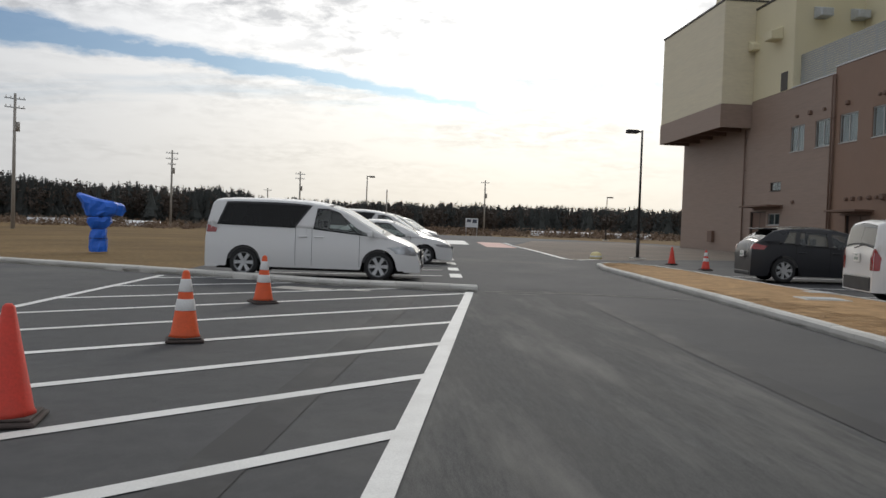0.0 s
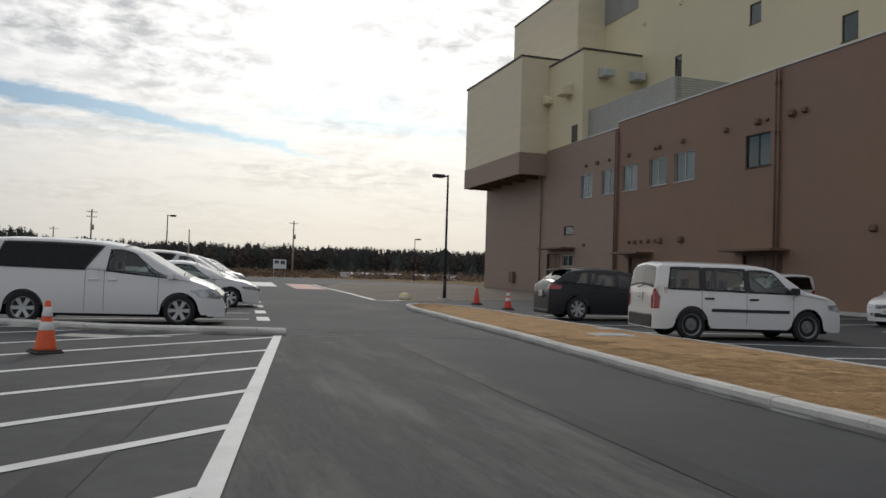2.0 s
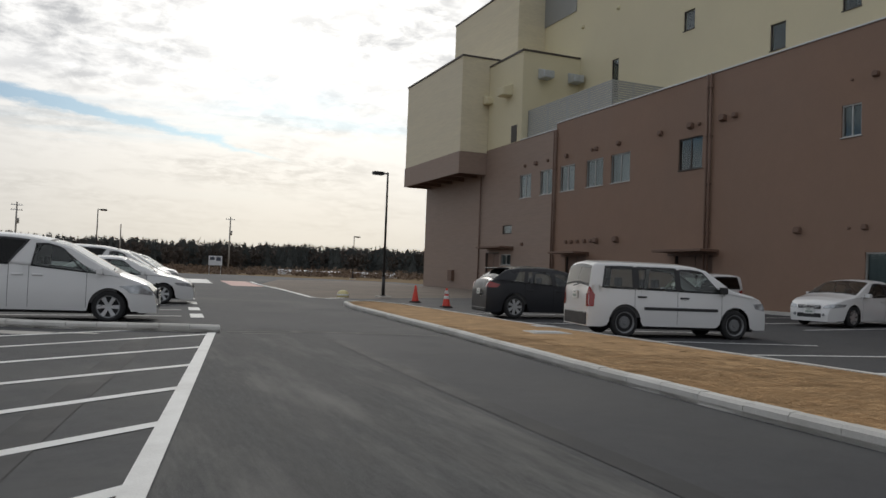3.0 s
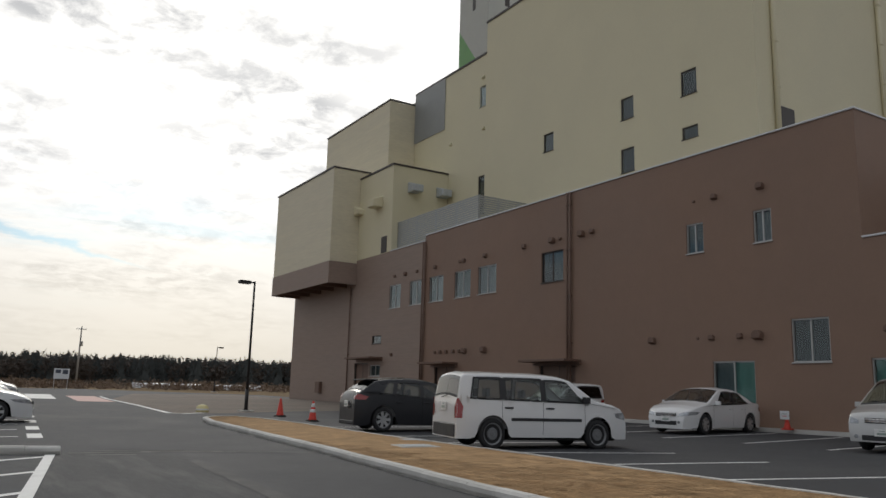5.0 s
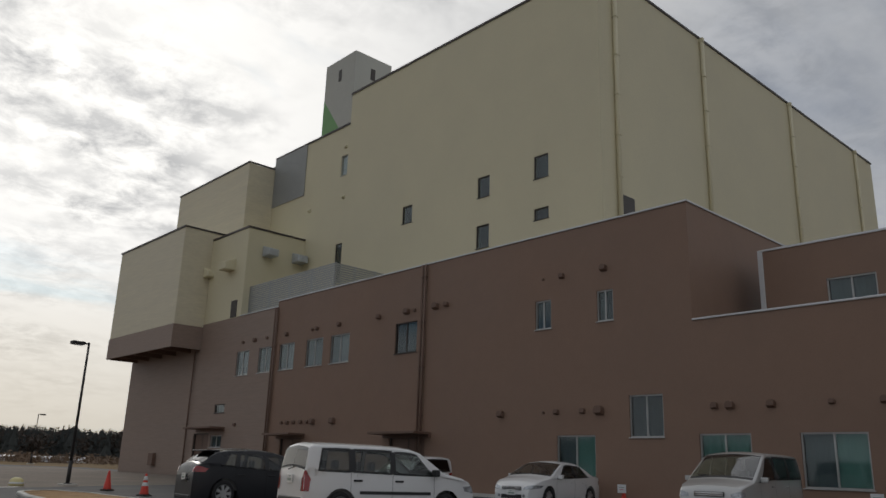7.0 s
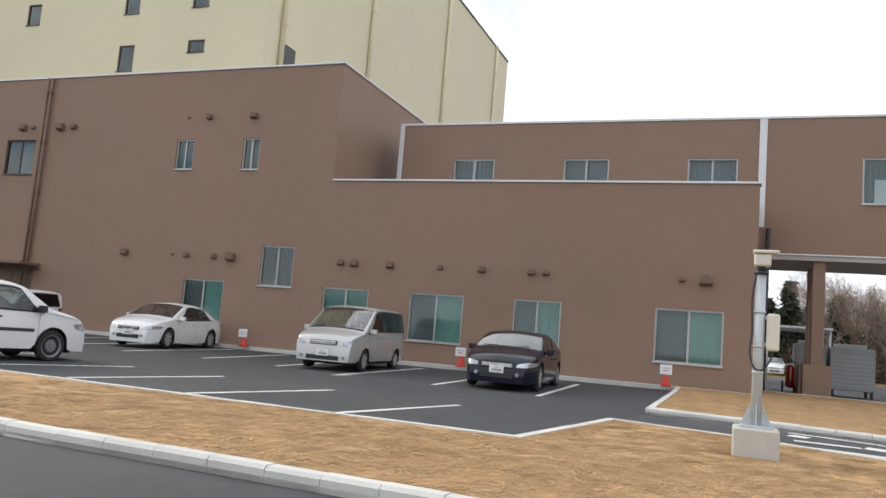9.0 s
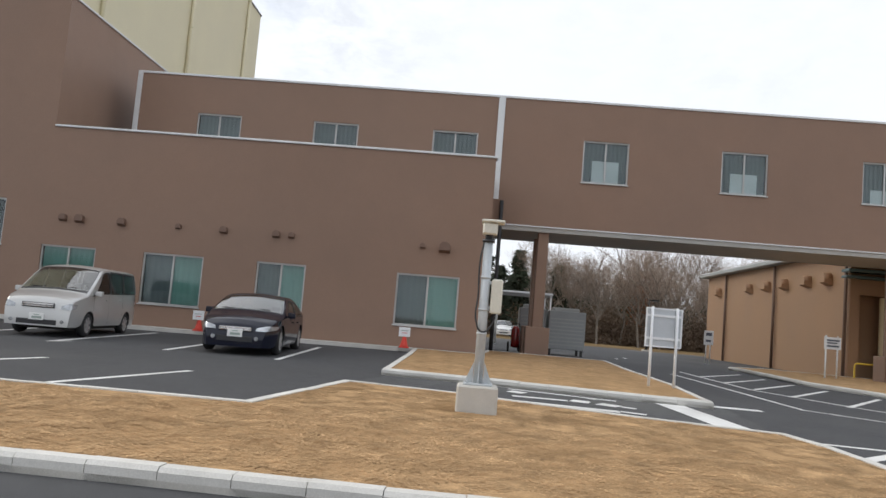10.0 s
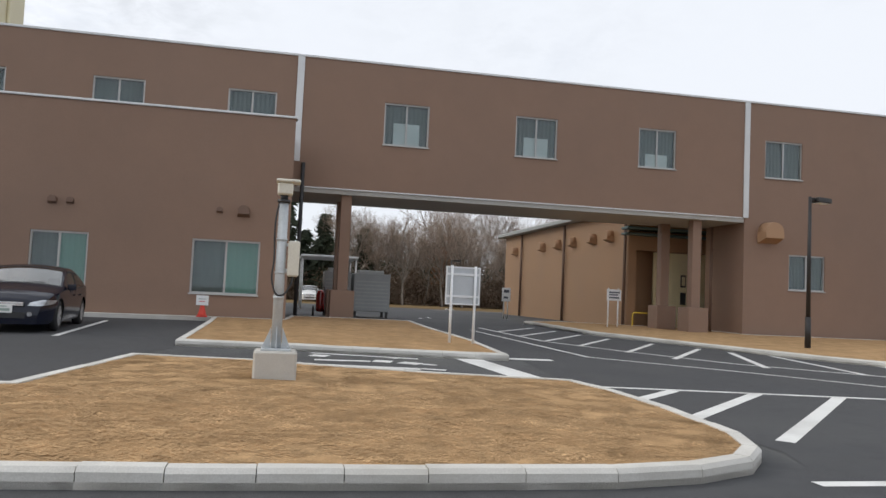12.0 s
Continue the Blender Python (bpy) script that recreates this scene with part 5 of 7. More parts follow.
    def side_patch(name, mat, x00, x01, x10, x11, zlo, zhi, lift=0.006, nx=8, nz=4, sides=(1, -1)):
        for sd in sides:
            bm = B()
            grid = []
            for j in range(nz + 1):
                v = j / nz
                xa, xb = x00 + (x01 - x00) * v, x10 + (x11 - x10) * v
                row = []
                for i in range(nx + 1):
                    x = xa + (xb - xa) * i / nx
                    a, b = (zlo(x) if callable(zlo) else zlo), (zhi(x) if callable(zhi) else zhi)
                    z = a + (b - a) * v
                    row.append(bm.verts.new((x, sd * (half(x, z) + lift), z)))
                grid.append(row)
            for r0, r1 in zip(grid, grid[1:]):
                for i in range(nx):
                    bm.faces.new((r0[i], r0[i + 1], r1[i + 1], r1[i])).smooth = True
            put(name, bm, mat)

    def gasket(w, wide=0.028):
        """A narrow black ring round a side window."""
        x00, x01, x10, x11 = w
        zlo, zhi = pane_z(*w)
        long_, tall_ = max(x10 - x00, 0.1), max(zhi((x01 + x11) / 2) - zlo((x00 + x10) / 2), 0.1)
        ss = [-wide * 0.5 / long_, wide / long_] + [k / 10 for k in range(1, 10)] + [1 - wide / long_, 1 + wide * 0.5 / long_]
        us = [-wide * 0.5 / tall_, wide / tall_, 0.5, 1 - wide / tall_, 1 + wide * 0.5 / tall_]
        ss.sort()
        for sd in (1, -1):
            bm = B()
            grid = []
            for u in us:
                row = []
                for q in ss:
                    x = (x00 + (x01 - x00) * u) * (1 - q) + (x10 + (x11 - x10) * u) * q
                    z = zlo(x) + (zhi(x) - zlo(x)) * u
                    row.append(bm.verts.new((x, sd * (half(x, z) + 0.010), z)))
                grid.append(row)
            for j, (r0, r1) in enumerate(zip(grid, grid[1:])):
                for i in range(len(ss) - 1):
                    if j in (0, len(us) - 2) or i in (0, len(ss) - 2):
                        bm.faces.new((r0[i], r0[i + 1], r1[i + 1], r1[i]))
            put("window_seal", bm, "plastic_black")

    for k, w in enumerate(windows):
        zlo, zhi = pane_z(*w)
        gasket(w)
        side_patch("side_window", "car_tint" if k in dark else "car_glass", *w, zlo, zhi, 0.002, 12, 5)
    for a, b in zip(windows, windows[1:]):
        if 0 < b[0] - a[2] < 0.16:
            zlo, zhi = pane_z(*b)
            side_patch("pillar_cover", "plastic_black", a[2], a[3], b[0], b[1], zlo, zhi, 0.008, 3, 4)
    for w in bars:
        zlo, zhi = pane_z(*windows[-1])
        side_patch("window_bar", "plastic_black", *w, zlo, zhi, 0.012, 2, 5)

    def screen_patch(name, xa, xb):
        bm = B()
        grid = []
        for i in range(11):
            x = xa + (xb - xa) * i / 10
            zt = lerp_line(top, x)
            e = half(x, max(zt - 0.055, foot(x) + 0.02))
            side = [(e * a, zt + b + 0.003) for a, b in EDGE[1:]]
            grid.append([bm.verts.new((x, y, z)) for y, z in side] + [bm.verts.new((x, -y, z)) for y, z in side[-2::-1]])
        for r0, r1 in zip(grid, grid[1:]):
            for i in range(len(r0) - 1):
                bm.faces.new((r0[i], r0[i + 1], r1[i + 1], r1[i])).smooth = True
        put(name, bm, "windscreen" if name == "windscreen" else "car_tint" if dark else "rear_glass")
        # a dark printed edge along the foot and head of the glass
        for ka, kb in ((0.0, 0.07), (0.95, 1.0)):
            bm = B()
            rows_ = []
            for k in (ka, kb):
                x = xa + (xb - xa) * k
                zt = lerp_line(top, x)
                e = half(x, max(zt - 0.055, foot(x) + 0.02))
                side = [(e * a, zt + b + 0.006) for a, b in EDGE[1:]]
                rows_.append([bm.verts.new((x, y, z)) for y, z in side] + [bm.verts.new((x, -y, z)) for y, z in side[-2::-1]])
            for i in range(len(rows_[0]) - 1):
                bm.faces.new((rows_[0][i], rows_[0][i + 1], rows_[1][i + 1], rows_[1][i]))
            put("glass_border", bm, "plastic_black")

    screen_patch("windscreen", *shield)
    if rear:
        screen_patch("rear_window", *rear)
    # wipers parked on the windscreen's foot
    for y0 in (-0.05, -0.6):
        xw = shield[0] + (shield[1] - shield[0]) * 0.09
        xv = shield[0] + (shield[1] - shield[0]) * 0.14
        bm = B()
        tube(bm, (xw, y0 * W / 1.7, lerp_line(top, xw) + crown * 0.75), (xv, (y0 + 0.52) * W / 1.7, lerp_line(top, xv) + crown * 0.75), 0.011, 0.007, n=6)
        put("wiper", bm, "plastic_black")
    # cabin: lining, dashboard, seats
    ca, cb = cabin[0] + 0.1, shield[0] - 0.05
    for sd in (1, -1):
        bm = B()
        grid = []
        for i in range(13):
            x = ca + (cb - ca) * i / 12
            zb = min(lerp_line(belt, x), lerp_line(top, x) - 0.1) - 0.01
            y = half(x, zb) - 0.05
            grid.append([bm.verts.new((x, sd * y, z)) for z in (0.4, zb)])
        for a, b in zip(grid, grid[1:]):
            bm.faces.new((a[0], b[0], b[1], a[1]))
        put("door_lining", bm, "trim_grey")
    bm = B()
    zd = lerp_line(belt, cb - 0.3)
    bbox(bm, cb - 0.55, cb - 0.02, -W * 0.42, W * 0.42, 0.5, min(zd, lerp_line(top, cb) - 0.06) - 0.02, 0.05, 2)
    put("dashboard", bm, "trim_dark")
    rows_x = [cb - 1.45 - 0.86 * k for k in range(4) if cb - 1.45 - 0.86 * k > ca + 0.1]
    for k, x in enumerate(rows_x):
        zs = min(lerp_line(belt, x) + 0.02, H - 0.42)
        for y in (-0.37, 0.37):
            bm = B()
            bbox(bm, x, x + 0.5, y - 0.24, y + 0.24, 0.45, 0.62, 0.05, 2)
            bbox(bm, x - 0.16, x, y - 0.23, y + 0.23, 0.5, zs, 0.05, 2)
            bbox(bm, x - 0.15, x - 0.05, y - 0.12, y + 0.12, zs + 0.03, zs + 0.2, 0.035, 2)
            put("seat", bm, "seat_cloth")
    bm = B()
    sx = cb - 0.68
    sz = zd - 0.04
    ringv = [Vector((sx - 0.09 * math.sin(2 * math.pi * i / 16), 0.37 + 0.18 * math.cos(2 * math.pi * i / 16), sz + 0.16 * math.sin(2 * math.pi * i / 16))) for i in range(16)]
    for i in range(16):
        tube(bm, ringv[i], ringv[(i + 1) % 16], 0.014, n=5, caps=False)
    put("steering_wheel", bm, "trim_dark")
    # seams, handles, mirrors
    for x in door_x:
        side_patch("door_seam", "under", x - 0.004, x - 0.004, x + 0.004, x + 0.004, sill + 0.06, lambda q: lerp_line(belt, q) + 0.01, 0.003, 1, 6)
    hz = handle_z or lerp_line(belt, L / 2) - 0.13
    for x in door_x[:-1] if len(door_x) > 1 else door_x:
        for sd in (1, -1):
            bm = B()
            y = half(x + 0.16, hz) + 0.012
            bbox(bm, x + 0.06, x + 0.26, sd * y - 0.018, sd * y + 0.018, hz - 0.018, hz + 0.018, 0.008)
            put("door_handle", bm, paint if not moulding else "plastic_black")
    for sd in (1, -1):
        bm = B()
        x, z = windows[-1][2] - 0.12, lerp_line(belt, windows[-1][2]) + 0.07
        y = half(x, z)
        bbox(bm, x - 0.05, x + 0.07, min(sd * (y + 0.02), sd * (y + 0.2)), max(sd * (y + 0.02), sd * (y + 0.2)), z - 0.06, z + 0.07, 0.03, 2)
        put("mirror", bm, paint if not moulding else "plastic_black")
    if moulding:
        side_patch("side_moulding", "plastic_black", axles[0] + 0.42, axles[0] + 0.42, axles[1] - 0.42, axles[1] - 0.42, 0.56, 0.62, 0.012, 8, 1)
    # lamps
    def end_x(z, rear_end):
        """Where the body's outline reaches height z at its tail or nose."""
        line = top if rear_end else top[::-1]
        for (xa, za), (xb, zb) in zip(line, line[1:]):
            if za <= z <= zb:
                return xa + (xb - xa) * (z - za) / max(zb - za, 1e-6)
        return line[0][0]

    def corner_lamp(name, mat, rear_end, z0, z1, reach, inward, rise=0.0):
        """A lamp lens wrapped round a corner of the body."""
        dx = -1 if rear_end else 1
        for sd in (1, -1):
            bm = B()
            grid = []
            for j in range(6):
                row = []
                for i in range(12):
                    u = i / 11
                    if u < 0.5:
                        v = j / 5
                        z = z0 + (z1 - z0) * (v * (0.55 + 0.9 * u))
                        xe = end_x(z, rear_end)
                        y = half(xe, z) - inward * (1 - u / 0.5) - 0.02
                        row.append(bm.verts.new((xe + dx * 0.010, sd * y, z)))
                    else:
                        k = (u - 0.5) / 0.5
                        z = z0 + rise * k + (z1 - z0) * (j / 5) * (1 - 0.45 * k)
                        xe = end_x(z0 + (z1 - z0) * j / 5, rear_end)
                        x = xe - dx * reach * k
                        row.append(bm.verts.new((x, sd * (half(x, z) + 0.007), z)))
                grid.append(row)
            for r0, r1 in zip(grid, grid[1:]):
                for i in range(11):
                    bm.faces.new((r0[i], r0[i + 1], r1[i + 1], r1[i])).smooth = True
            put(name, bm, mat)

    corner_lamp("headlight", "lamp_lens", False, head[0], head[1], head[2], 0.2, 0.05)
    corner_lamp("tail_light", "tail_red", True, tail[0], tail[1], tail[2], 0.11)
    wf = W / 2 * (1 - taper[0])
    wr = W / 2 * (1 - taper[1])
    for sd in (1, -1):
        bm = B()
        tube(bm, (L - 0.02, sd * (wf - 0.16), 0.36), (L + 0.012, sd * (wf - 0.16), 0.36), 0.05, 0.045, 12)
        put("fog_lamp", bm, "lamp_lens")
    bm = B()
    bbox(bm, L - 0.03, L + 0.008, -wf * grille[2], wf * grille[2], grille[0], grille[1], 0.01)
    gr = put("grille", bm, "plastic_black")
    for i in range(2):
        bm = B()
        z = grille[0] + (grille[1] - grille[0]) * (0.3 + 0.4 * i)
        bbox(bm, L, L + 0.02, -wf * grille[2] * 0.95, wf * grille[2] * 0.95, z - 0.018, z + 0.018, 0.006)
        put("grille_bar", bm, "chrome")
    bm = B()
    bbox(bm, L - 0.03, L + 0.006, -wf * 0.62, wf * 0.62, 0.27, 0.40, 0.01)
    put("air_intake", bm, "plastic_black")
    for end in plates.split():
        x, z = (L + 0.012, 0.46) if end == "front" else (-0.025, 0.82 if H > 1.48 else 0.72)
        bm = B()
        bbox(bm, x, x + 0.012, -0.165, 0.165, z - 0.082, z + 0.082, 0.004)
        pl = put("number_plate", bm, "plate")
        bm = B()
        xx = x + 0.012 if end == "front" else x - 0.004
        box(bm, xx, xx + 0.004, -0.06, 0.06, z + 0.035, z + 0.055)
        box(bm, xx, xx + 0.004, -0.10, 0.12, z - 0.045, z + 0.005)
        part("plate_bar", bm, M["plate_bar"], pl)
    # bumpers' lower edge and underbody
    bm = B()
    bbox(bm, -0.02, 0.14, -wr * 0.9, wr * 0.9, sill - 0.02, 0.5 if dark_lower else sill + 0.1, 0.03)
    put("bumper_lower", bm, "plastic_black")
    bm = B()
    box(bm, 0.2, L - 0.25, -W * 0.33, W * 0.33, 0.17, 0.55)
    box(bm, axles[0] + 0.4, axles[1] - 0.4, -W * 0.44, W * 0.44, 0.19, 0.4)
    put("underbody", bm, "under")
    if wiper:
        bm = B()
        zc = lerp_line(top, 0.12)
        tube(bm, (-0.03, 0.1, zc - 0.42), (-0.03, -0.4, zc - 0.36), 0.012, n=6)
        put("wiper", bm, "plastic_black")
    if spoiler:
        bm = B()
        bbox(bm, spoiler - 0.28, spoiler + 0.1, -W * 0.36, W * 0.36, lerp_line(top, spoiler) + 0.01, lerp_line(top, spoiler) + 0.045, 0.015)
        put("roof_spoiler", bm, "plastic_black")
    for ax in axles:
        for sd in (1, -1):
            make_wheel(car, ax - L / 2, sd * (W / 2 - 0.115), wheel_r, sd, spokes, rim)
    return car


def at(x, y, heading):
    """Stands on the ground at x, y, nose towards heading (degrees from +x)."""
    return Matrix.Translation((x, y, gz(x, y) - 0.004)) @ Matrix.Rotation(radians(heading), 4, "Z")


def people_carrier(label, m, paint="car_white", L=4.85, W=1.83, H=1.87, **k):
    s, h = L / 4.85, H / 1.87
    top = [(x * s, z * h) for x, z in ((0, .5), (.01, .95), (.06, 1.3), (.16, 1.72), (.24, 1.80), (.6, 1.825), (1.39, 1.83), (2.0, 1.815), (2.32, 1.795), (2.73, 1.73), (3.0, 1.655), (3.2, 1.585), (3.46, 1.425), (3.87, 1.18), (4.15, 1.035), (4.3, .98), (4.5, .905), (4.68, .80), (4.79, .66), (4.85, .42))]
    belt = [(x * s, z * h) for x, z in ((0, 1.22), (2.1, 1.18), (2.5, 1.16), (3.9, 1.01), (4.85, .88))]
    wins = [tuple(q * s for q in w) for w in ((.30, .50, 2.04, 2.40), (2.47, 2.54, 3.86, 3.0))]
    return make_car(label, m, L, W, H, top, belt, wins, (4.12 * s, 2.78 * s), (.055 * s, .15 * s), paint, (.90 * s, 3.93 * s), 0.33, 0.11, (0.24, 0.07), head=(.60 * h, .84 * h, .5), tail=(1.02 * h, 1.2 * h, .24), grille=(.52 * h, .74 * h, .55), handle_z=.98 * h,
                    bars=((3.46 * s, 3.02 * s, 3.52 * s, 3.06 * s),), door_x=(2.06 * s, 2.43 * s, 3.5 * s), dark=(0,), **k)


def box_van(label, m, paint="car_silver", L=4.42, W=1.69, H=1.86, **k):
    top = [(0, .5), (.01, 1.0), (.05, 1.4), (.12, 1.74), (.2, 1.79), (.8, 1.81), (2.3, 1.80), (2.62, 1.755), (2.8, 1.69), (3.2, 1.42), (3.6, 1.145), (3.72, 1.07), (4.1, .975), (4.3, .90), (4.37, .80), (4.40, .62), (4.42, .42)]
    belt = [(0, 1.16), (2.5, 1.12), (3.6, 1.02), (4.42, .85)]
    wins = [(.16, .24, 1.18, 1.18), (1.26, 1.26, 2.2, 2.2), (2.3, 2.3, 3.42, 2.72)]
    return make_car(label, m, L, W, H, top, belt, wins, (3.66, 2.72), (.045, .115), paint, (.80, 3.52), 0.30, 0.14, (0.14, 0.06), sill=0.27, head=(.66, .82, .2), tail=(.8, 1.15, .1), grille=(.68, .80, .5), handle_z=.95,
                    door_x=(1.22, 2.25, 3.3), dark=(0, 1, 2), **k)


def saloon(label, m, paint="car_white", L=4.5, W=1.75, H=1.44, **k):
    s, h = L / 4.5, H / 1.44
    top = [(x * s, z * h) for x, z in ((0, .5), (.02, .78), (.06, .92), (.14, .965), (.55, .99), (.72, 1.01), (1.0, 1.145), (1.25, 1.255), (1.5, 1.335), (1.8, 1.385), (2.1, 1.395), (2.4, 1.375), (2.65, 1.315), (3.0, 1.16), (3.4, .965), (3.6, .90), (4.0, .825), (4.25, .74), (4.4, .64), (4.47, .54), (4.5, .40))]
    belt = [(x * s, z * h) for x, z in ((0, .95), (1.2, .925), (3.3, .86), (4.5, .76))]
    wins = [tuple(q * s for q in w) for w in ((1.0, 1.42, 1.92, 1.92), (2.0, 2.0, 3.16, 2.52))]
    return make_car(label, m, L, W, H, top, belt, wins, (3.44 * s, 2.58 * s), (.72 * s, 1.44 * s), paint, (.88 * s, 3.60 * s), 0.315, 0.24, (0.28, 0.14), sill=0.19, head=(.54 * h, .67 * h, .46), tail=(.70 * h, .88 * h, .2), grille=(.52 * h, .62 * h, .58),
                    door_x=(1.2 * s, 1.96 * s, 3.15 * s), **k)


def estate(label, m, paint="car_white", L=4.195, W=1.69, H=1.51, **k):
    top = [(0, .5), (.012, .85), (.03, 1.0), (.10, 1.38), (.14, 1.445), (.22, 1.472), (.7, 1.485), (1.7, 1.482), (2.2, 1.472), (2.5, 1.445), (2.72, 1.39), (3.05, 1.18), (3.3, 1.02), (3.45, .98), (3.82, .915), (4.03, .85), (4.14, .73), (4.18, .56), (4.195, .40)]
    belt = [(0, .98), (1.4, .96), (3.2, .92), (4.195, .8)]
    wins = [(.30, .38, 1.0, 1.0), (1.10, 1.10, 1.98, 1.98), (2.06, 2.06, 3.14, 2.62)]
    return make_car(label, m, L, W, H, top, belt, wins, (3.3, 2.68), (.032, .112), paint, (.83, 3.38), 0.305, 0.15, (0.2, 0.05), sill=0.24, head=(.60, .76, .3), tail=(.60, 1.0, .12), grille=(.55, .68, .55), moulding=True, spokes=0, rim="steel_rim",
                    door_x=(1.04, 2.02, 3.05), dark_lower=True, wiper=True, **k)


def hatchback(label, m, paint="car_dark", L=4.46, W=1.755, H=1.465, **k):
    top = [(0, .45), (.006, .72), (.03, .92), (.12, 1.03), (.2, 1.07), (.45, 1.27), (.62, 1.355), (.95, 1.405), (1.5, 1.428), (1.9, 1.42), (2.3, 1.385), (2.6, 1.315), (3.0, 1.14), (3.36, .965), (3.6, .91), (4.05, .82), (4.3, .71), (4.42, .58), (4.46, .40)]
    belt = [(0, 1.06), (.9, 1.0), (1.6, .95), (3.3, .86), (4.46, .76)]
    wins = [(.78, 1.0, 1.12, 1.2), (1.2, 1.28, 2.02, 2.02), (2.1, 2.1, 3.14, 2.55)]
    return make_car(label, m, L, W, H, top, belt, wins, (3.38, 2.58), (.21, .57), paint, (.86, 3.50), 0.325, 0.24, (0.26, 0.16), sill=0.19, head=(.56, .69, .45), tail=(.84, 1.0, .3), grille=(.38, .5, .5), door_x=(1.16, 2.06, 3.1), wiper=True, spoiler=0.62, spokes=7, **k)


people_carrier("white large people carrier with dark rear windows, parked by the kerb", at(-1.5, 18.45, -6), H=1.80)
saloon("white saloon parked in the row of cars", at(0.0, 26.2, -4), L=4.6)
people_carrier("white people carrier parked in the row", at(-0.3, 31.3, -4), L=4.6, H=1.84, W=1.72)
people_carrier("white tall van parked in the row", at(0.2, 37.6, -4), L=4.4, H=1.85, W=1.7)
estate("white estate car parked in the row", at(0.9, 43.0, -4))
people_carrier("silver people carrier at the row's far end", at(1.0, 48.6, -4), "car_silver", L=4.4, H=1.8, W=1.7)
hatchback("dark grey hatchback with silver wheels, tail to the verge", at(12.38, 21.15, -8) @ Matrix.Diagonal((1.0, 1.0, 1.07, 1.0)))
estate("white estate car with black side mouldings, tail to the verge", at(11.55, 14.5, -13) @ Matrix.Diagonal((1.0, 1.0, 1.09, 1.0)))
saloon("white small saloon parked nose out before the wall", at(21.62, 17.95, 190), L=4.7, W=1.72, H=1.485, spokes=7)
people_carrier("white kei wagon parked before the brown wall", at(20.0, 23.3, 188), L=3.4, W=1.48, H=1.56)
box_van("silver boxy people carrier parked nose out before the wall", at(20.1, 10.2, 187) @ Matrix.Diagonal((1.03, 1.0, 0.95, 1.0)), spokes=7)
saloon("dark navy saloon parked nose out before the wall", at(19.45, 5.25, 184), "car_navy", L=4.54, W=1.755, H=1.40, spokes=7)
saloon("white saloon parked far off beyond the bridge", at(76.0, -2.9, 181), H=1.5)


# ---- cones ----
def traffic_cone(label, x, y, h=0.72, colour="cone_orange", bands=True, square=0.19, card=False, turn=0.0, lean=0.0, group="traffic cones"):
    m = Matrix.Translation((x, y, gz(x, y) + (0.12 if card else 0.0))) @ Matrix.Rotation(radians(turn), 4, "Z") @ Matrix.Rotation(radians(lean), 4, "X")
    cone = thing("traffic_cone", label, "traffic cone", m, group)
    bm = B()
    bbox(bm, -square, square, -square, square, 0, 0.035, 0.012)
    bbox(bm, -square * 0.86, square * 0.86, -square * 0.86, square * 0.86, 0.035, 0.055, 0.008)
    part("base", bm, M["cone_base"] if bands or h > 0.6 else M[colour], cone)
    r0, r1 = square * 0.78, 0.032

    def rad(z):
        return r0 + (r1 - r0) * (z - 0.05) / (h - 0.05)
    bm = B()
    lathe(bm, [(rad(0.05) + 0.012, 0.05), (rad(0.08), 0.085), (rad(h - 0.02), h - 0.02), (0.018, h)], 22)
    part("body", bm, M[colour], cone)
    if bands:
        for a, b in ((0.44, 0.60), (0.70, 0.88)):
            bm = B()
            lathe(bm, [(rad(a * h) + 0.002, a * h), (rad(a * h) + 0.005, a * h + 0.006), (rad(b * h) + 0.005, b * h - 0.006), (rad(b * h) + 0.002, b * h)], 22)
            part("reflective_band", bm, M["cone_white"], cone)
    if card:
        bm = B()
        bbox(bm, -0.13, -0.10, -0.17, 0.17, h - 0.08, h + 0.2, 0.006)
        c = part("card", bm, M["sign_white"], cone)
        bm = B()
        box(bm, -0.134, -0.13, -0.11, 0.11, h + 0.09, h + 0.11)
        part("text_bar", bm, M["plate_bar"], c)
        bm = B()
        box(bm, -0.134, -0.13, -0.08, 0.08, h + 0.02, h + 0.04)
        part("text_bar", bm, M["ink_red"], c)
    return cone


traffic_cone("red-orange plain cone on a dark weighted base", -2.24, 4.85, 0.73, "cone_red", False, 0.2, turn=10)
traffic_cone("orange cone with two white reflective bands", -2.01, 8.2, 0.74, turn=15)
traffic_cone("orange cone with two white reflective bands", -1.82, 12.2, 0.74, turn=30, lean=2)
traffic_cone("red plain cone near the lamp post", 11.64, 30.85, 0.72, "cone_red", False, turn=20)
traffic_cone("red cone with broad white bands", 11.4, 26.9, 0.72, "cone_red", True, turn=5)
for y in (16.45, 8.25, 1.95):
    traffic_cone("small red cone carrying a white card, on the facade kerb", 23.85, y, 0.42, "cone_red", False, 0.15, True)


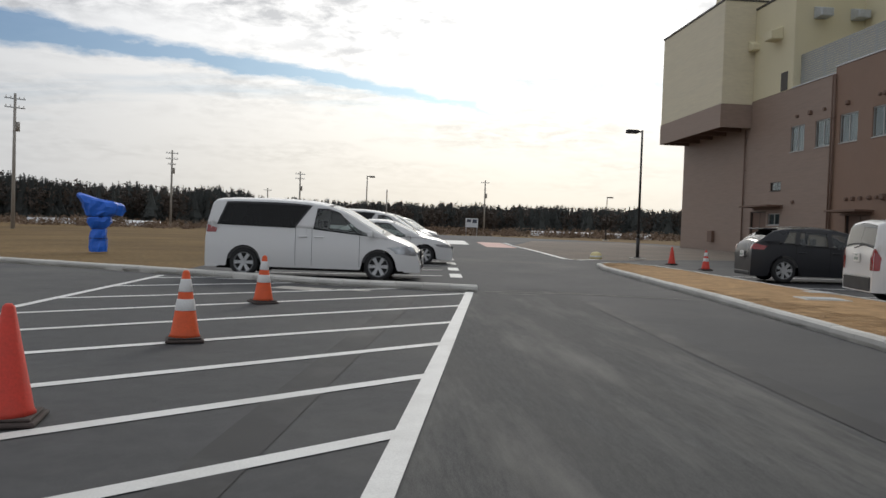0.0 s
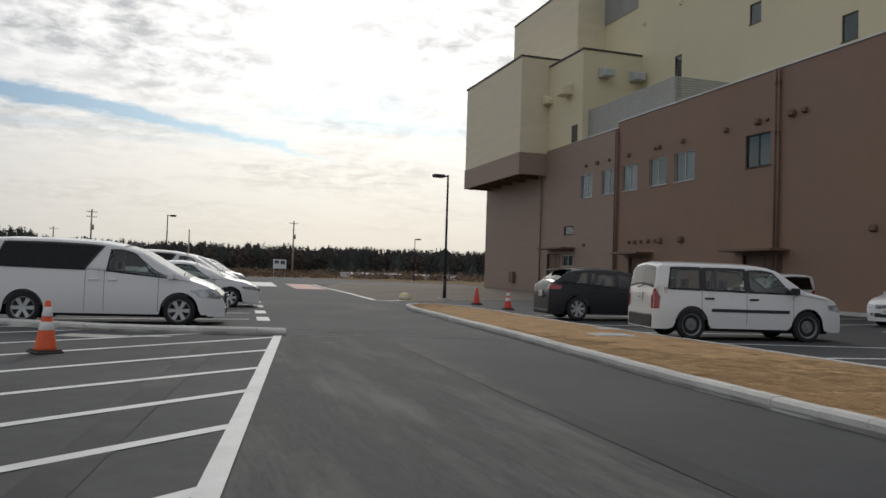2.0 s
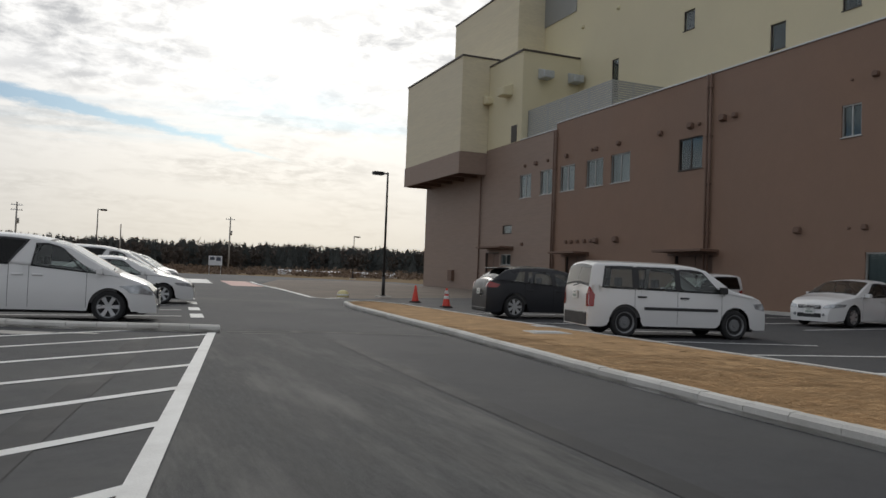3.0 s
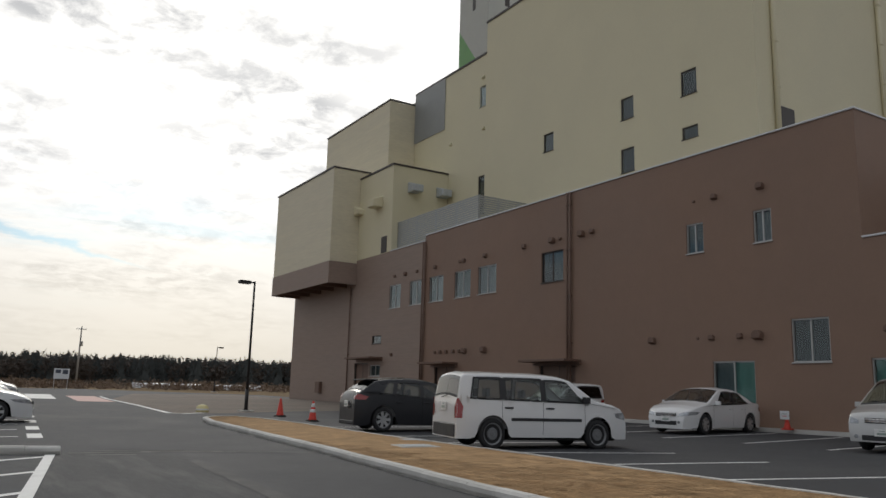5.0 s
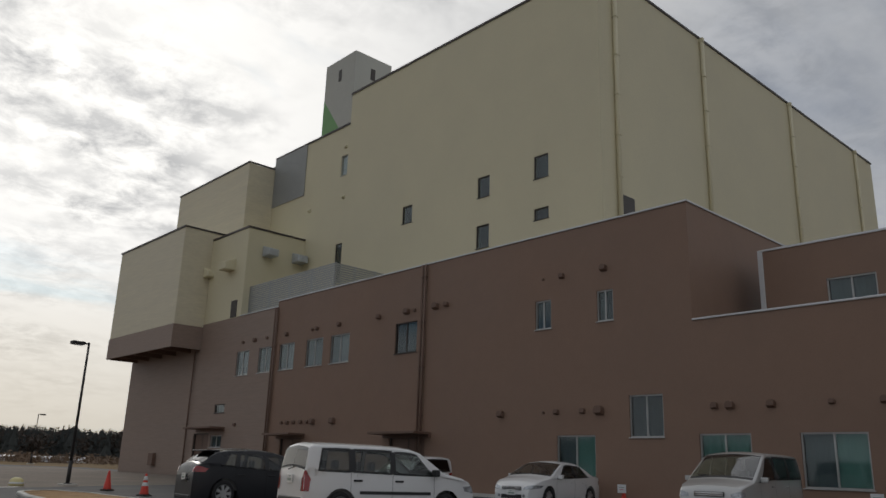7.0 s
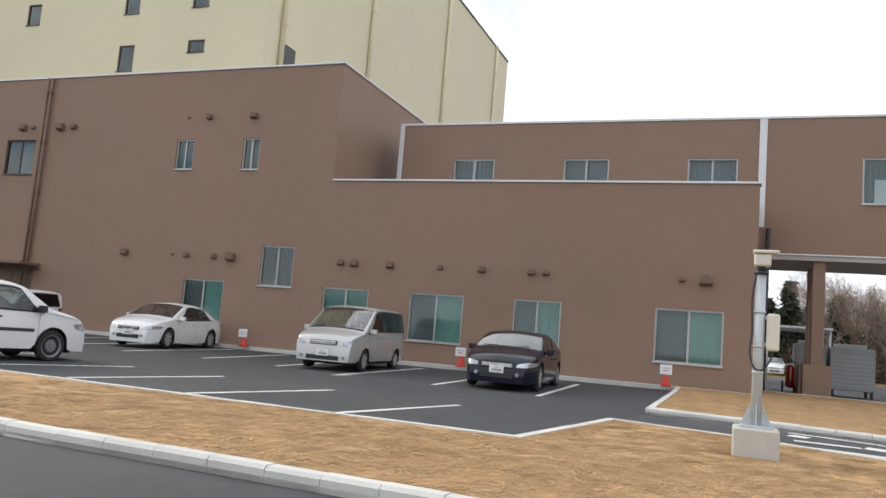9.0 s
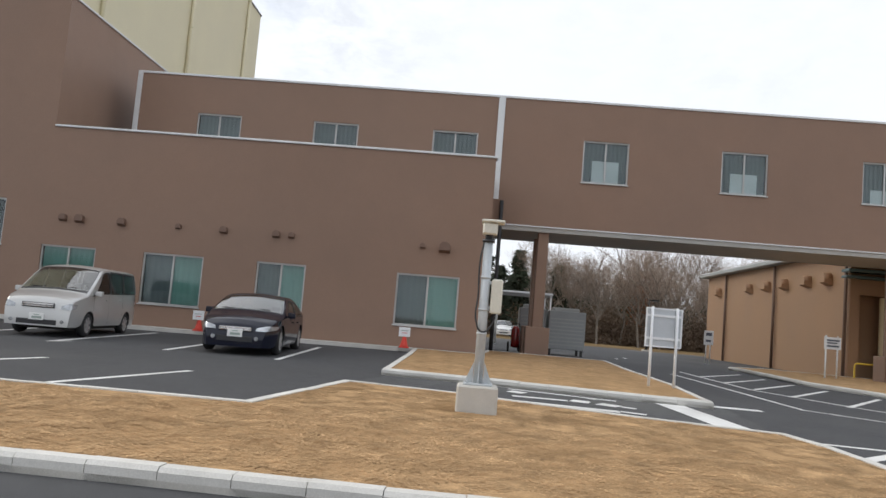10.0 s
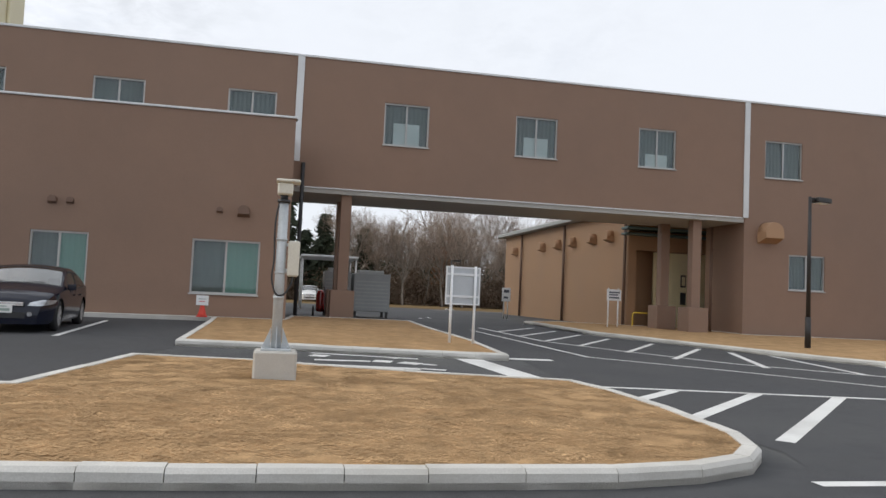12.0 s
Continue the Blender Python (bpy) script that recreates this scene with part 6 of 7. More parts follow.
# ---- lamps, posts and signs ----
def street_lamp(label, x, y, h, heading, arm=0.55):
    lamp = thing("street_lamp", label, "street lamp", Matrix.Translation((x, y, gz(x, y))) @ Matrix.Rotation(radians(heading), 4, "Z"), "street lamps")
    bm = B()
    bbox(bm, -0.3, 0.3, -0.3, 0.3, -0.1, 0.06, 0.02)
    part("footing", bm, M["concrete"], lamp)
    bm = B()
    tube(bm, (0, 0, 0.06), (0, 0, 0.09), 0.16, n=14)
    tube(bm, (0, 0, 0.09), (0, 0, 1.0), 0.085, 0.08, 14)
    tube(bm, (0, 0, 1.0), (0, 0, h), 0.065, 0.045, 14)
    part("pole", bm, M["black_metal"], lamp)
    bm = B()
    bbox(bm, -0.04, arm * 0.5, -0.03, 0.03, h - 0.1, h - 0.03, 0.01)
    part("arm", bm, M["black_metal"], lamp)
    bm = B()
    bbox(bm, arm * 0.4, arm * 0.4 + 0.55, -0.16, 0.16, h - 0.15, h + 0.0, 0.03, 2)
    hd = part("lamp_head", bm, M["black_metal"], lamp)
    bm = B()
    bbox(bm, arm * 0.4 + 0.06, arm * 0.4 + 0.5, -0.12, 0.12, h - 0.165, h - 0.15, 0.005)
    part("diffuser", bm, M["sign_white"], hd)


street_lamp("tall black steel street lamp at the verge's end", 11.93, 36.07, 6.05, 185)
street_lamp("black street lamp beside the far car park", -1.9, 78, 6.0, 10)
street_lamp("black street lamp far along the gravel yard", 27.5, 96, 5.4, 10)
street_lamp("black street lamp on the south verge", 20.4, -15.17, 4.5, -75, 0.5)
street_lamp("black street lamp beyond the bridge", 62, -13.6, 4.0, -90)

post = thing("camera_post", "galvanised post with a weatherproof camera housing on a concrete block", "camera post", Matrix.Translation((10.03, -0.2, gz(10.03, -0.2) - 0.05)) @ Matrix.Scale(0.94, 4))
bm = B()
bbox(bm, -0.27, 0.27, -0.27, 0.27, -0.1, 0.52, 0.025)
part("concrete_block", bm, M["concrete"], post)
bm = B()
bbox(bm, -0.19, 0.19, -0.19, 0.19, 0.52, 0.545, 0.006)
for a in range(4):
    c, s = math.cos(a * math.pi / 2), math.sin(a * math.pi / 2)
    v = [bm.verts.new((r * c - q * s, r * s + q * c, z)) for q in (-0.006, 0.006) for r, z in ((0.07, 0.545), (0.18, 0.545), (0.07, 0.82))]
    for f in ((0, 1, 2), (5, 4, 3), (0, 3, 4, 1), (1, 4, 5, 2), (2, 5, 3, 0)):
        bm.faces.new([v[i] for i in f])
for sx in (-1, 1):
    for sy in (-1, 1):
        tube(bm, (sx * 0.15, sy * 0.15, 0.545), (sx * 0.15, sy * 0.15, 0.58), 0.014, n=6)
part("base_plate", bm, M["galv"], post)
bm = B()
tube(bm, (0, 0, 0.545), (0, 0, 2.42), 0.066, 0.062, 18)
for z in (1.18, 1.5, 1.93):
    tube(bm, (0, 0, z), (0, 0, z + 0.03), 0.072, n=18)
part("pole", bm, M["galv"], post)
bm = B()
tube(bm, (0, 0, 2.42), (0, 0, 2.46), 0.085, n=18)
tube(bm, (0, 0, 2.46), (0, 0, 2.53), 0.05, n=14)
part("swivel", bm, M["plastic_black"], post, "dark swivel mount")
bm = B()
bbox(bm, -0.11, 0.11, -0.11, 0.09, 2.52, 2.68, 0.02)
hs = part("camera_housing", bm, M["housing"], post, "cream weatherproof camera housing")
bm = B()
bbox(bm, -0.14, 0.14, -0.20, 0.11, 2.68, 2.72, 0.012)
part("sun_hood", bm, M["housing"], hs)
bm = B()
bbox(bm, -0.08, 0.08, -0.235, -0.085, 1.47, 1.93, 0.02)
bx = part("junction_box", bm, M["housing"], post, "cream steel junction box")
bm = B()
for z in (1.55, 1.88):
    box(bm, -0.02, 0.02, -0.12, -0.06, z - 0.02, z + 0.02)
part("bracket", bm, M["galv"], bx)
cu = bpy.data.curves.new("cable", "CURVE")
cu.dimensions, cu.bevel_depth = "3D", 0.012
for pts in (((-0.02, 0.05, 2.45), (-0.03, 0.09, 2.2), (-0.03, 0.085, 1.7), (-0.05, 0.085, 1.35), (-0.06, 0.0, 1.22), (-0.03, -0.13, 1.34), (0, -0.16, 1.47)),):
    sp = cu.splines.new("BEZIER")
    sp.bezier_points.add(len(pts) - 1)
    for bp, p in zip(sp.bezier_points, pts):
        bp.co, bp.handle_left_type, bp.handle_right_type = p, "AUTO", "AUTO"
cu.materials.append(M["plastic_black"])
cable = new("cable", cu)
cable.parent = post


def board_sign(label, p, q, z0, z1, h, back=True, bars=()):
    """A board on two posts standing at p and q."""
    a, b = Vector((*p, 0)), Vector((*q, 0))
    mid, d = (a + b) / 2, (b - a)
    yaw = math.atan2(d.y, d.x)
    sign = thing("board_sign", label, "sign", Matrix.Translation((mid.x, mid.y, gz(mid.x, mid.y))) @ Matrix.Rotation(yaw, 4, "Z"), "board signs")
    w = d.length
    for sx in (-1, 1):
        bm = B()
        tube(bm, (sx * w / 2, 0, 0), (sx * w / 2, 0, h), 0.03, n=12)
        part("post", bm, M["sign_white"], sign)
    bm = B()
    bbox(bm, -w / 2 - 0.12, w / 2 + 0.12, -0.065, -0.04, z0, z1, 0.008)
    brd = part("board", bm, M["sign_back"] if back else M["sign_white"], sign)
    bm = B()
    for zz in (z0, z1 - 0.03):
        box(bm, -w / 2 - 0.13, w / 2 + 0.13, -0.04, -0.02, zz, zz + 0.03)
    for xx in (-w / 2 - 0.13, w / 2 + 0.1):
        box(bm, xx, xx + 0.03, -0.04, -0.02, z0 + 0.03, z1 - 0.03)
    for f in ((0.22, 0.80) if back else ()):
        zz = z0 + (z1 - z0) * f
        box(bm, -w / 2 - 0.1, w / 2 + 0.1, -0.04, -0.01, zz - 0.025, zz + 0.025)
    part("rail", bm, M["sign_white"], brd)
    for x0, x1, za, zb in bars:
        bm = B()
        box(bm, x0, x1, -0.072, -0.065, za, zb)
        part("text_bar", bm, M["ink"], brd)


board_sign("white sign seen from its railed back, on two posts", (17.05, -4.4), (16.95, -3.85), 0.95, 1.78, 1.8)
board_sign("white lettered board on two thin posts by the hall", (29.45, -12.95), (29.75, -13.5), 1.15, 1.6, 1.65, False, [(-0.35, 0.33, 1.45, 1.51), (-0.35, 0.2, 1.36, 1.41), (-0.35, 0.3, 1.24, 1.3)])
board_sign("small white direction board far down the lane", (39.4, -11.55), (39.4, -11.75), 0.9, 1.6, 1.6, False, [(-0.14, 0.14, 1.35, 1.5), (-0.14, 0.1, 1.05, 1.15)])
board_sign("white notice board at the road's end", (11.2, 108), (12.7, 108), 1.2, 2.45, 2.5, False, [(-0.7, -0.1, 1.9, 2.3), (0.1, 0.7, 1.8, 2.3)])

rail = thing("guard_rail", "yellow bent-pipe guard rail beside the hall door", "guard rail", Matrix.Translation((32.3, -15.75, gz(32.3, -15.7))) @ Matrix.Rotation(radians(70), 4, "Z"))
cu = bpy.data.curves.new("pipe", "CURVE")
cu.dimensions, cu.bevel_depth = "3D", 0.035
sp = cu.splines.new("POLY")
pts = [(-0.36, 0, 0), (-0.36, 0, 0.6), (-0.33, 0, 0.66), (-0.28, 0, 0.69), (0.28, 0, 0.69), (0.33, 0, 0.66), (0.36, 0, 0.6), (0.36, 0, 0)]
sp.points.add(len(pts) - 1)
for bp, p in zip(sp.points, pts):
    bp.co = (*p, 1)
cu.materials.append(M["yellow"])
pipe = new("pipe", cu)
pipe.parent = rail


def plant_cabinet(label, x0, x1, y0, y1, h):
    g = gz(x0, y0)
    cab = thing("plant_cabinet", label, "cabinet", Matrix.Translation(((x0 + x1) / 2, (y0 + y1) / 2, g)), "plant cabinets")
    lx, ly = (x1 - x0) / 2, (y1 - y0) / 2
    bm = B()
    bbox(bm, -lx, lx, -ly, ly, 0.25, h, 0.02)
    part("body", bm, M["cabinet"], cab)
    for sx in (-1, 1):
        for sy in (-1, 1):
            bm = B()
            bbox(bm, sx * (lx - 0.1) - 0.05, sx * (lx - 0.1) + 0.05, sy * (ly - 0.1) - 0.05, sy * (ly - 0.1) + 0.05, 0, 0.25, 0.01)
            part("leg", bm, M["black_metal"], cab)
    for i in range(8):
        bm = B()
        z = 0.4 + i * (h - 0.6) / 8
        box(bm, -lx - 0.012, -lx, -ly + 0.08, ly - 0.08, z, z + 0.05)
        part("louvre_slat", bm, M["louvre"], cab)
    bm = B()
    bbox(bm, -lx * 0.5, lx * 0.5, -ly * 0.7, ly * 0.7, h, h + 0.14, 0.02)
    part("lid", bm, M["louvre"], cab)


cart = thing("extinguisher_cart", "red wheeled fire extinguisher beside the plant cabinet", "fire extinguisher", Matrix.Translation((30.9, -1.75, gz(30.9, -1.7))))
bm = B()
lathe(bm, [(0.05, 0.16), (0.16, 0.2), (0.17, 0.3), (0.17, 0.85), (0.13, 0.97), (0.04, 1.02)], 16)
part("bottle", bm, M["tail_red"], cart)
for sy in (-0.26, 0.26):
    bm = B()
    tube(bm, (0.05, sy - 0.03, 0.2), (0.05, sy + 0.03, 0.2), 0.2, n=18)
    part("wheel", bm, M["rubber"], cart)
bm = B()
tube(bm, (0.12, -0.15, 0.25), (0.16, -0.15, 1.1), 0.015, n=6)
tube(bm, (0.12, 0.15, 0.25), (0.16, 0.15, 1.1), 0.015, n=6)
tube(bm, (0.16, -0.15, 1.1), (0.16, 0.15, 1.1), 0.015, n=6)
part("handle_frame", bm, M["black_metal"], cart)
plant_cabinet("grey louvred plant cabinet on legs behind the column", 31.4, 33.0, -4.5, -3.05, 1.75)
plant_cabinet("grey louvred plant cabinet beside the column", 31.6, 32.8, -2.95, -1.9, 1.78)
shelter = thing("carport", "white flat-roofed carport beyond the bridge", "carport", Matrix.Translation((44, -2.6, gz(44, -2))))
bm = B()
bbox(bm, -2, 2, -1.6, 1.4, 2.75, 2.87, 0.02)
part("roof", bm, M["sign_white"], shelter)
for sx in (-1.8, 1.8):
    for sy in (-1.5, 1.3):
        bm = B()
        tube(bm, (sx, sy, 0), (sx, sy, 2.75), 0.045)
        part("post", bm, M["sign_white"], shelter)

# the tarpaulin-wrapped sign: rings of an uneven bundle
tarp = thing("wrapped_sign", "tall sign wrapped and tied in bright blue tarpaulin", "covered sign", Matrix.Translation((-10.5, 29.65, gz(-10.5, 29.65))) @ Matrix.Rotation(radians(18), 4, "Z"))
bm = B()
rings, n = [], 26
for z, w, d, ox in ((0, .30, .26, 0), (.18, .31, .27, 0), (.4, .29, .25, .01), (.6, .31, .26, 0), (.78, .27, .23, .01), (.86, .24, .2, .02), (.95, .33, .27, .03), (1.1, .44, .34, .03), (1.22, .42, .33, .03), (1.3, .36, .3, .05), (1.36, .52, .36, .08), (1.5, .66, .4, .12), (1.7, .74, .42, .14), (1.86, .80, .40, .06), (1.96, .74, .3, -.04), (2.0, .5, .15, -.16)):
    ring = []
    for i in range(n):
        a = 2 * math.pi * i / n
        k = 1 + 0.22 * noise.noise(Vector((math.cos(a) * 3.1, math.sin(a) * 3.1, z * 6)))
        sq = 1 / max(abs(math.cos(a)), abs(math.sin(a))) ** 0.45
        ring.append(bm.verts.new((ox + w * k * sq * math.cos(a), d * k * sq * math.sin(a), max(z + 0.05 * noise.noise(Vector((a, z, 3))) - (0.16 * math.cos(a) if z > 1.4 else 0), 0.0))))
    rings.append(ring)
for a, b in zip(rings, rings[1:]):
    for i in range(n):
        bm.faces.new((a[i], a[(i + 1) % n], b[(i + 1) % n], b[i]))
bm.faces.new(rings[-1])
bm.faces.new(rings[0][::-1])
part("tarpaulin", bm, M["tarp"], tarp, "crumpled bright blue tarpaulin")
for z, r in ((0.5, 0.31), (0.86, 0.25), (1.3, 0.37)):
    bm = B()
    lathe(bm, [(r + 0.02, z - 0.015), (r + 0.035, z), (r + 0.02, z + 0.015)], 20)
    for v in bm.verts:
        v.co.y *= 0.85
    part("cord", bm, M["rope"], tarp)

for x, y, w, d in ((8.1, 13.75, 0.42, 0.34), (9.0, 15.45, 0.36, 0.3)):
    lid = thing("drain_cover", "grey concrete drain cover set in the turf", "drain cover", Matrix.Translation((x, y, gz(x, y) + 0.055)) @ Matrix.Rotation(radians(-8), 4, "Z"), "drain covers")
    bm = B()
    bbox(bm, -w, w, -d, d, -0.1, 0.09, 0.02)
    fr = part("slab", bm, M["concrete"], lid)
    bm = B()
    bbox(bm, -w * 0.7, w * 0.7, -d * 0.7, d * 0.7, 0.09, 0.10, 0.006)
    part("grate", bm, M["galv"], lid)
bolt = thing("marker_block", "pale yellow rounded kerb-end marker block", "marker block", Matrix.Translation((9.73, 35.3, gz(9.73, 35.3))))
bm = B()
lathe(bm, [(0.27, 0), (0.28, 0.06), (0.25, 0.22), (0.16, 0.30), (0.05, 0.33)], 18)
part("block", bm, M["pale_yellow"], bolt)
bm = B()
lathe(bm, [(0.275, 0.08), (0.285, 0.1), (0.272, 0.14), (0.262, 0.15)], 18)
part("stripe", bm, M["sign_white"], bolt)


# ---- poles, woods, scrub ----
def utility_pole(x, y, h, arms=2, label="grey concrete utility pole with cross-arms"):
    p = thing("utility_pole", label, "utility pole", Matrix.Translation((x, y, gz(x, y) - 0.1)) @ Matrix.Rotation(math.atan2(-x, y) + 0.35, 4, "Z"), "utility poles")
    bm = B()
    tube(bm, (0, 0, 0), (0, 0, h), 0.19, 0.12, 12)
    part("pole", bm, M["pole"], p)
    for i in range(arms):
        bm = B()
        z = h - 0.5 - i * 0.85
        w = 0.95 if i < 2 else 0.6
        bbox(bm, -w, w, -0.06, 0.06, z - 0.05, z + 0.05, 0.01)
        a = part("crossarm", bm, M["galv"], p)
        for sx in (-0.85, -0.4, 0.4, 0.85):
            bm = B()
            lathe(bm, [(0.03, z + 0.05), (0.06, z + 0.1), (0.035, z + 0.16), (0.055, z + 0.2), (0.02, z + 0.26)], 8, (sx * w, 0))
            part("insulator", bm, M["cone_white"], a)
    if arms:
        bm = B()
        tube(bm, (0.28, 0, h - 3.6), (0.28, 0, h - 2.7), 0.2, n=12)
        part("transformer", bm, M["pole"], p)


def on_ray(yaw, d):
    return -math.sin(radians(yaw)) * d, math.cos(radians(yaw)) * d


for yaw, d, h, arms in ((24.55, 86, 13.0, 2), (14.95, 128, 12.0, 3), (8.45, 190, 9.5, 1), (6.2, 150, 11.0, 2), (4.25, 260, 10.0, 1), (-0.05, 180, 9.5, 0), (-7.2, 160, 11.0, 1)):
    utility_pole(*on_ray(yaw, d), h, arms)

STUFF = np.random.default_rng(4)


def stuff(name, verts, faces, mat, label, category):
    me = bpy.data.meshes.new(name)
    me.from_pydata(verts, [], faces)
    me.materials.append(mat)
    return tagged(new(name, me), label, category, kind="stuff")


def conifer_into(verts, faces, x, y, z, h, r, tiers=5, n=7, rnd=STUFF):
    """Tiers of ragged drooping boughs round a stem."""
    for t in range(tiers):
        f = t / tiers
        zb, rr = z + h * (0.08 + 0.80 * f), r * (1 - f) ** 0.8 * rnd.uniform(0.8, 1.15)
        top = len(verts)
        verts.append((x, y, z + h * min(0.08 + 0.80 * f + 0.42, 1.0)))
        a0 = rnd.uniform(0, 6.28)
        for i in range(n):
            a = a0 + 2 * math.pi * i / n
            k = rr * (rnd.uniform(0.5, 1.15))
            verts.append((x + k * math.cos(a), y + k * math.sin(a), zb - rnd.uniform(0, 0.08) * h))
        for i in range(n):
            faces.append((top, top + 1 + i, top + 1 + (i + 1) % n))


def spire_into(verts, faces, x, y, z, h, r, count=46, rnd=STUFF):
    """A dense conifer seen from afar: a close core under many small drooping flakes."""
    conifer_into(verts, faces, x, y, z, h * 0.97, r * 0.9, 4, 6, rnd)
    f = rnd.random(count) ** 0.8
    rr = r * (1 - f) ** 0.7 * rnd.uniform(0.6, 1.05, count)
    a = rnd.uniform(0, 6.283, count)
    c = np.stack([x + rr * np.cos(a), y + rr * np.sin(a), z + h * (0.05 + 0.93 * f)], 1)
    s = rnd.uniform(0.10, 0.22, count) * r * (1.2 - 0.9 * f)
    u, w = rnd.uniform(-1, 1, count), rnd.uniform(-1, 1, count)
    tri = np.stack([np.stack([c[:, 0] - s, c[:, 1] + u * s, c[:, 2] - s * 0.5], 1), np.stack([c[:, 0] + s, c[:, 1] - u * s, c[:, 2] - s * 0.5], 1), np.stack([c[:, 0] + w * s * 0.4, c[:, 1] + w * s * 0.4, c[:, 2] + s * 1.1], 1)], 1)
    i = len(verts)
    verts.extend(tri.reshape(-1, 3).tolist())
    faces.extend((np.arange(count * 3).reshape(-1, 3) + i).tolist())


def fluff_into(verts, faces, x, y, z, h, r, count=26, rnd=STUFF, size=0.5):
    """A loose crown of many small flakes."""
    u = rnd.normal(size=(count, 3))
    u /= np.linalg.norm(u, axis=1)[:, None] + 1e-9
    c = np.array((x, y, z + h * 0.58)) + u * rnd.uniform(0.3, 1.0, (count, 1)) * np.array((r, r, h * 0.42))
    tri = np.stack([c, c + rnd.normal(size=(count, 3)) * size, c + rnd.normal(size=(count, 3)) * size], 1)
    i = len(verts)
    verts.extend(tri.reshape(-1, 3).tolist())
    faces.extend((np.arange(count * 3).reshape(-1, 3) + i).tolist())


# the far woods along the north and west horizon
v1, f1, v2, f2 = [], [], [], []
for k in range(3000):
    yaw = STUFF.uniform(-32, 62)
    d = STUFF.uniform(215, 300)
    x, y = on_ray(yaw, d)
    slope = 0.0345 + 0.011 * min(max((yaw - 8.3) / 2.2, 0), 1) + 0.008 * min(max((yaw - 23.2) / 1.5, 0), 1)
    h = (slope * d + 1.4) * (STUFF.uniform(0.80, 1.0) + 0.04 * math.sin(yaw * 1.7) * math.sin(yaw * 0.6))
    z = gz(x, y) - 0.5
    if STUFF.random() < 0.62:
        spire_into(v1, f1, x, y, z, h, STUFF.uniform(2.2, 3.2), 70)
    else:
        fluff_into(v2, f2, x, y, z, h * 0.95, STUFF.uniform(2.6, 4.2), 170, size=0.42)
stuff("far_conifers", v1, f1, M["far_wood_hazed"], "dense dark conifer wood along the horizon", "wood")
stuff("far_bare_trees", v2, f2, M["far_bare"], "brown bare trees in the far wood", "wood")
v1, f1 = [], []
for k in range(900):
    yaw = STUFF.uniform(-30, 60)
    d = STUFF.uniform(112, 185)
    x, y = on_ray(yaw, d)
    fluff_into(v1, f1, x, y, gz(x, y) - 0.6, STUFF.uniform(0.9, 2.2), STUFF.uniform(1.0, 2.6), 70, size=0.2)
stuff("field_scrub", v1, f1, M["scrub"], "low brown scrub and dead weeds at the field's edge", "scrub")
for yaw, d, w in ((22.0, 150, 9), (20.0, 152, 6), (17.5, 150, 10), (-15.2, 150, 14), (-12.5, 155, 10), (-17.0, 152, 12)):
    x, y = on_ray(yaw, d)
    gh = thing("greenhouse", "long white film greenhouse far across the field", "greenhouse", Matrix.Translation((x, y, gz(x, y) - 0.1)) @ Matrix.Rotation(radians(yaw), 4, "Z"), "film greenhouses")
    bm = B()
    n = 8
    a = [bm.verts.new((-w / 2, -2.2 * math.cos(math.pi * i / n), 0.95 * math.sin(math.pi * i / n))) for i in range(n + 1)]
    b = [bm.verts.new((w / 2, -2.2 * math.cos(math.pi * i / n), 0.95 * math.sin(math.pi * i / n))) for i in range(n + 1)]
    for i in range(n):
        bm.faces.new((a[i], a[i + 1], b[i + 1], b[i])).smooth = True
    bm.faces.new(a)
    bm.faces.new(b[::-1])
    part("cover", bm, M["greenhouse"], gh)


# ---- trees beyond the bridge ----
def bare_tree_mesh(seed, h, twig_leaf=0.0):
    rnd = random.Random(seed)
    wood, twigs = B(), ([], [])

    def limb(p, d, length, r, depth):
        q = p + d * length
        if depth <= 2:
            mid = p.lerp(q, 0.5) + Vector((rnd.uniform(-1, 1), rnd.uniform(-1, 1), 0)) * length * 0.05
            tube(wood, p, mid, r, r * 0.85, 6 if depth < 2 else 4, False)
            tube(wood, mid, q, r * 0.85, r * 0.66, 6 if depth < 2 else 4, False)
        else:
            side = d.cross(Vector((rnd.uniform(-1, 1), rnd.uniform(-1, 1), rnd.uniform(-1, 1)))).normalized() * max(r * 0.8, 0.007)
            i = len(twigs[0])
            twigs[0].extend([tuple(p - side), tuple(p + side), tuple(q)])
            twigs[1].append((i, i + 1, i + 2))
        if depth >= 5:
            return
        kids = (8, 6, 5, 5, 4)[depth]
        for k in range(kids):
            f = rnd.uniform(0.35, 1.0) if depth else rnd.uniform(0.38, 1.0)
            spread = rnd.uniform(0.45, 1.0)
            u = Vector((rnd.gauss(0, 1), rnd.gauss(0, 1), rnd.gauss(0.15, 0.6))).normalized()
            nd = (d * (1 - spread * 0.55) + u * spread * 0.75 + Vector((0, 0, 0.10))).normalized()
            limb(p.lerp(q, f), nd, length * rnd.uniform(0.46, 0.68), r * 0.52, depth + 1)

    limb(Vector((0, 0, 0)), Vector((rnd.uniform(-.06, .06), rnd.uniform(-.06, .06), 1)).normalized(), h * 0.52, h * 0.011, 0)
    wm = mesh_of("trunk", wood, M["bark"])
    tm = bpy.data.meshes.new("crown")
    tm.from_pydata(twigs[0], [], twigs[1])
    tm.materials.append(M["twig"])
    return wm, tm


TREES = [bare_tree_mesh(s, 10.5) for s in (3, 8, 15, 21)]
rnd = random.Random(11)
spots = []
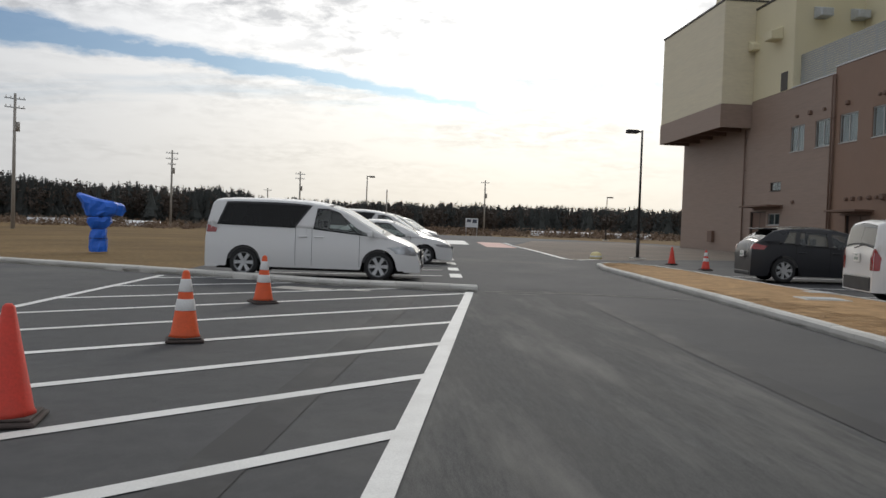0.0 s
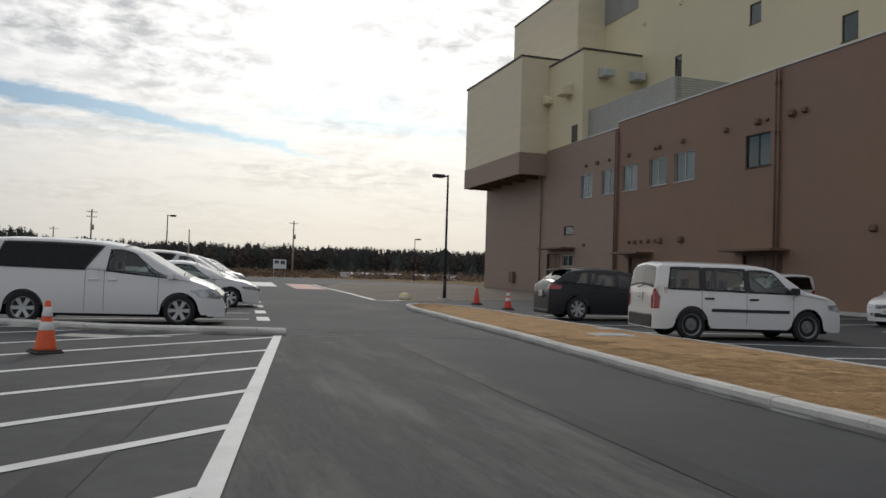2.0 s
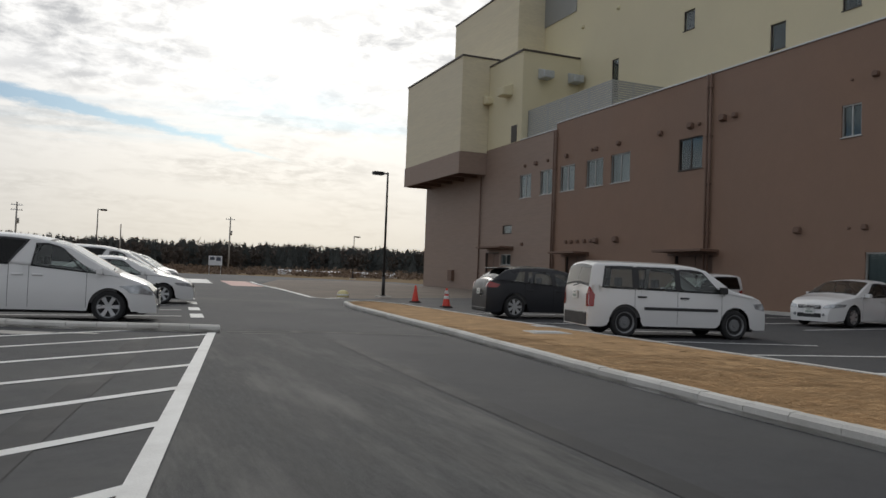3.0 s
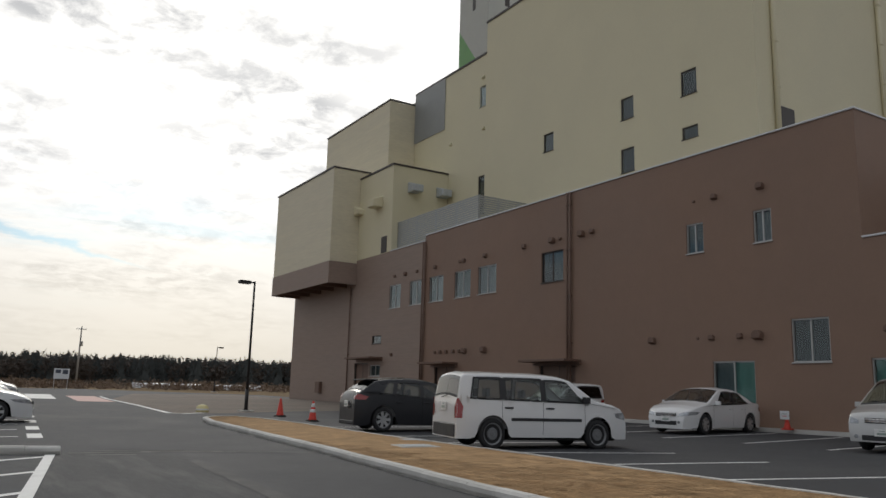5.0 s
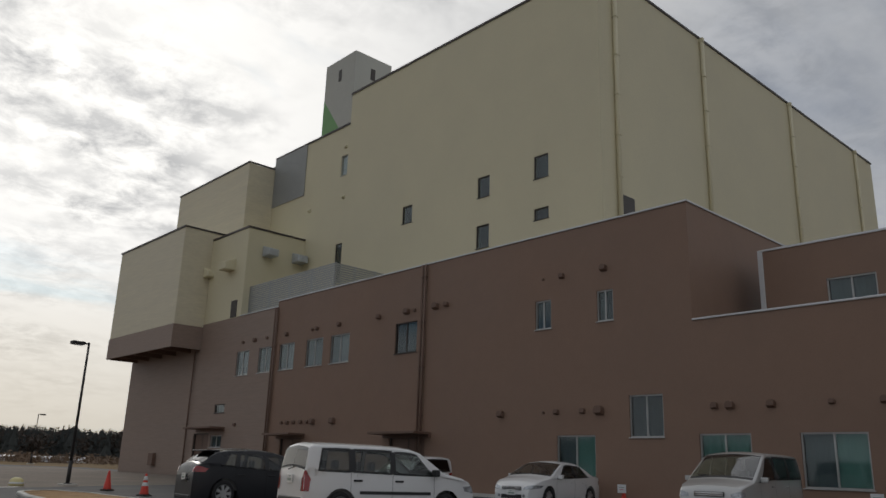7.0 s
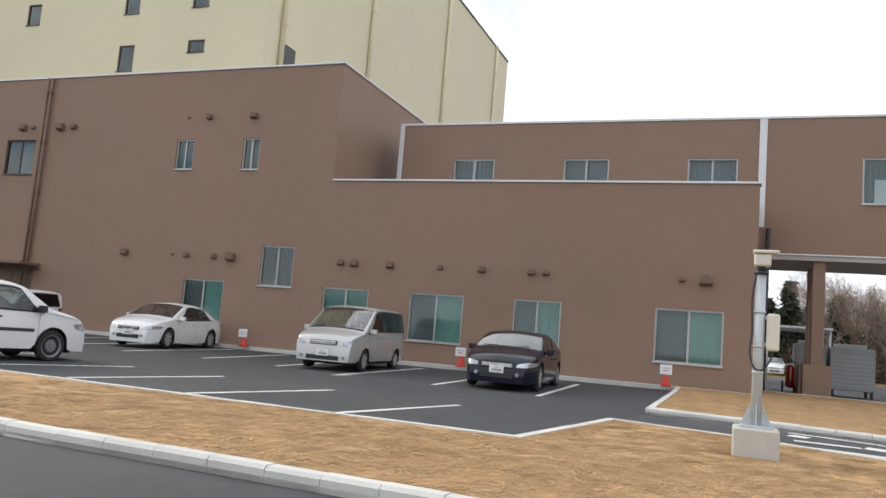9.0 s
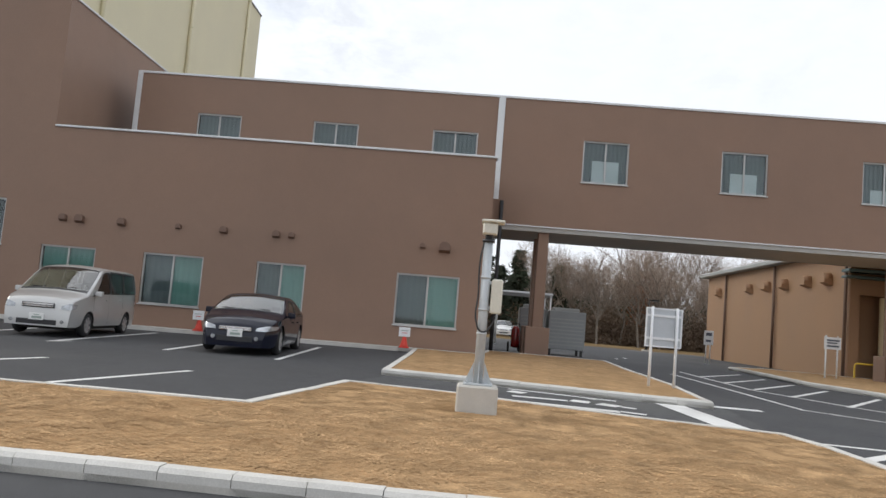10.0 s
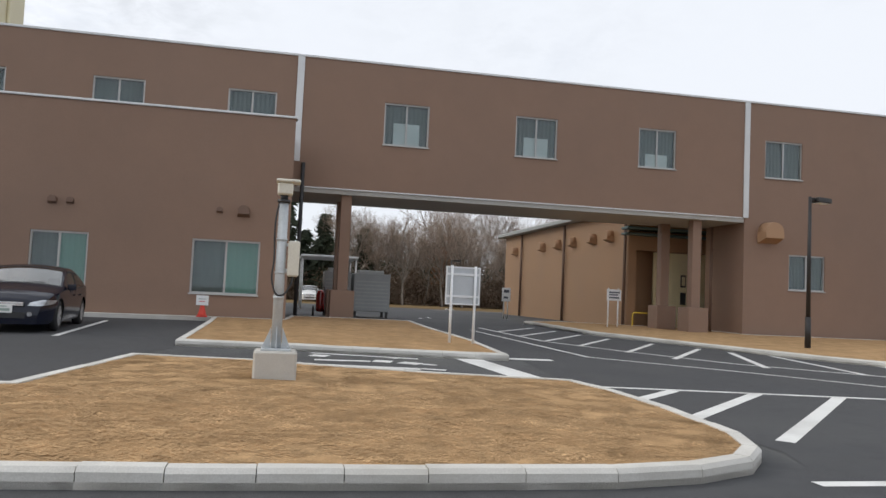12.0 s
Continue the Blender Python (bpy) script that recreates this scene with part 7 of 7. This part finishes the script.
for row, (x0, n) in enumerate(((82, 10), (89, 12), (97, 12))):
    for i in range(n):
        spots.append((x0 + rnd.uniform(-3, 3), -8.0 - i * (x0 / 72) * 2.0 + rnd.uniform(-0.8, 0.8), rnd.uniform(0.78, 1.1) * (1 + 0.07 * row)))
for x, y, s in spots:
    wm, tm = TREES[rnd.randrange(4)]
    t = thing("bare_tree", "leafless grey-brown deciduous tree in winter", "tree", Matrix.Translation((x, y, gz(x, y) - 0.1)) @ Matrix.Rotation(rnd.uniform(0, 6.28), 4, "Z") @ Matrix.Scale(s, 4), "bare trees beyond the bridge")
    for nm, me in (("trunk", wm), ("crown", tm)):
        o = new(nm, me)
        o.parent = t


def conifer(label, x, y, h, r, seed):
    rn = np.random.default_rng(seed)
    t = thing("conifer", label, "tree", Matrix.Translation((x, y, gz(x, y) - 0.1)), "conifers beyond the bridge")
    bm = B()
    tube(bm, (0, 0, 0), (0, 0, h * 0.96), h * 0.018, 0.02, 8)
    part("trunk", bm, M["bark"], t)
    vs, fs = [], []
    for _ in range(int(750 * h / 9)):
        f = rn.random() ** 0.75
        z = h * (0.12 + 0.88 * f)
        rr = r * (1 - f) ** 0.75 * rn.uniform(0.25, 1.0) * (0.8 + 0.3 * math.sin(f * 23))
        a = rn.uniform(0, 6.283)
        c = np.array((rr * math.cos(a), rr * math.sin(a), z))
        out = np.array((math.cos(a), math.sin(a), -0.35))
        side = np.array((-math.sin(a), math.cos(a), 0)) * rn.uniform(0.12, 0.3)
        tip = out * rn.uniform(0.35, 0.8) + rn.normal(size=3) * 0.12
        i = len(vs)
        vs.extend([tuple(c - side), tuple(c + side), tuple(c + tip), tuple(c + tip * 0.4 + np.array((0, 0, 0.2)))])
        fs.extend([(i, i + 1, i + 2), (i, i + 3, i + 2), (i + 1, i + 3, i + 2)])
    me = bpy.data.meshes.new("crown")
    me.from_pydata(vs, [], fs)
    me.materials.append(M["conifer"])
    o = new("crown", me)
    o.parent = t


for i, (x, y, h, r) in enumerate(((84, -0.6, 12.0, 1.9), (84, -4.5, 9.2, 1.8), (85, -8.9, 8.1, 1.7), (87, -2.6, 7.6, 1.9), (87, -6.6, 7.2, 1.8), (88, -4.2, 6.6, 1.8), (94, -21, 8.5, 1.8))):
    conifer("dark green conifer at the wood's edge", x, y, h, r, 30 + i)
v1, f1 = [], []
for k in range(700):
    x, y = STUFF.uniform(83, 100), STUFF.uniform(-40, 6)
    fluff_into(v1, f1, x, y, gz(x, y) - 0.8, STUFF.uniform(1.2, 5.5), STUFF.uniform(0.9, 2.2), 240, size=0.13)
stuff("undergrowth", v1, f1, M["scrub"], "tangled brown undergrowth beneath the bare trees", "undergrowth")
v1, f1 = [], []
for x, y, h in ((86, -17.5, 8.0), (89, -19.2, 7.0)):
    fluff_into(v1, f1, x, y, gz(x, y) + 0.6, h, 2.1, 900, size=0.13)
stuff("rust_leaves", v1, f1, M["rust_leaf"], "rust-brown dead leaves still on a tree", "leaves")
v1, f1, v2, f2 = [], [], [], []
for k in range(330):
    a = STUFF.uniform(radians(-150), radians(-72))
    d = STUFF.uniform(105, 160)
    x, y = -math.sin(a) * d, math.cos(a) * d
    if STUFF.random() < 0.45:
        spire_into(v1, f1, x, y, -0.5, STUFF.uniform(8, 12), STUFF.uniform(2.2, 3.2), 150)
    else:
        fluff_into(v2, f2, x, y, -0.5, STUFF.uniform(8, 12), STUFF.uniform(2.2, 3.6), 420, size=0.24)
stuff("wood_conifers", v1, f1, M["conifer"], "dark conifers in the wood behind the bare trees", "wood")
stuff("wood_bare_trees", v2, f2, M["wood_bare"], "grey-brown bare crowns deep in the wood", "wood")


# ---- turf blades ----
def turf_blades(name, outline, count, label, lift, near=(0, 0)):
    """Matted dry grass: short flat blades lying mostly along one another in tufts."""
    poly = np.array(outline)
    lo, hi = poly.min(0), poly.max(0)
    rn = np.random.default_rng(9)
    p = rn.uniform(lo, hi, (count * 3, 2))
    inside = np.zeros(len(p), bool)
    n = len(poly)
    for i in range(n):
        a, b = poly[i], poly[(i + 1) % n]
        cross = ((a[1] > p[:, 1]) != (b[1] > p[:, 1])) & (p[:, 0] < (b[0] - a[0]) * (p[:, 1] - a[1]) / (b[1] - a[1] + 1e-12) + a[0])
        inside ^= cross
    p = p[inside][:count]
    away = np.hypot(p[:, 0] - near[0], p[:, 1] - near[1])
    clump = np.sin(p[:, 0] * 7 + 2 * np.sin(p[:, 1] * 3)) + np.sin(p[:, 1] * 8.3 + 2 * np.sin(p[:, 0] * 4.1))
    lie = clump * 1.6 + rn.normal(0, 1.1, len(p))
    length = rn.uniform(0.02, 0.055, len(p)) * (1 + 0.15 * clump)
    width = 0.0035 + 0.0008 * away
    rise = rn.uniform(-0.01, 0.05, len(p))
    d = np.stack([np.cos(lie), np.sin(lie)], 1)
    s = np.stack([-d[:, 1], d[:, 0]], 1) * width[:, None]
    z = np.array([gz(x, y) + hump(x, y) for x, y in p]) + lift + 0.002
    v = np.empty((len(p), 3, 3))
    v[:, 0, :2], v[:, 1, :2], v[:, 2, :2] = p - s, p + s, p + d * length[:, None] * 0.8
    v[:, 0, 2] = v[:, 1, 2] = z
    v[:, 2, 2] = z + length * rise + 0.0008
    return stuff(name, v.reshape(-1, 3).tolist(), np.arange(len(p) * 3).reshape(-1, 3).tolist(), M["blade"], label, "grass")


turf_blades("dry_grass", BEDS["verge"], 230000, "dry straw-coloured matted grass on the verge", verge_rise - 0.0125)
turf_blades("dry_grass", BEDS["corner_verge"], 30000, "dry straw-coloured grass beside the bridge", corner_rise - 0.0125)


# ---- kerb stones, laid last ----
lay_kerbs(verge, verge_stones, verge_rise)
lay_kerbs(corner, corner_stones, corner_rise)
lay_kerbs(south, south_stones, south_rise)
lay_kerbs(long_kerb, long_stones, 0.13)
